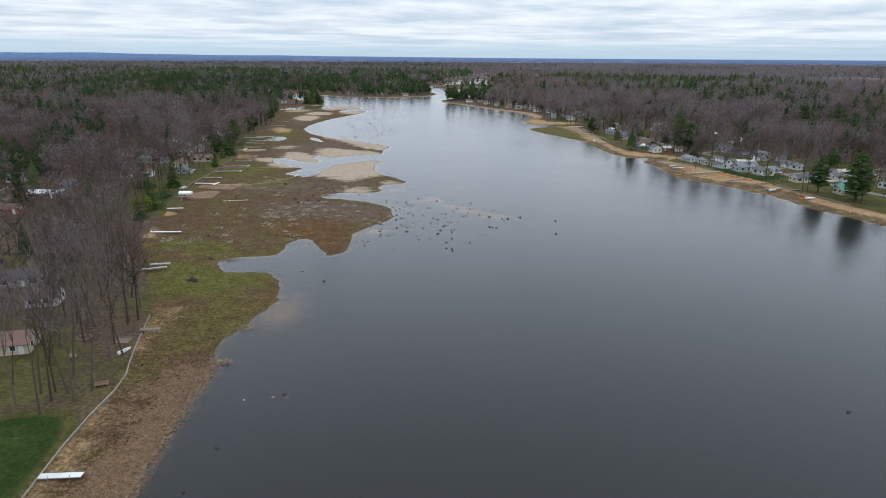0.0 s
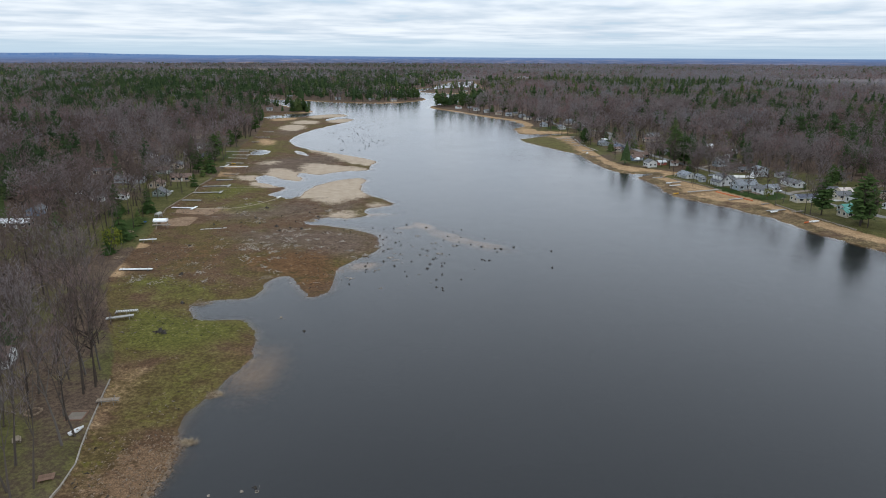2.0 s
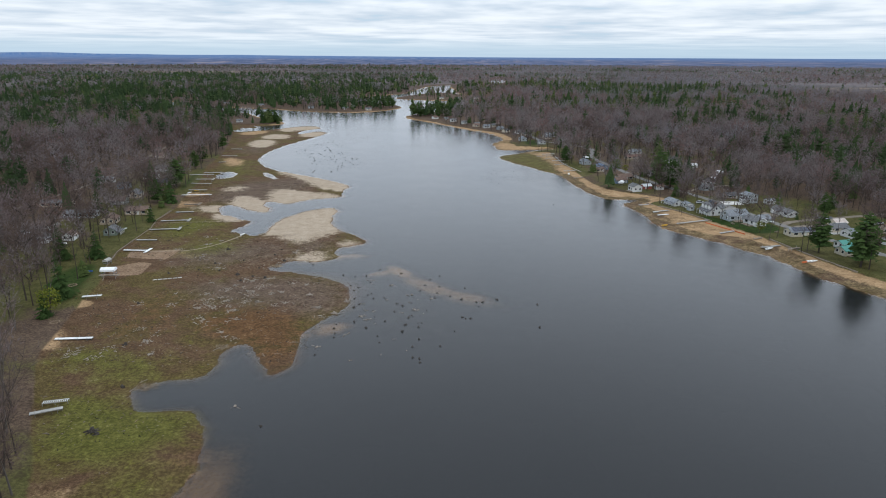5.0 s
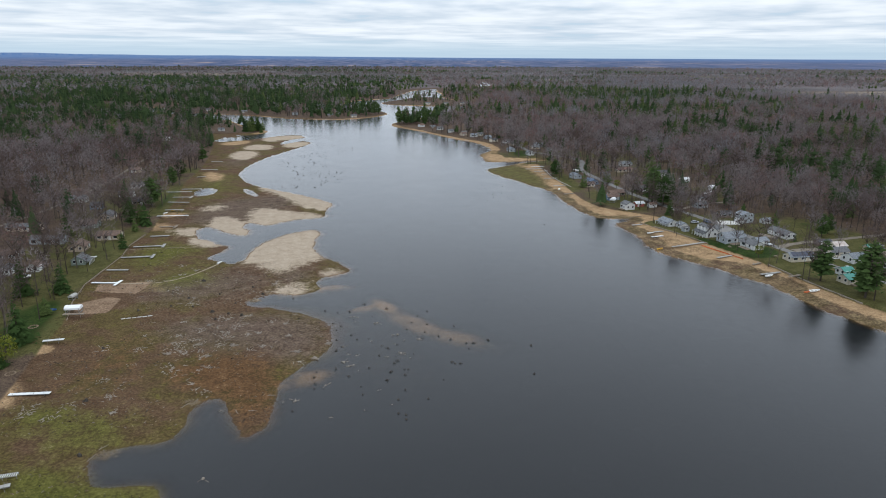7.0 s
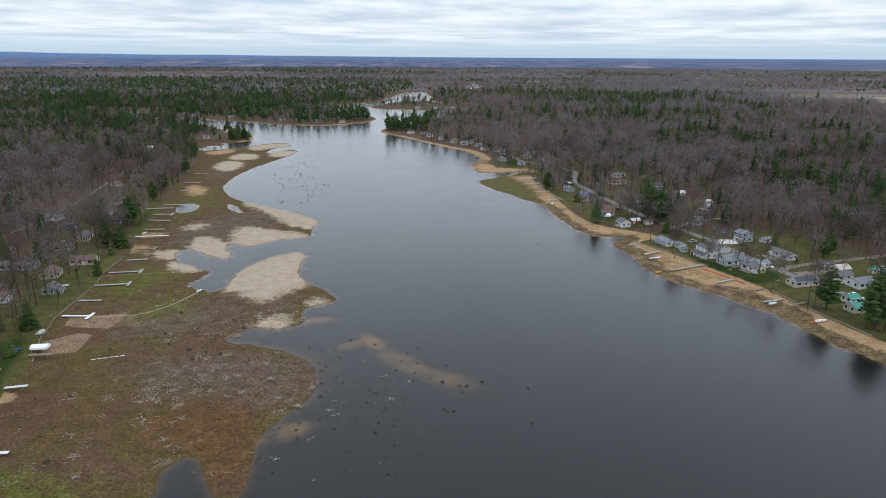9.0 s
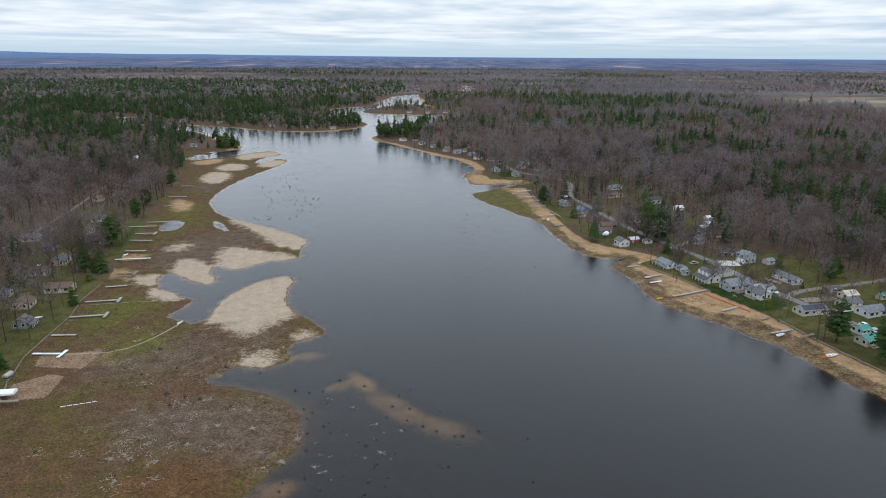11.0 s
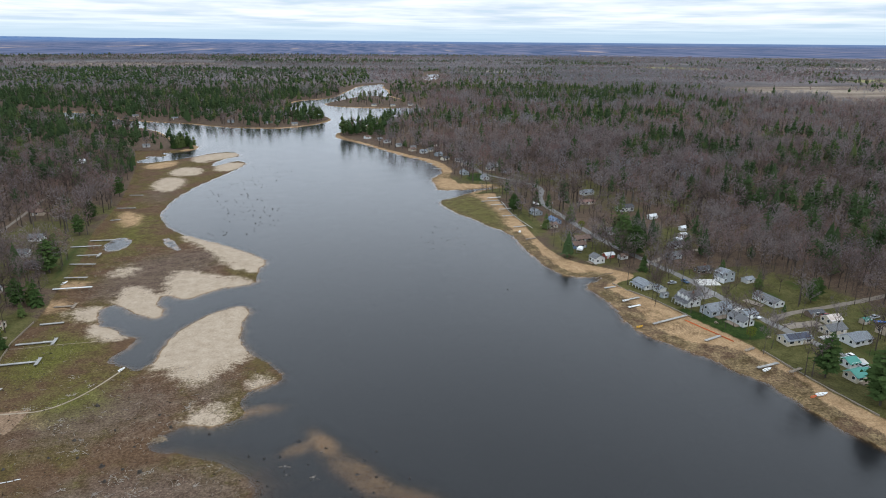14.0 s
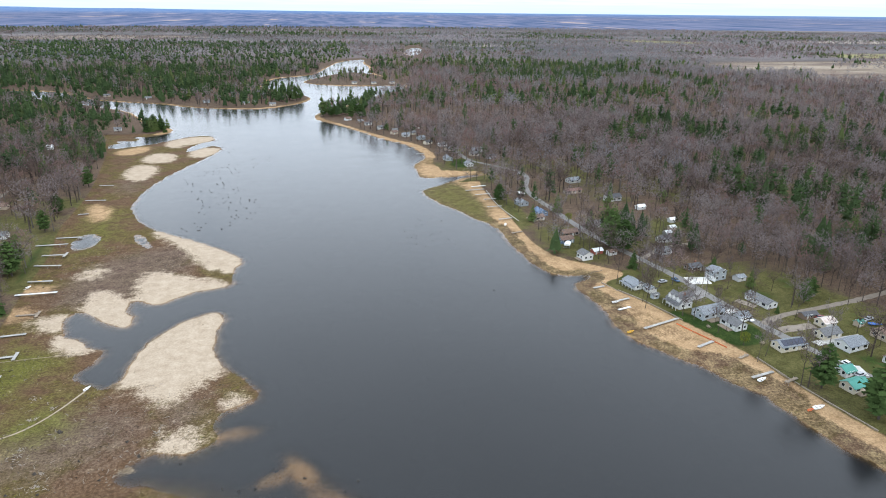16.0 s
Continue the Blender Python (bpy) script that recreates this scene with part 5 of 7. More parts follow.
for tx, ty in ((-128, 362), (152, 372), (160.5, 352.5), (-133, 310), (157, 338), (-74, 118), (170, 322), (128, 492)):
    table(tx, ty, random.uniform(0, 180))


def fire_pit(x, y, r):
    """A ring of stones or timbers round bare sand."""
    f = tagged(thing("fire_pit", x, y), "round stone fire pit with raked sand", "fire pit")
    for k in range(14):
        a = k * math.tau / 14
        part("stone", ROCK, None, f, at=pose(r * math.cos(a), r * math.sin(a), 0.08, 0, 0, 37 * k) @ Matrix.Scale(0.35, 4))


def lump_mesh(name, mat, seed, flat=0.7):
    rng = random.Random(seed)
    bm = bmesh.new()
    bmesh.ops.create_icosphere(bm, subdivisions=1, radius=1.0)
    for v in bm.verts:
        v.co *= rng.uniform(0.7, 1.15)
        v.co.z *= flat
    return mesh_of(name, bm, MAT[mat])


ROCK = lump_mesh("stone", "stone", 3)
fire_pit(-107, 228, 1.2), fire_pit(-118, 261.5, 1.3), fire_pit(-77, 128, 1.4), fire_pit(149, 391, 1.0)

# timber decks along the seawall
for dx0, dy0, sx, sy in ((-62.9, 107.6, 2.4, 1.7),):
    d = tagged(thing("timber_platform", dx0, dy0, None, 22), "low reddish-brown timber platform above the seawall", "platform")
    for k in range(9):
        part("plank", boxed(-sx / 2, -0.12 * sy / 2.2, 0.30, sx / 2, 0.12 * sy / 2.2, 0.36), MAT["red_timber"], d, at=pose(0, (k - 4) * 0.26 * sy / 2.2, 0))
    for s in (-1, 1):
        part("joist", boxed(-0.06, -sy / 2, -0.2, 0.06, sy / 2, 0.295), MAT["red_timber"], d, at=pose(s * sx * 0.4, 0, 0))


# a timber-edged sandbox on the bank, and a bare dock frame on the bed
d = tagged(thing("sandbox", -68, 126.6, None, 4), "timber-edged sandbox with red-brown soil above the seawall", "sandbox")
part("soil", boxed(-1.45, -1.55, -0.3, 1.45, 1.55, 0.10), MAT["gravel_road"], d)
for s1 in (-1, 1):
    part("edging", boxed(-1.65, 1.56 * s1 - 0.10, -0.3, 1.65, 1.56 * s1 + 0.10, 0.24, bevel=0.02), MAT["red_timber"], d)
    part("edging", boxed(1.56 * s1 - 0.10, -1.45, -0.3, 1.56 * s1 + 0.10, 1.45, 0.22, bevel=0.02), MAT["red_timber"], d)
d = tagged(thing("open_dock", -85.6, 180.2, None, 12), "bare aluminium dock frame with open rungs on the grass", "dock")
for s1 in (-0.62, 0.62):
    part("rail", boxed(0, s1 - 0.05, 0.55, 5.6, s1 + 0.05, 0.70), MAT["dock"], d)
    for xx in (0.1, 2.8, 5.5):
        part("leg", boxed(xx - 0.05, s1 - 0.05, -0.2, xx + 0.05, s1 + 0.05, 0.55), MAT["post"], d)
for k in range(13):
    part("rung", boxed(-0.07, -0.57, 0.60, 0.07, 0.57, 0.68), MAT["dock_white"], d, at=pose(0.2 + 0.43 * k, 0, 0))


# ---- stumps, roots and driftwood ----
def stump_mesh(name, seed, mat, roots=7, reach=1.3, trunk=0.5):
    """A stump in one skin: a broken top, a waist, and roots that reach out from it."""
    rng = random.Random(seed)
    bm, steps = bmesh.new(), roots * 3
    far = [reach * rng.uniform(0.55, 1.25) for _ in range(roots)]
    kick = [rng.uniform(-0.3, 0.5) for _ in range(roots)]
    rings = [[], [], [], []]
    for k in range(steps):
        a, arm, root = k * math.tau / steps + rng.uniform(-0.08, 0.08), k % 3 == 0, k // 3
        for ring, r, z in ((0, 0.24, trunk + rng.uniform(-0.12, 0.2)), (1, 0.34, 0.18), (2, 0.5 * far[root] if arm else 0.40, 0.14 + 0.5 * kick[root] if arm else -0.05), (3, far[root] if arm else 0.46, kick[root] if arm else -0.55)):
            b = a + (0.25 * ring / 3 if arm else 0)
            rings[ring].append(bm.verts.new((r * math.cos(b), r * math.sin(b), z)))
    bm.faces.new(rings[0])
    for u, v in zip(rings, rings[1:]):
        for k in range(steps):
            bm.faces.new((u[k], u[(k + 1) % steps], v[(k + 1) % steps], v[k]))
    return mesh_of(name, bm, MAT[mat])


STUMPS = [stump_mesh("stump", s, "stump", 6 + s % 3, 0.72 + 0.14 * (s % 3), 0.42 + 0.1 * (s % 2)) for s in range(4)]
ROOTS = [stump_mesh("root", 20 + s, "dead_wood", 8, 1.5, 0.3) for s in range(4)]


def stump(x, y, size, pale=False, group="stumps in the shallows", label="dark waterlogged tree stump standing in shallow water"):
    ob = new("stump" if not pale else "root_mass", random.choice(ROOTS if pale else STUMPS))
    z = max(height(x, y), -0.25 * size)
    ob.matrix_basis = pose(x, y, z, random.uniform(-8, 8), random.uniform(-8, 8), random.uniform(0, 360)) @ Matrix.Scale(size, 4)
    return tagged(ob, label, "stump" if not pale else "driftwood", group)


for x, y in ((8, 268), (20, 258), (30, 246), (25, 244), (18, 247), (17, 231), (18, 230), (19.5, 230), (9, 210), (3, 200), (3, 215), (1, 210), (-13, 224), (-22, 220), (-22, 217.5), (1, 233), (0, 231.5), (-2, 242), (-4, 244),
             (-16, 273), (-18, 260), (-11, 280), (-3, 275), (4, 256), (-1, 226), (3, 224), (-2, 221), (1, 203), (-26, 206), (-17, 229), (-18, 241), (-12, 249), (72, 102), (-36, 90), (-37, 79), (-33, 170), (43, 241), (40, 222), (81, 392), (-29, 107)):
    stump(x, y, random.uniform(0.7, 1.05))
for x, y, s in ((2, 238, 1.3), (8, 248, 1.1), (1, 252, 1.4), (-6, 262, 1.2), (-14, 268, 1.1), (-15, 233, 1.3), (-16, 244, 1.1), (-26, 211, 1.2), (-19, 219, 1.2), (-41, 179, 1.3), (-36, 105, 0.9), (-31, 106, 1.0), (-28.5, 106, 1.2), (-24, 236, 1.3), (-21, 246, 1.4), (-12, 231, 1.0)):
    stump(x, y, s, True, "root masses in the shallows", "bleached root mass breaking the water")
rng = random.Random(5)
for k in range(150):
    t = rng.random()
    x, y = -48 - 40 * rng.random() + 12 * math.sin(9 * t), 505 + 230 * t + rng.uniform(-10, 10)
    if lie(np.array([[x, y]]))[0][0] < -2:
        stump(x, y, rng.uniform(0.55, 1.0), label="small dark stump breaking the calm water")
for k in range(26):
    stump(rng.uniform(50, 76), rng.uniform(455, 510), rng.uniform(0.5, 0.8), label="small dark stump breaking the calm water")


for k in range(75):
    x, y = (rng.gauss(-6, 17), rng.gauss(238, 24)) if k % 3 else (rng.gauss(-19, 7), rng.gauss(246, 16))
    if lie(np.array([[x, y]]))[0][0] < -0.5 and y > 196:
        pale = rng.random() < 0.3
        stump(x, y, rng.uniform(0.4, 0.85), pale, "root masses in the shallows" if pale else "stumps in the shallows", "small bleached root breaking the shallow water" if pale else "small dark stump breaking the shallow water")


def driftwood_mesh(seed):
    r = random.Random(seed)
    bm = bmesh.new()
    p = Vector((-1.6, 0, 0.1))
    for k in range(4):
        q = p + Vector((0.9, r.uniform(-0.25, 0.25), r.uniform(-0.03, 0.06)))
        tube(bm, p, q, 0.13 - 0.025 * k, 0.105 - 0.025 * k, 5)
        if k:
            tube(bm, p, p + Vector((r.uniform(0.3, 0.7), r.choice((-1, 1)) * r.uniform(0.4, 0.9), r.uniform(0.05, 0.35))), 0.06, 0.02, 4)
        p = q
    return mesh_of("driftwood", bm, MAT["dead_wood"])


DRIFT = [driftwood_mesh(s) for s in range(5)]


def driftwood(x, y, size, label="bleached driftwood branch lying on the mud"):
    ob = new("driftwood", rng.choice(DRIFT))
    ob.matrix_basis = pose(x, y, height(x, y) + 0.02, 0, 0, rng.uniform(0, 360)) @ Matrix.Scale(size, 4)
    tagged(ob, label, "driftwood", "driftwood on the lake bed")


for k in range(150):
    x, y = rng.gauss(-52, 17), rng.gauss(253, 14)
    if lie(np.array([[x, y]]))[0][0] > 0.5 and x > -104:
        driftwood(x, y, rng.choice((0.18, 0.22, 0.28, 0.35, 0.5)))
for k in range(110):
    x, y = rng.uniform(-100, -45), rng.uniform(282, 325)
    if lie(np.array([[x, y]]))[0][0] > 0.5:
        driftwood(x, y, rng.choice((0.25, 0.3, 0.4, 0.6)))
for x, y, s in ((-50, 262, 1.3), (-38, 243, 1.2), (-33, 214, 1.4), (-36, 206, 1.2), (-55, 231, 1.3), (-60, 246, 1.5), (-40, 206, 1.1), (-62, 250, 1.2), (-44, 135, 1.4), (-45, 138, 1.2), (-46, 133, 1.3), (-68, 188, 1.4), (-66, 190, 1.4), (-67, 192, 1.2), (-54, 210, 1.4), (-52, 212, 1.5)):
    driftwood(x, y, 0.55 * s, "tangle of bleached driftwood at the waterline")
for x, y, s in ((-50, 245, 1.2), (-44, 254, 1.1), (-62, 262, 1.2), (-34, 252, 1.2), (-68, 240, 1.1), (-37, 262, 1.0), (-30, 240, 1.1), (-56, 238, 1.0)):
    stump(x, y, s, True, "roots on the lake bed", "bleached root mass lying on the mud")
for x, y, s in ((-69, 168.5, 1.7), (-67.6, 167.4, 1.2), (-80, 213, 1.3), (-71, 189, 1.2), (-58, 272, 0.9), (-72, 279, 0.8), (-58, 283, 0.8), (-66, 292, 0.8), (-80, 280, 0.8), (-55, 299, 0.9), (-64, 274, 1.5), (-53, 270, 1.4), (-76, 307, 1.5), (-76, 288, 1.1), (-61, 267, 1.1), (-90, 276, 1.0), (-50, 292, 1.2), (-89, 245, 1.0)):
    stump(x, y, s, False, "stumps on the lake bed", "dark rotten stump on the dry lake bed")


def brush_heap(x, y, wide, label):
    """A heap of dead reeds: many leaning blades in one tangled mass."""
    r = random.Random(int(x * 7 + y))
    bm = bmesh.new()
    for k in range(320):
        a, far = r.uniform(0, math.tau), wide * math.sqrt(r.random())
        p = Vector((far * math.cos(a), 0.7 * far * math.sin(a), 0))
        q = p + Vector((r.gauss(0, 0.6), r.gauss(0, 0.6), r.uniform(0.25, 0.9) * (1.2 - far / wide)))
        s = Vector((r.uniform(-1, 1), r.uniform(-1, 1), 0)) * 0.09
        bm.faces.new([bm.verts.new(p - s), bm.verts.new(p + s), bm.verts.new(q)])
    ob = new("brush_heap", mesh_of("brush_heap", bm, MAT["reeds"]))
    ob.matrix_basis = pose(x, y, max(height(x, y), 0.0) - 0.03)
    tagged(ob, label, "reeds", kind="stuff")


brush_heap(-65.5, 189.5, 3.4, "heap of pale dead reeds at the head of the cove")
brush_heap(-53, 211.5, 2.4, "clump of pale dead reeds at the waterline")
brush_heap(-44.5, 120, 1.6, "clump of driftwood and dead reeds on a stony spit")
brush_heap(-45.5, 137.5, 2.2, "clump of dead reeds and sticks at the waterline")
brush_heap(-52, 286, 2.4, "clump of dead reeds beside the channel")
brush_heap(-67, 333, 2.6, "clump of dead reeds beside the channel")
d = tagged(thing("log_row", -93, 268.5, None, 14), "row of pale floating-dock logs stranded on mud", "logs")
for k in range(6):
    part("log", tube(bmesh.new(), (0, 0, 0.12), (1.4, 0, 0.12), 0.13, 0.12, 7), MAT["dock_white"], d, at=pose(1.7 * k, 0.12 * (k % 2), 0))


# ---- trees ----
def branch_mesh(seed, tall, spread, detail=1.0, lean=0.0, twiggy=1.0):
    """A leafless hardwood: trunk and limbs in one mesh, twigs in another."""
    r = random.Random(seed)
    wood, twig = bmesh.new(), bmesh.new()

    def sliver(a, d, length, w):
        side = d.cross(Vector((r.uniform(-1, 1), r.uniform(-1, 1), r.uniform(-1, 1)))).normalized() * w
        twig.faces.new([twig.verts.new(a - side), twig.verts.new(a + side), twig.verts.new(a + d * length)])

    def grow(a, d, length, rad, level):
        p, steps = a, 3 if level < 2 else 2
        for k in range(steps):
            d = (d + Vector((r.uniform(-1, 1), r.uniform(-1, 1), r.uniform(-0.3, 0.8))) * (0.07 + 0.06 * level)).normalized()
            q = p + d * (length / steps)
            tube(wood, p, q, rad * (1 - 0.28 * k), rad * (1 - 0.28 * (k + 1)), 6 if level == 0 else 4 if level == 1 else 3)
            p = q
            if level == 0 and k == 0:
                continue
            for _ in range(int((3 if level == 0 else 2) * detail + 0.5)):
                out = Vector((r.uniform(-1, 1), r.uniform(-1, 1), r.uniform(0.1, 0.8))).normalized()
                dd = (d * 0.75 + out * (0.75 * spread)).normalized()
                if level < 2:
                    grow(p, dd, length * r.uniform(0.42, 0.62), rad * 0.42, level + 1)
                else:
                    for _ in range(1):
                        jig = Vector((r.uniform(-1, 1), r.uniform(-1, 1), r.uniform(-0.4, 1))) * 0.6
                        sliver(p, (dd + jig).normalized(), length * r.uniform(0.5, 1.0), 0.022 * twiggy)
        for _ in range(3):
            jig = Vector((r.uniform(-1, 1), r.uniform(-1, 1), r.uniform(-0.2, 1))) * 0.7
            sliver(p, (d + jig).normalized(), length * r.uniform(0.35, 0.7), (0.018 + 0.01 * level) * twiggy)

    grow(Vector((0, 0, -0.3)), Vector((lean, 0, 1)).normalized(), tall * 0.62, tall * 0.0085 + 0.02, 0)
    return mesh_of("trunk", wood, MAT["bark"]), mesh_of("crown", twig, MAT["twigs"])


def needle_mesh(seed, tall, wide, tiers, blades, pine=False):
    """A conifer's crown of drooping boughs in whorls, and its trunk."""
    r = random.Random(seed)
    wood, crown = bmesh.new(), bmesh.new()
    tube(wood, (0, 0, -0.4), (0, 0, tall * 0.93), 0.02 * tall, 0.01, 6)
    for k in range(tiers):
        t = k / (tiers - 1)
        z = tall * ((0.16 if pine else 0.07) + (0.82 if pine else 0.90) * t)
        reach = wide * ((1 - t) ** 0.75 if not pine else math.sin(math.pi * min(1, 0.28 + 0.7 * t)) ** 0.8) * r.uniform(0.8, 1.15) + 0.25
        for b in range(blades):
            a = b * math.tau / blades + r.uniform(-0.35, 0.35) + k
            far = reach * r.uniform(0.55, 1.2)
            z += tall * r.uniform(-0.022, 0.022)
            droop = (-0.22 if not pine else 0.12) * far + r.uniform(-0.2, 0.2)
            c, s = math.cos(a), math.sin(a)
            w = 0.20 * far + 0.18
            base = Vector((0.05 * c, 0.05 * s, z + 0.25 * far * (0.6 if not pine else 0.1)))
            tip = Vector((far * c, far * s, z + droop))
            mid = base.lerp(tip, 0.6)
            side = Vector((-s, c, 0)) * w
            up = Vector((0, 0, 0.18 * far))
            v = [crown.verts.new(p) for p in (base, mid - side, tip, mid + side, mid + up)]
            for i, j in ((0, 1), (1, 2), (2, 3), (3, 0)):
                crown.faces.new((v[i], v[j], v[4]))
            for _ in range(3):
                q = base.lerp(tip, r.uniform(0.35, 0.95)) + Vector((r.uniform(-1, 1), r.uniform(-1, 1), r.uniform(-0.3, 0.5))) * 0.3 * far
                e = [crown.verts.new(q + Vector((r.uniform(-1, 1), r.uniform(-1, 1), r.uniform(-0.6, 0.6))) * 0.20 * far) for _ in range(3)]
                crown.faces.new(e)
    return mesh_of("trunk", wood, MAT["bark"]), mesh_of("crown", crown, MAT["pine"])


def tint_all(me, value):
    number_layer(me, "tint", np.full(len(me.vertices), value))


BARE = [branch_mesh(s, 22 + 1.5 * (s % 3), 0.8 + 0.12 * (s % 3), 0.8, 0.06 * (s % 4), 1.3) for s in range(6)]
YARD = [branch_mesh(30 + s, 16 + s, 1.05, 1.0, 0.04 * s, 3.2) for s in range(4)]
SPRUCE = [needle_mesh(s, 14 + 1.5 * s, 3.6 + 0.4 * s, 17, 12) for s in range(3)]
PINE = [needle_mesh(10 + s, 16 + 2 * s, 5.0, 17, 13, True) for s in range(3)]
for k, pair in enumerate(BARE + YARD + SPRUCE + PINE):
    for me in pair:
        tint_all(me, (k * 0.17) % 1)


def tree(x, y, pair, size, kind, label, group=""):
    t = new(kind)
    t.empty_display_size = 0.3
    t.matrix_basis = pose(x, y, height(x, y) - 0.05, 0, 0, random.uniform(0, 360)) @ Matrix.Diagonal((size, size, size * random.uniform(0.92, 1.08), 1))
    part("trunk", pair[0], None, t)
    part("crown", pair[1], None, t)
    return tagged(t, label, "tree", group)


random.seed(11)
for x, y in ((-68, 97), (-67, 104), (-64.5, 101), (-63.5, 105), (-65.5, 117), (-64.8, 120), (-71, 135), (-70, 138), (-72, 104), (-79, 107), (-70, 111), (-74, 100), (-69, 125), (-77, 115), (-82, 100), (-84, 110), (-73, 146), (-78, 152), (-76, 126), (-80, 135)):
    tree(x, y, random.choice(BARE), random.uniform(0.92, 1.12), "bare_tree", "tall leafless hardwood on the wooded bank", "bare trees above the seawall")
for k in range(36):
    y = random.uniform(100, 212)
    edge = np.interp(y, [p[1] for p in WEST_BANK], [p[0] for p in WEST_BANK])
    x = edge - 2 - abs(random.gauss(0, 1)) * 17
    if all((x - cx) ** 2 + (y - cy) ** 2 > cr ** 2 for cx, cy, cr in CLEAR) and not (x < -92 and y < 100):
        tree(x, y, random.choice(BARE), random.uniform(0.75, 1.08), "bare_tree", "leafless hardwood in the lakeside wood", "bare trees on the west bank")
for k in range(46):
    y = random.uniform(214, 500)
    edge = np.interp(y, [p[1] for p in WEST_BANK], [p[0] for p in WEST_BANK])
    x = edge - 5 - random.random() * 28
    if all((x - cx) ** 2 + (y - cy) ** 2 > cr ** 2 for cx, cy, cr in CLEAR):
        tree(x, y, random.choice(BARE), random.uniform(0.6, 0.9), "bare_tree", "leafless hardwood between lakeside houses", "bare trees among the west houses")
for x, y, s in ((142.5, 367, 0.9), (146, 369, 0.8), (158, 333, 0.85), (162, 333.5, 0.7), (160.5, 311, 0.8), (165, 313, 0.85), (164.5, 293, 1.0), (179, 309, 0.7), (171, 372, 0.8), (187, 372, 0.7), (196, 338, 0.8), (213, 312, 0.8), (176, 395, 0.9), (166, 400, 0.9), (158, 398, 0.8), (152, 382, 0.9), (155, 377, 0.8), (205, 351, 0.9), (196, 366, 0.7), (222, 306, 0.9), (141, 361, 1.0), (162, 390, 1.0), (221, 373, 1.1), (139, 386, 0.9), (148, 418, 1.0), (150, 443, 1.0), (193, 393, 0.9), (146, 412, 0.9), (144, 434, 0.9), (128, 470, 1.0), (126, 505, 0.9), (131, 452, 1.0), (140, 470, 1.0), (150, 462, 1.1), (160, 448, 1.0), (235, 360, 1.1), (228, 346, 1.0), (240, 335, 1.1)):
    tree(x, y, random.choice(YARD + BARE[:2]) if s > 0.85 else random.choice(YARD), s, "bare_tree", "spreading leafless yard tree beside lakeside houses", "bare yard trees")
for x, y, s, spr in ((170, 290, 0.92, 1), (175, 271, 1.1, 1), (179, 276, 0.9, 1), (155, 430, 1.15, 1), (161, 427, 1.2, 1), (158, 436, 1.0, 1), (155.5, 404, 0.75, 0), (191, 391, 0.7, 0), (120, 531, 0.8, 1), (129, 486, 0.75, 0), (198, 371, 0.6, 0), (193, 345, 0.28, 0), (211, 352, 0.6, 1), (217, 356, 0.6, 1), (159, 468, 0.8, 0), (-137, 292, 0.85, 0), (-124, 294, 0.75, 0), (-115.5, 249, 0.9, 0), (-119, 272, 0.5, 0)):
    tree(x, y, random.choice(PINE if spr else SPRUCE), s, "conifer", "dark green conifer standing among the cottages", "yard conifers")
for x, y, s, spr in ((-130, 396, 0.75, 0), (-134, 400, 0.75, 0), (-138, 397, 0.75, 1), (-125, 353, 0.5, 0), (-142, 440, 0.95, 1), (-144, 444, 0.9, 1), (-150, 470, 0.6, 0), (-112, 232, 0.5, 0), (-160, 375, 0.7, 0), (-165, 300, 0.6, 0), (-168, 252, 0.9, 0), (-131, 384, 0.5, 0), (-152, 508, 0.7, 1), (-158, 545, 0.8, 1), (-160, 610, 0.8, 1), (140, 545, 0.8, 0), (150, 500, 0.9, 0), (-172, 236, 0.9, 0), (-170, 229, 0.8, 0)):
    tree(x, y, random.choice(PINE if spr else SPRUCE), s, "conifer", "dark green conifer standing near the west bank", "west bank conifers")


for x, y, s in ((-174, 838, 0.7), (-166, 845, 0.95), (-170, 854, 1.05), (-161, 848, 0.85), (-177, 848, 0.75), (-165, 862, 1.0), (-173, 866, 0.85), (-157, 842, 0.7), (-178, 860, 0.65), (-160, 870, 0.8), (-168, 838, 0.8), (-163, 855, 0.95), (-172, 846, 0.9)):
    tree(x, y, random.choice(PINE + SPRUCE), s, "conifer", "dark conifer crowding a small wooded islet", "conifers on the islet")
for x, y, s in ((6, 925, 0.9), (12, 935, 1.0), (9, 945, 0.95), (20, 940, 0.8), (16, 920, 0.8), (38, 900, 0.9), (50, 905, 1.0), (62, 880, 0.9), (45, 930, 1.0), (30, 955, 0.9), (70, 915, 1.0), (98, 800, 0.8), (88, 830, 0.9), (112, 745, 0.8), (120, 690, 0.7), (-30, 1075, 1.0), (-40, 1080, 1.0), (-50, 1070, 1.05), (-25, 1090, 0.9), (-60, 1085, 1.0)):
    tree(x, y, random.choice(PINE), s, "conifer", "tall dark pine on a wooded lake point", "pines on the points")


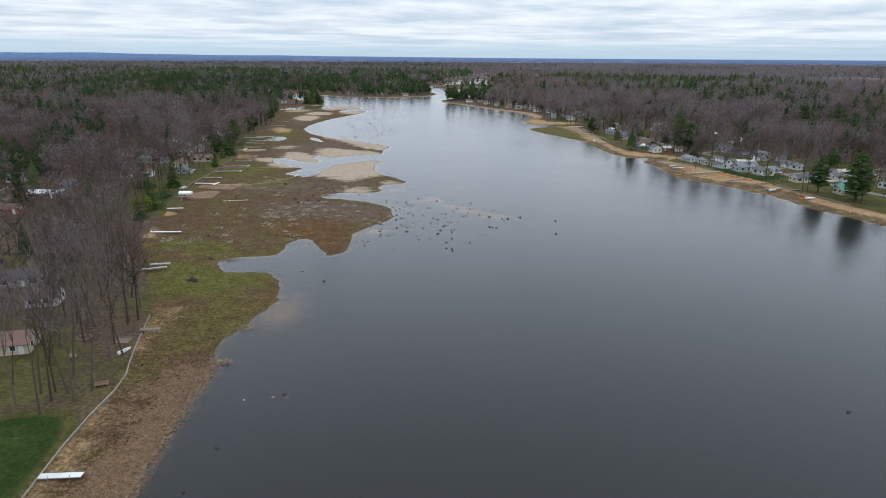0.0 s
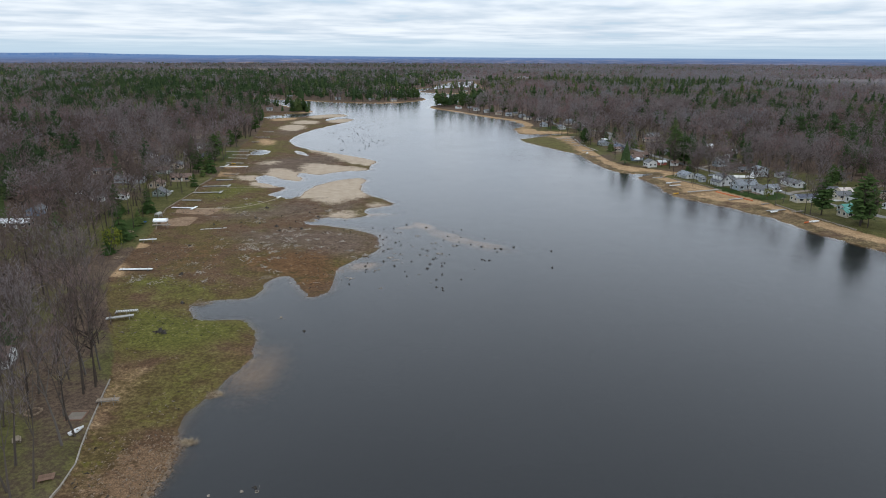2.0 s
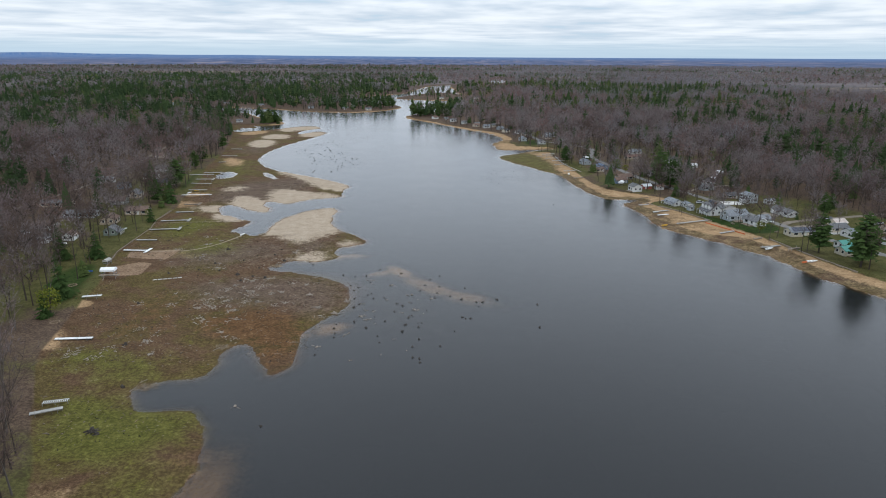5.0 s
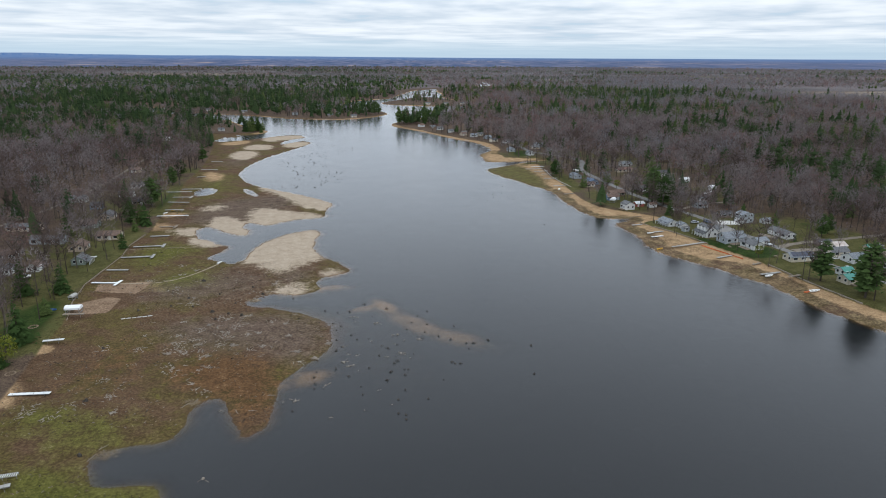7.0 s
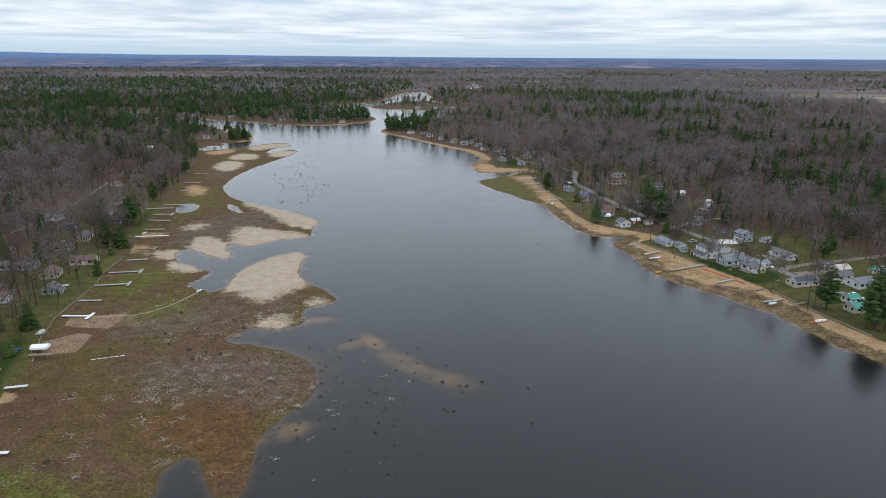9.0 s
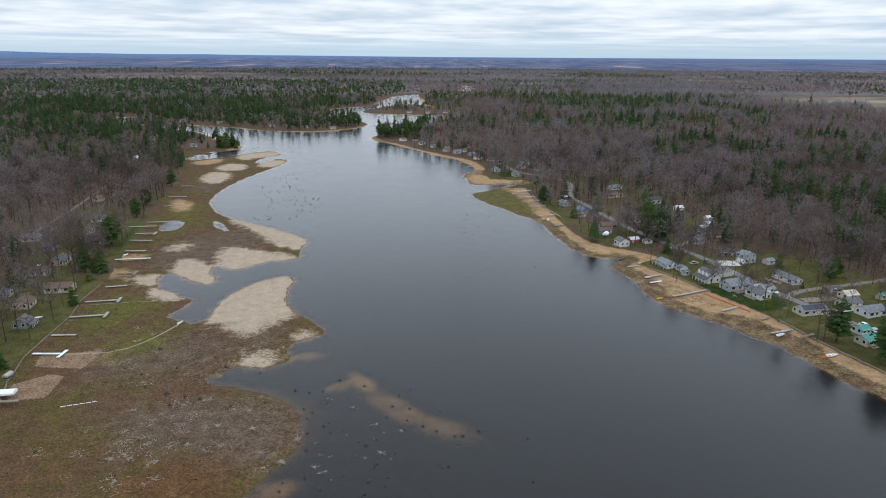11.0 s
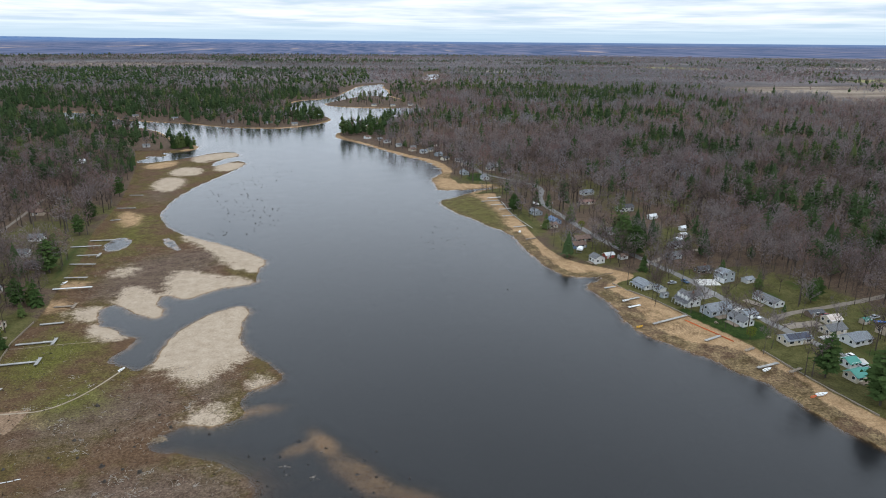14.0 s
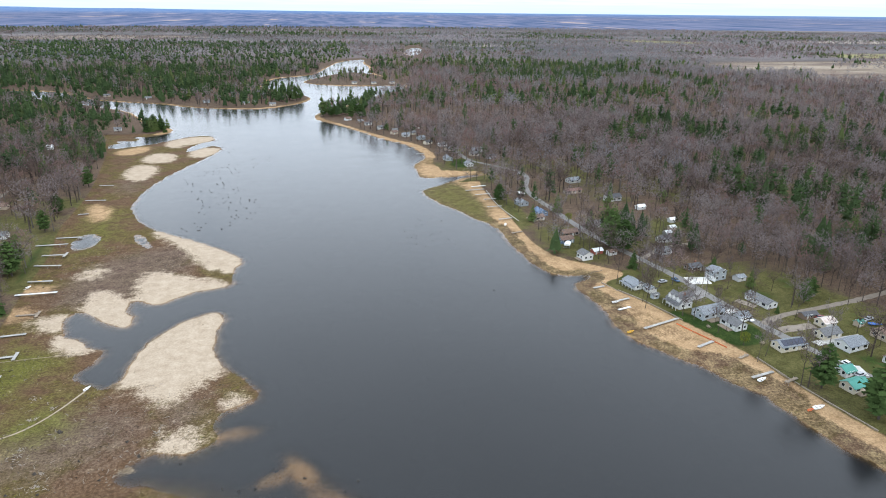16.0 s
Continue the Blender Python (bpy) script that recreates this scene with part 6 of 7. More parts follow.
def leafy_mesh(seed, tall, wide):
    """A willow or birch in its first leaf."""
    r = random.Random(seed)
    wood, crown = bmesh.new(), bmesh.new()
    tube(wood, (0, 0, -0.3), (0, 0, tall * 0.45), 0.2, 0.13, 6)
    for k in range(9):
        a = k * 2.4
        tube(wood, (0, 0, tall * (0.3 + 0.02 * k)), (0.6 * wide * math.cos(a), 0.6 * wide * math.sin(a), tall * r.uniform(0.6, 0.85)), 0.08, 0.03, 4)
    for k in range(520):
        v = Vector((r.gauss(0, 1), r.gauss(0, 1), r.gauss(0, 1))).normalized() * r.uniform(0.55, 1.0)
        c = Vector((v.x * wide, v.y * wide, tall * 0.62 + v.z * tall * 0.38))
        crown.faces.new([crown.verts.new(c + Vector((r.uniform(-1, 1), r.uniform(-1, 1), r.uniform(-1, 1))) * 0.38) for _ in range(3)])
    return mesh_of("trunk", wood, MAT["bark"]), mesh_of("crown", crown, MAT["buds"])


LEAFY = leafy_mesh(3, 7.5, 2.9)
for me in LEAFY:
    tint_all(me, 0.4)
for x, y, s in ((-110.5, 233, 1.25), (-131, 365, 0.5), (125, 532, 0.7), (150, 480, 0.8), (162, 322, 0.75), (123, 676, 1.0), (130, 690, 0.9)):
    tree(x, y, LEAFY, s, "budding_tree", "small tree in fresh yellow-green leaf")

for k in range(30):
    x, y = random.uniform(136, 214), random.uniform(262, 425)
    d, u, z = lie(np.array([[x, y]]))
    if u[0] > 2 and all((x - cx) ** 2 + (y - cy) ** 2 > (cr - 1.5) ** 2 for cx, cy, cr in CLEAR):
        tree(x, y, random.choice(YARD), random.uniform(0.45, 0.8), "bare_tree", "slender leafless tree in a cottage yard", "bare yard trees")

dead = tagged(new("dead_tree"), "bare bleached dead tree on the lawn corner", "tree")
dead.matrix_basis = pose(-62.5, 76.5, height(-62.5, 76.5)) @ Matrix.Scale(0.5, 4)
pair = branch_mesh(77, 17, 1.0, 0.7)
for me in pair:
    tint_all(me, 0.9)
    me.materials[0] = MAT["dead_wood"]
part("trunk", pair[0], None, dead), part("crown", pair[1], None, dead)


# ---- the woods: joined, since nobody could count them ----
def bare_template(seed, slivers, limbs, tall=17.0, thick=1.0, trunk=True, fine=1.0, wide=0.26):
    """Corner points of a leafless tree made of slivers, as triangles, and which of them are wood."""
    r = np.random.RandomState(seed)
    tri, wood = [], []
    if trunk:
        for k in range(3):
            a, b = k * math.tau / 3, (k + 1) * math.tau / 3
            tri.append([(0.2 * thick * math.cos(a), 0.2 * thick * math.sin(a), -0.5), (0.2 * thick * math.cos(b), 0.2 * thick * math.sin(b), -0.5), (r.uniform(-0.4, 0.4), r.uniform(-0.4, 0.4), tall * 0.62)])
            wood.append(True)
    for k in range(limbs):
        a, z = r.uniform(0, math.tau), tall * r.uniform(0.35, 0.58)
        reach, up = tall * r.uniform(0.14, 0.24), tall * r.uniform(0.12, 0.26)
        w = 0.10 * thick
        tri.append([(0, 0, z - w * 2), (0.02, 0, z + w * 2), (reach * math.cos(a), reach * math.sin(a), min(z + up, tall * 0.98))])
        wood.append(True)
    for k in range(slivers):
        v = r.normal(size=3)
        v /= np.linalg.norm(v)
        v *= r.uniform(0.45, 1.0) ** 0.6
        c = np.array([v[0] * tall * wide, v[1] * tall * wide, tall * 0.66 + v[2] * tall * 0.24])
        out = c - np.array([0, 0, tall * 0.42])
        out /= np.linalg.norm(out)
        d = out * (0.6 if k % 3 == 0 else 0.15) + r.normal(size=3) * 0.55
        d /= np.linalg.norm(d)
        s = np.cross(d, out + r.normal(size=3) * 0.22)
        s /= np.linalg.norm(s)
        ln, w = tall * fine * r.uniform(0.07, 0.14), thick * r.uniform(0.07, 0.15)
        tri.append([c - s * w, c + s * w, c + d * ln])
        wood.append(False)
    return np.array(tri, np.float32), np.array(wood)


def cone_template(seed, clumps, tall=14.0, wide=3.2, pine=False, size=0.9, tiers=3, sides=6, core=0.68):
    """A conifer as a tapering mass of small tilted boughs, shaggy at the rim."""
    r = np.random.RandomState(seed)
    tri = []
    lean = r.uniform(-0.25, 0.25, 2)
    def ring(z, rad, mx, my):
        return [(mx + rad * r.uniform(0.72, 1.18) * math.cos(k * math.tau / sides + mx), my + rad * r.uniform(0.72, 1.18) * math.sin(k * math.tau / sides + mx), z + rad * r.uniform(-0.35, 0.35)) for k in range(sides)]

    if pine:
        for k in range(tiers):
            t = (k + 0.5) / tiers
            mx, my = r.uniform(-0.32, 0.32, 2) * wide * (1.1 - t) * (tiers > 1)
            rad = wide * core * r.uniform(0.85, 1.15) * (1.10 - 0.45 * t)
            z = tall * (0.40 + 0.45 * t)
            rim = ring(z, rad, mx, my)
            for i in range(sides):
                for cap in ((mx, my, z + rad * r.uniform(1.05, 1.4)), (mx * 0.6, my * 0.6, z - rad * 0.9)):
                    tri.append([rim[i], rim[(i + 1) % sides], cap])
    else:
        low, mid = ring(tall * 0.14, wide * 0.9, 0.0, 0.0), ring(tall * 0.52, wide * 0.62, *(0.5 * lean))
        top = (lean[0], lean[1], tall * 0.97)
        for i in range(sides):
            j = (i + 1) % sides
            tri += [[low[i], low[j], mid[j]], [low[i], mid[j], mid[i]], [mid[i], mid[j], top]]
    for k in range(clumps):
        t = r.uniform(0, 1) ** (1.25 if not pine else 0.9)
        low = 0.08 if not pine else 0.28
        z = tall * (low + (1 - low) * t)
        full = (1 - t) ** 0.8 + 0.05 if not pine else max(0.12, math.sin(math.pi * (0.25 + 0.72 * t))) * (0.75 + 0.25 * math.sin(5 * t + seed))
        a, far = r.uniform(0, math.tau), wide * full * r.uniform(0.35, 1.0) ** 0.5
        c, s = math.cos(a), math.sin(a)
        p = np.array([far * c + lean[0] * t, far * s + lean[1] * t, z])
        ln, w = size * r.uniform(0.8, 1.7) * (0.5 + 0.6 * full), size * r.uniform(0.6, 1.1) * (0.5 + 0.6 * full)
        out = np.array([c, s, r.uniform(-0.55, 0.1) if not pine else r.uniform(0.0, 0.9)])
        side = np.array([-s, c, r.uniform(-0.5, 0.5)])
        tri.append([p - out * ln * 0.7 + np.array([0, 0, 0.4 * ln]), p - side * w, p + out * ln])
        if k % 2:
            tri.append([p - out * ln * 0.7 + np.array([0, 0, 0.4 * ln]), p + out * ln, p + side * w])
    tri.append([(-0.5 * size, 0, tall * 0.85), (0.5 * size, 0, tall * 0.85), (lean[0], lean[1], tall * 1.05)])
    return np.array(tri, np.float32), np.zeros(len(tri), bool)


def wood_of(name, sets, mats, label):
    """One object of many trees: sets of (templates, places, sizes, tints)."""
    co, tints, slot = [], [], []
    r = np.random.RandomState(len(name))
    for templates, places, sizes, tone in sets:
        if not len(places):
            continue
        which = r.randint(0, len(templates), len(places))
        for k, (tri, isw) in enumerate(templates):
            p, s, t = places[which == k], sizes[which == k], tone[which == k]
            a = r.uniform(0, math.tau, len(p)).astype(np.float32)
            ca, sa = np.cos(a), np.sin(a)
            v = tri.reshape(-1, 3)
            x = (ca[:, None] * v[:, 0] - sa[:, None] * v[:, 1]) * s[:, None] + p[:, 0:1]
            y = (sa[:, None] * v[:, 0] + ca[:, None] * v[:, 1]) * s[:, None] + p[:, 1:2]
            z = v[None, :, 2] * s[:, None] * r.uniform(0.85, 1.15, (len(p), 1)) + p[:, 2:3]
            co.append(np.stack([x, y, z], 2).reshape(-1, 3))
            tints.append(np.repeat(t, len(v)))
            slot.append(np.tile(isw, len(p)))
    co, tints, slot = np.concatenate(co).astype(np.float32), np.concatenate(tints), np.concatenate(slot)
    me = bpy.data.meshes.new(name)
    me.vertices.add(len(co))
    me.vertices.foreach_set("co", co.ravel())
    me.loops.add(len(co))
    me.loops.foreach_set("vertex_index", np.arange(len(co), dtype=np.int32))
    me.polygons.add(len(co) // 3)
    me.polygons.foreach_set("loop_start", np.arange(0, len(co), 3, dtype=np.int32))
    for m in mats:
        me.materials.append(MAT[m])
    me.polygons.foreach_set("material_index", slot.astype(np.int32))
    number_layer(me, "tint", tints)
    me.update(calc_edges=True)
    return tagged(new(name, me), label, "forest", kind="stuff")


def scatter(lo, hi, gap, seed):
    """Jittered places in a ring round the lake's near end, inside the wedge of land ahead."""
    r = np.random.RandomState(seed)
    n = int(2 * hi / gap)
    gx, gy = np.meshgrid(np.arange(n) * gap - hi, np.arange(int((hi + 60) / gap)) * gap - 60)
    p = np.stack([gx.ravel(), gy.ravel()], 1) + r.uniform(-0.55, 0.55, (gx.size, 2)) * gap
    far = np.hypot(p[:, 0], p[:, 1] - 60)
    ok = (far >= lo) & (far < hi) & (p[:, 0] > -0.80 * (p[:, 1] + 30) - 55) & (p[:, 0] < 1.04 * (p[:, 1] + 30) + 60)
    return p[ok]


CLUMPS = [(376, 743), (386, 706), (365, 693), (513, 795), (472, 788), (420, 660), (416, 632), (459, 655), (548, 747), (346, 584), (328, 586), (314, 494), (295, 472), (333, 481), (452, 575), (526, 666),
          (243, 391), (315, 442), (274, 669), (354, 771), (323, 714), (319, 751), (559, 777), (293, 507), (258, 547), (275, 401), (-366, 575), (-333, 562), (-301, 535), (-306, 506), (-235, 418), (-215, 393), (-208, 364),
          (-303, 484), (-371, 691), (-229, 676), (-213, 334), (610, 640), (640, 720), (580, 600)]


def wooded(p, r):
    """Which places carry a tree, the chance of a conifer there, and of pale, haze-tinted twigs."""
    x, y = p[:, 0], p[:, 1]
    d, u, z = lie(p)
    ok = (d > 4) & (u > 1.5)
    east_edge = np.interp(y, [150, 240, 300, 345, 385, 400, 430, 465, 500, 560, 600], [290, 262, 250, 238, 216, 205, 198, 216, 216, 205, 185])
    sparse = ((x > 0) & (y < 640) & (x < east_edge)) | ((x < 0) & (u < 40) & (y < 560))
    thin = np.where(sparse, np.where(x > 0, np.where(y < 400, 0.10, 0.8), np.where(y < 420, np.where(u > 12, 0.72, 0.16), 0.7)), 1.0)
    thin = np.where((y > 1265) & (y < 1545) & (x > -40) & (x < 180), 0.4, thin)
    thin = np.where((x < 0) & ~sparse & (x > -215) & (y < 520), np.where(y < 275, 0.24, 0.6), thin)
    thin = np.where((x < 0) & (y < 100) & (x > -100), 0.0, thin)
    thin = np.where((x < 0) & (x > -98) & (y < 205), 0.12, thin)
    thin = np.where((x < -170) & (y > 900) & (y < 1140) & (d < 25) & (x + 0.9 * y < 760), 0.5, thin)
    ok &= r.rand(len(p)) < thin
    cx = np.array(CLEAR)
    close = np.hypot(x, y) < 1400
    q = p[close]
    hit = np.zeros(len(q), bool)
    for c in cx:
        hit |= (q[:, 0] - c[0]) ** 2 + (q[:, 1] - c[1]) ** 2 < c[2] ** 2
    ok[np.flatnonzero(close)[hit]] = False
    bare_fields = ((x > 860) & (y > 1000) & (y < 1720) & (y > 1250 - 0.25 * (x - 860)) & (lumps(x, y, 260.0, 2, 4.0) < 0.56)) | ((x > 1330) & (x < 1610) & (y > 2750) & (y < 3080)) | ((x > 1500) & (y > 1750) & (y < 2050)) \
        | ((x > -1300) & (x < -500) & (y > 3080) & (y < 3480))
    ok &= ~(bare_fields & (r.rand(len(p)) < 0.985))
    blot, fleck = lumps(x, y, 190.0, 2, 1.3), lumps(x, y, 46.0, 2, 2.1)
    con = 0.03 + 0.8 * step(blot, 0.60, 0.72) * step(fleck, 0.35, 0.6)
    west_dark = step(y - 0.25 * (x + 200), 600, 800) * np.where(x < -60, 1, 0)
    con = np.where(x < 0, np.maximum(con * 0.8, 0.30 * west_dark + 0.58 * west_dark * step(fleck, 0.34, 0.54)), con)
    north = (y > 1000) & (x < 90) & (y < 2700)
    con = np.where(north, 0.42 + 0.54 * step(fleck + 0.5 * (blot - 0.5), 0.36, 0.56), con)
    con = np.where((y > 1265) & (y < 1545) & (x > -40) & (x < 180), 0.45, con)
    con = np.where((x > 60) & (y > 850) & (y < 2000) & (x < 800), np.maximum(con, 0.22 * step(blot + 0.25 * (fleck - 0.5), 0.44, 0.58)), con)
    for line in (((325, 1807), (453, 1702), (687, 1489), (618, 1323), (464, 1201), (380, 1288), (295, 1245), (284, 1545)), ((202, 1125), (305, 1078), (453, 1028), (411, 940), (296, 926), (194, 964)), ((647, 1382), (670, 1212), (652, 1081), (598, 1013), (604, 1170)), ((330, 1920), (639, 1905), (900, 3000), (300, 3000))):
        stand = np.zeros(len(p))
        box = (x > 150) & (x < 950) & (y > 900) & (y < 3050)
        stand[box] = step(inside_by(np.array(line, float), p[box]) + 60 * (fleck[box] - 0.5), -10, 25)
        con = np.maximum(con, stand * (0.8 if line[0][1] < 1850 else 0.4) * (0.35 + 0.65 * step(fleck, 0.3, 0.5)))
    con = np.where((x > 180) & (y > 520) & (y < 860), np.maximum(con, 0.3 * step(blot + 0.35 * (fleck - 0.5), 0.52, 0.66)), con)
    con = np.where((x > 0) & (y < 520) & ~sparse, 0.02 + 0.25 * step(blot + 0.5 * (fleck - 0.5), 0.60, 0.72) * step(x, 260, 420), con)
    con = np.where((x > 0) & (y > 1700) & (con < 0.1), 0.01, con)
    con = np.where(y > 2700, 0.01 + 0.8 * step(lumps(x * 0.6, y * 1.6, 420.0, 3, 5.5), 0.53, 0.62), con)
    for k, (ax, ay) in enumerate(CLUMPS):
        reach = 12 + 4 * (k % 4) if ax > 0 else 14 + 4 * (k % 3)
        con = np.maximum(con, 0.8 * step(reach * 1.25 - np.hypot(x - ax, (y - ay) * 0.8), 0, reach * 0.6))
    con = np.where(sparse & (x > 0) & (y < 400), 0.0, np.where(sparse & (x < 0) & (y < 430), 0.04, con))
    point = ((x > -20) & (x < 60) & (y > 880) & (y < 1080)) | ((x > -190) & (x < -140) & (y > 825) & (y < 900)) | ((d < 35) & (x > -120) & (x < 0) & (y > 1000) & (y < 1200))
    con = np.where(point, 0.75, con)
    # pale stands, with more pale trees farther off in place of haze
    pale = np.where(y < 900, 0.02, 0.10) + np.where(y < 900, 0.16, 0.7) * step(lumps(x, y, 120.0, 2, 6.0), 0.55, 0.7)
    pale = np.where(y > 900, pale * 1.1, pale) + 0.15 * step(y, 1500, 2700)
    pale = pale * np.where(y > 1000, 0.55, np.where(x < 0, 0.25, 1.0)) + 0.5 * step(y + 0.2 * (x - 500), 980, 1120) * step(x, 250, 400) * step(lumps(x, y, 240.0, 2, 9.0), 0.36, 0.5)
    return ok, np.clip(con, 0, 1), np.clip(pale, 0, 0.95), z


R = np.random.RandomState(23)
LOD = [([bare_template(s, 225, 8, 20, 1.25, fine=0.60) for s in range(5)], [cone_template(s, 40, 13, 3.0, False, 0.75, 4, 7) for s in range(2)] + [cone_template(9 + s, 170, 16, 3.7, True, 0.62, 4, 5, 0.40) for s in range(4)]),
       ([bare_template(10 + s, 104, 3, 20, 2.25, fine=0.74) for s in range(4)], [cone_template(20 + s, 18, 14, 3.4, False, 0.95, 3, 6) for s in range(1)] + [cone_template(27 + s, 90, 16, 3.9, True, 0.78, 4, 4, 0.42) for s in range(4)]),
       ([bare_template(20 + s, 34, 0, 19, 4.0) for s in range(4)], [cone_template(30 + s, 7, 14, 3.8, False, 1.4, 2, 5) for s in range(1)] + [cone_template(37 + s, 14, 15, 4.2, True, 1.25, 3, 4, 0.58) for s in range(3)]),
       ([bare_template(40 + s, 14, 0, 16, 8.0, False) for s in range(4)], [cone_template(50 + s, 2, 13, 5.2, True, 1.6, 1, 5) for s in range(4)]),
       ([bare_template(60 + s, 9, 0, 16, 12.0, False, wide=0.36) for s in range(4)], [cone_template(70 + s, 1, 13, 5.6, True, 1.6, 1, 4) for s in range(3)])]
hard, silver, dark = [], [], []
for (lo, hi, gap, lod) in ((0, 470, 6.5, 0), (470, 850, 7.8, 1), (850, 1650, 10.4, 2), (1650, 2700, 15.0, 3), (2700, 4880, 22.0, 4)):
    p = scatter(lo, hi, gap, int(lo) + 1)
    ok, con, pale, z = wooded(p, R)
    p, con, pale, z = p[ok], con[ok], pale[ok], z[ok]
    at = np.column_stack([p, z]).astype(np.float32)
    is_con = R.rand(len(p)) < con
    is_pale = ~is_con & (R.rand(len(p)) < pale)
    grow = (1.0, 1.0, 1.0, 1.35, 1.5)[lod]
    size = (R.uniform(0.62, 1.22, len(p)) * grow * (0.8 + 0.35 * lumps(p[:, 0], p[:, 1], 70.0, 2, 3.0))).astype(np.float32)
    # the tone lightens northward: haze put into the twig colour
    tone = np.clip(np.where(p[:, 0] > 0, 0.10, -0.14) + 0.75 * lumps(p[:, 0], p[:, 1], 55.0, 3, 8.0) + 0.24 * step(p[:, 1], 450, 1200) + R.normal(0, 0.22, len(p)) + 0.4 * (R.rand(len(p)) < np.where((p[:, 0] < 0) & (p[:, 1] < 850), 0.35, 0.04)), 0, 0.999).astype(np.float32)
    rest = ~is_con & ~is_pale
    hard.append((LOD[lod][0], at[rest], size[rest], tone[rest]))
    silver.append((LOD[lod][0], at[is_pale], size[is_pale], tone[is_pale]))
    dark.append((LOD[lod][1], at[is_con], size[is_con] * (R.uniform(0.75, 1.35, is_con.sum()) * np.where(p[is_con, 0] > 0, 1.1, 1.0) if lod < 3 else R.uniform(0.65, 1.05, is_con.sum())).astype(np.float32), tone[is_con]))
wood_of("hardwood_forest", hard, ["twigs", "bark"], "leafless brown and reddish hardwood forest in early spring, haze-pale afar")
wood_of("aspen_forest", silver, ["pale_haze_twigs", "bark"], "leafless pale grey aspens among the hardwoods, distance haze tinted into them")
wood_of("conifer_forest", dark, ["needles"], "dark green pines and spruces in the forest")

# ---- loose stones on the gravel shore ----
r = np.random.RandomState(4)
p = np.column_stack([r.uniform(-58, -42, 5200), r.uniform(66, 122, 5200)])
d, u, z = lie(p)
edge = np.exp(-np.abs(d - 1.0) / 2.5)
ok = (d > -0.9) & (u < -1.5) & (r.rand(len(p)) < 0.2 + 0.8 * edge)
p, z, d = p[ok], z[ok], d[ok]
octa = np.array([(1, 0, 0), (0, 1, 0), (-1, 0, 0), (0, -1, 0), (0, 0, 0.8), (0, 0, -0.6)])
size = r.uniform(0.08, 0.24, len(p)) * (1 + 0.6 * (d < 1.5))
co = (octa[None] * r.uniform(0.6, 1.3, (len(p), 6, 1)) * size[:, None, None] + np.column_stack([p, z + 0.03])[:, None]).reshape(-1, 3)
faces = np.array([(0, 1, 4), (1, 2, 4), (2, 3, 4), (3, 0, 4), (1, 0, 5), (2, 1, 5), (3, 2, 5), (0, 3, 5)])
faces = (faces[None] + 6 * np.arange(len(p))[:, None, None]).reshape(-1, 3)
me = bpy.data.meshes.new("shore_stones")
me.from_pydata(co.tolist(), [], faces.tolist())
me.materials.append(MAT["stone"])
tagged(new("shore_stones", me), "loose brown stones along the gravel shore", "stones", kind="stuff")

# ---- bleached driftwood washed into drifts ----
r = np.random.RandomState(31)
middle = np.column_stack([r.normal(-52, 16, 46), r.normal(250, 14, 46)])
middle = np.vstack([middle, np.column_stack([r.uniform(-100, -45, 14), r.uniform(280, 330, 14)]), np.column_stack([r.uniform(-100, -70, 12), r.uniform(205, 245, 12)])])
count = r.randint(5, 22, len(middle))
p = np.repeat(middle, count, 0) + r.normal(0, 1.0, (count.sum(), 2)) * np.repeat(r.uniform(0.5, 1.6, (len(middle), 1)), count, 0)
d, u, z = lie(p)
ok = (d > 0.3) & (u < -1.0)
p, z = p[ok], z[ok]
a, ln, w = r.uniform(0, math.tau, len(p)), r.gamma(3.0, 0.25, len(p)) + 0.2, r.uniform(0.045, 0.11, len(p))
along, across = np.column_stack([np.cos(a), np.sin(a)]), np.column_stack([-np.sin(a), np.cos(a)])
rise = r.uniform(0.05, 0.45, len(p))
v = np.empty((len(p), 4, 3))
v[:, 0, :2], v[:, 1, :2] = p - across * w[:, None], p + across * w[:, None]
v[:, 2, :2], v[:, 3, :2] = p + along * ln[:, None], p + along * (0.15 * ln)[:, None]
v[:, 0, 2] = v[:, 1, 2] = z - 0.02
v[:, 2, 2], v[:, 3, 2] = z + rise, z + 0.10 + 1.6 * w
f = np.array([(0, 1, 3), (1, 2, 3), (2, 0, 3), (0, 2, 1)])
f = (f[None] + 4 * np.arange(len(p))[:, None, None]).reshape(-1, 3)
me = bpy.data.meshes.new("driftwood_litter")
me.from_pydata(v.reshape(-1, 3).tolist(), [], f.tolist())
me.materials.append(MAT["bleached"])
tagged(new("driftwood_litter", me), "drifts of bleached sticks and roots on the dry lake bed", "driftwood", kind="stuff")

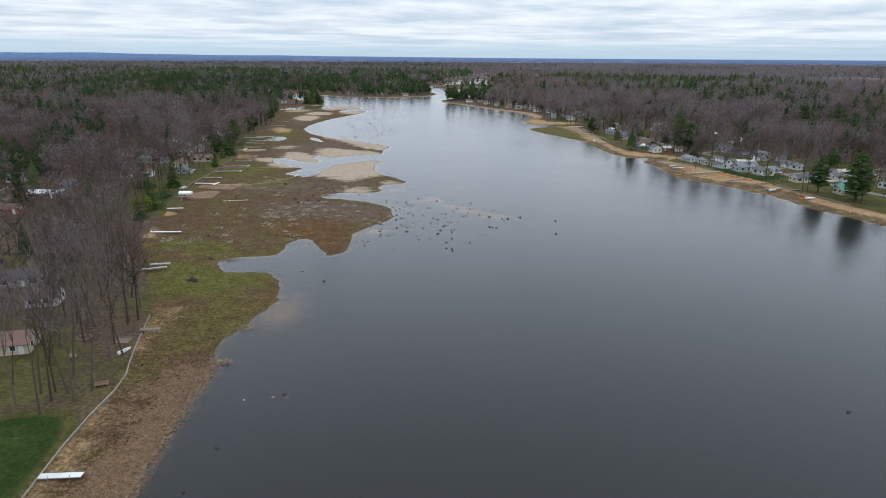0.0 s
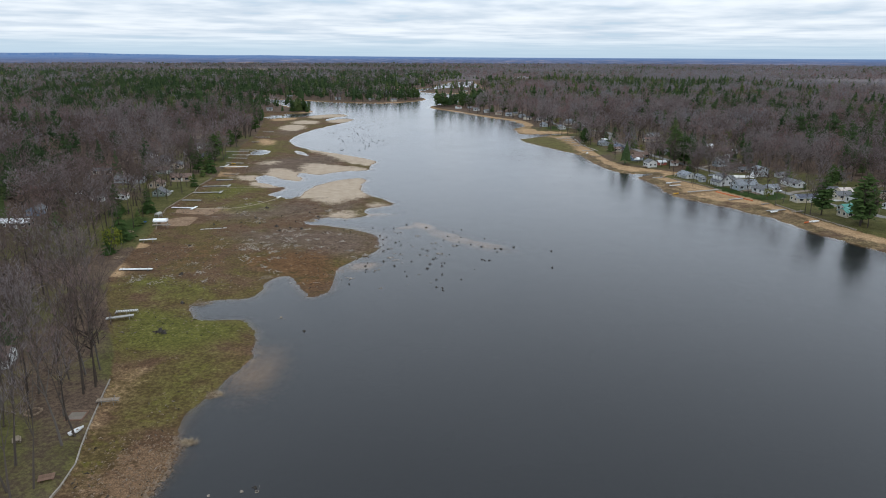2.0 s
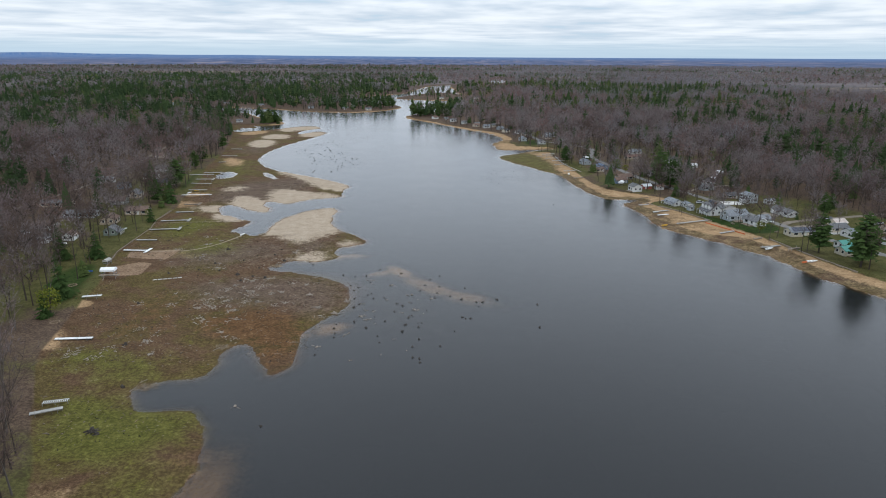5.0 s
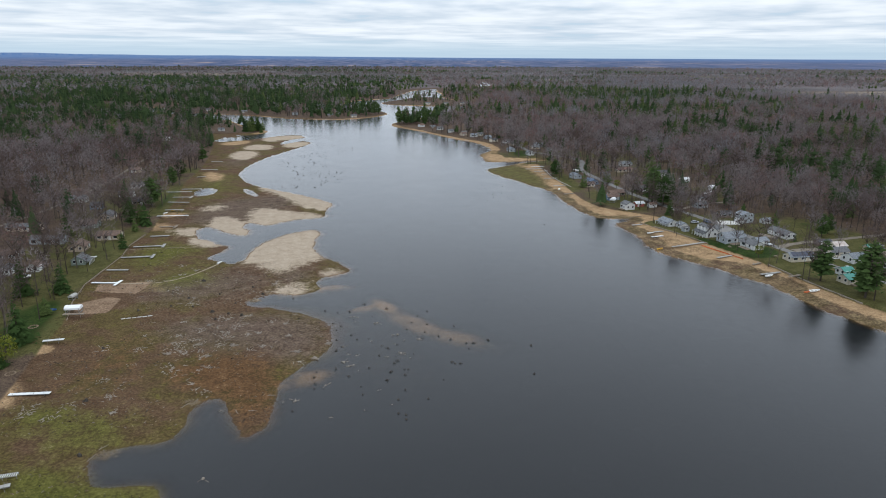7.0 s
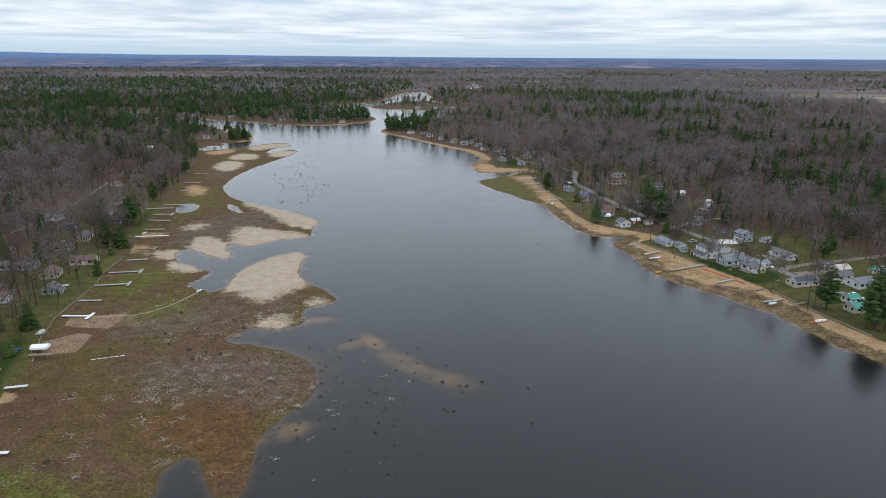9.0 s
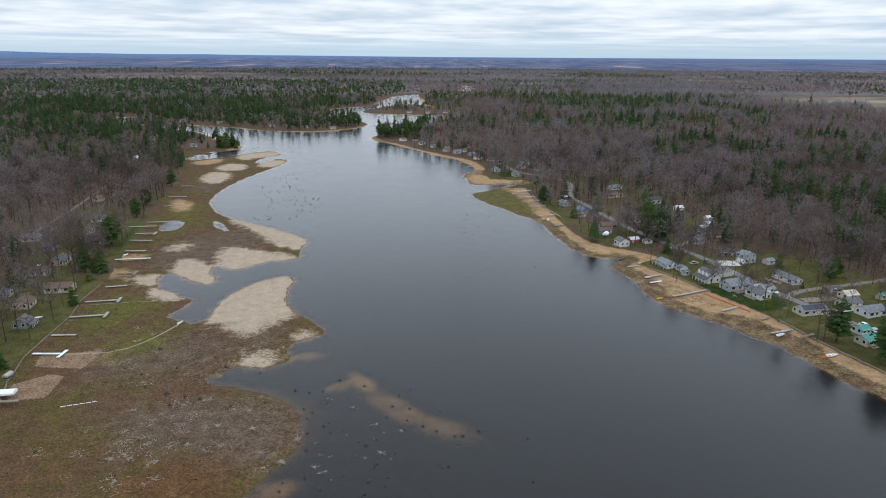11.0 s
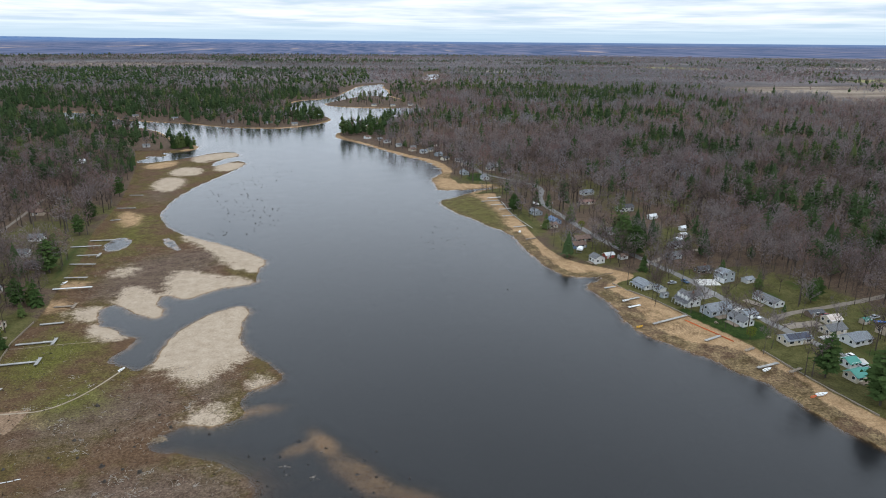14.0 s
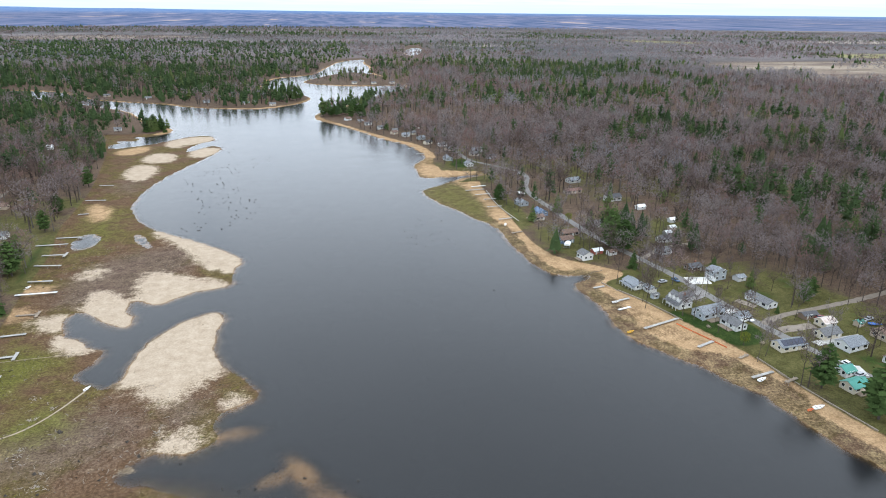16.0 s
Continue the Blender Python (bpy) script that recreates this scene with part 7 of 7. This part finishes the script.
# ---- litter on the dry bed: sticks, clods and tufts too small to pick apart ----
r = np.random.RandomState(8)
p = np.column_stack([r.uniform(-125, -18, 30000), r.uniform(90, 480, 30000)])
d, u, z = lie(p)
thick = lumps(p[:, 0], p[:, 1], 16.0, 2, 5.0)
sandy = np.zeros(len(p), bool)
for o in ((-51, 352, 15, 36, -18), (-64, 418, 14, 22, 60), (-64, 462, 12, 44, 32), (-88, 396, 13, 22, 25)):
    sandy |= oval(p, *o) > 0
ok = (d > 0.4) & (u < -1.0) & (r.rand(len(p)) < step(thick, 0.36, 0.62)) & ~(sandy & (r.rand(len(p)) < 0.94))
p, z = p[ok], z[ok]
n_bits = len(p)
a, ln, w = r.uniform(0, math.tau, n_bits), r.gamma(2.0, 0.22, n_bits) + 0.12, r.uniform(0.03, 0.09, n_bits)
rise = np.where(r.rand(n_bits) < 0.35, r.uniform(0.15, 0.4, n_bits), r.uniform(0.02, 0.08, n_bits))
along, across = np.column_stack([np.cos(a), np.sin(a)]), np.column_stack([-np.sin(a), np.cos(a)])
v = np.empty((n_bits, 4, 3))
v[:, 0, :2], v[:, 1, :2] = p - across * w[:, None], p + across * w[:, None]
v[:, 2, :2], v[:, 3, :2] = p + along * ln[:, None], p + along * (0.3 * ln)[:, None]
v[:, 0, 2] = v[:, 1, 2] = z - 0.01
v[:, 2, 2], v[:, 3, 2] = z + rise * 0.6, z + rise
for name, pick, mat, label in (("stick_litter", 0, "dead_wood", "pale sticks and root scraps strewn over the dry lake bed"), ("clod_litter", 1, "stump", "dark clods and rotten bark strewn over the lake bed"), ("reed_litter", 2, "reeds", "short dead reed tufts on the lake bed")):
    mine = r.randint(0, 3, n_bits) == pick
    f = np.array([(0, 1, 3), (1, 2, 3), (2, 0, 3), (0, 2, 1)])
    f = (f[None] + 4 * np.arange(mine.sum())[:, None, None]).reshape(-1, 3)
    me = bpy.data.meshes.new(name)
    me.from_pydata(v[mine].reshape(-1, 3).tolist(), [], f.tolist())
    me.materials.append(MAT[mat])
    tagged(new(name, me), label, "litter", kind="stuff")
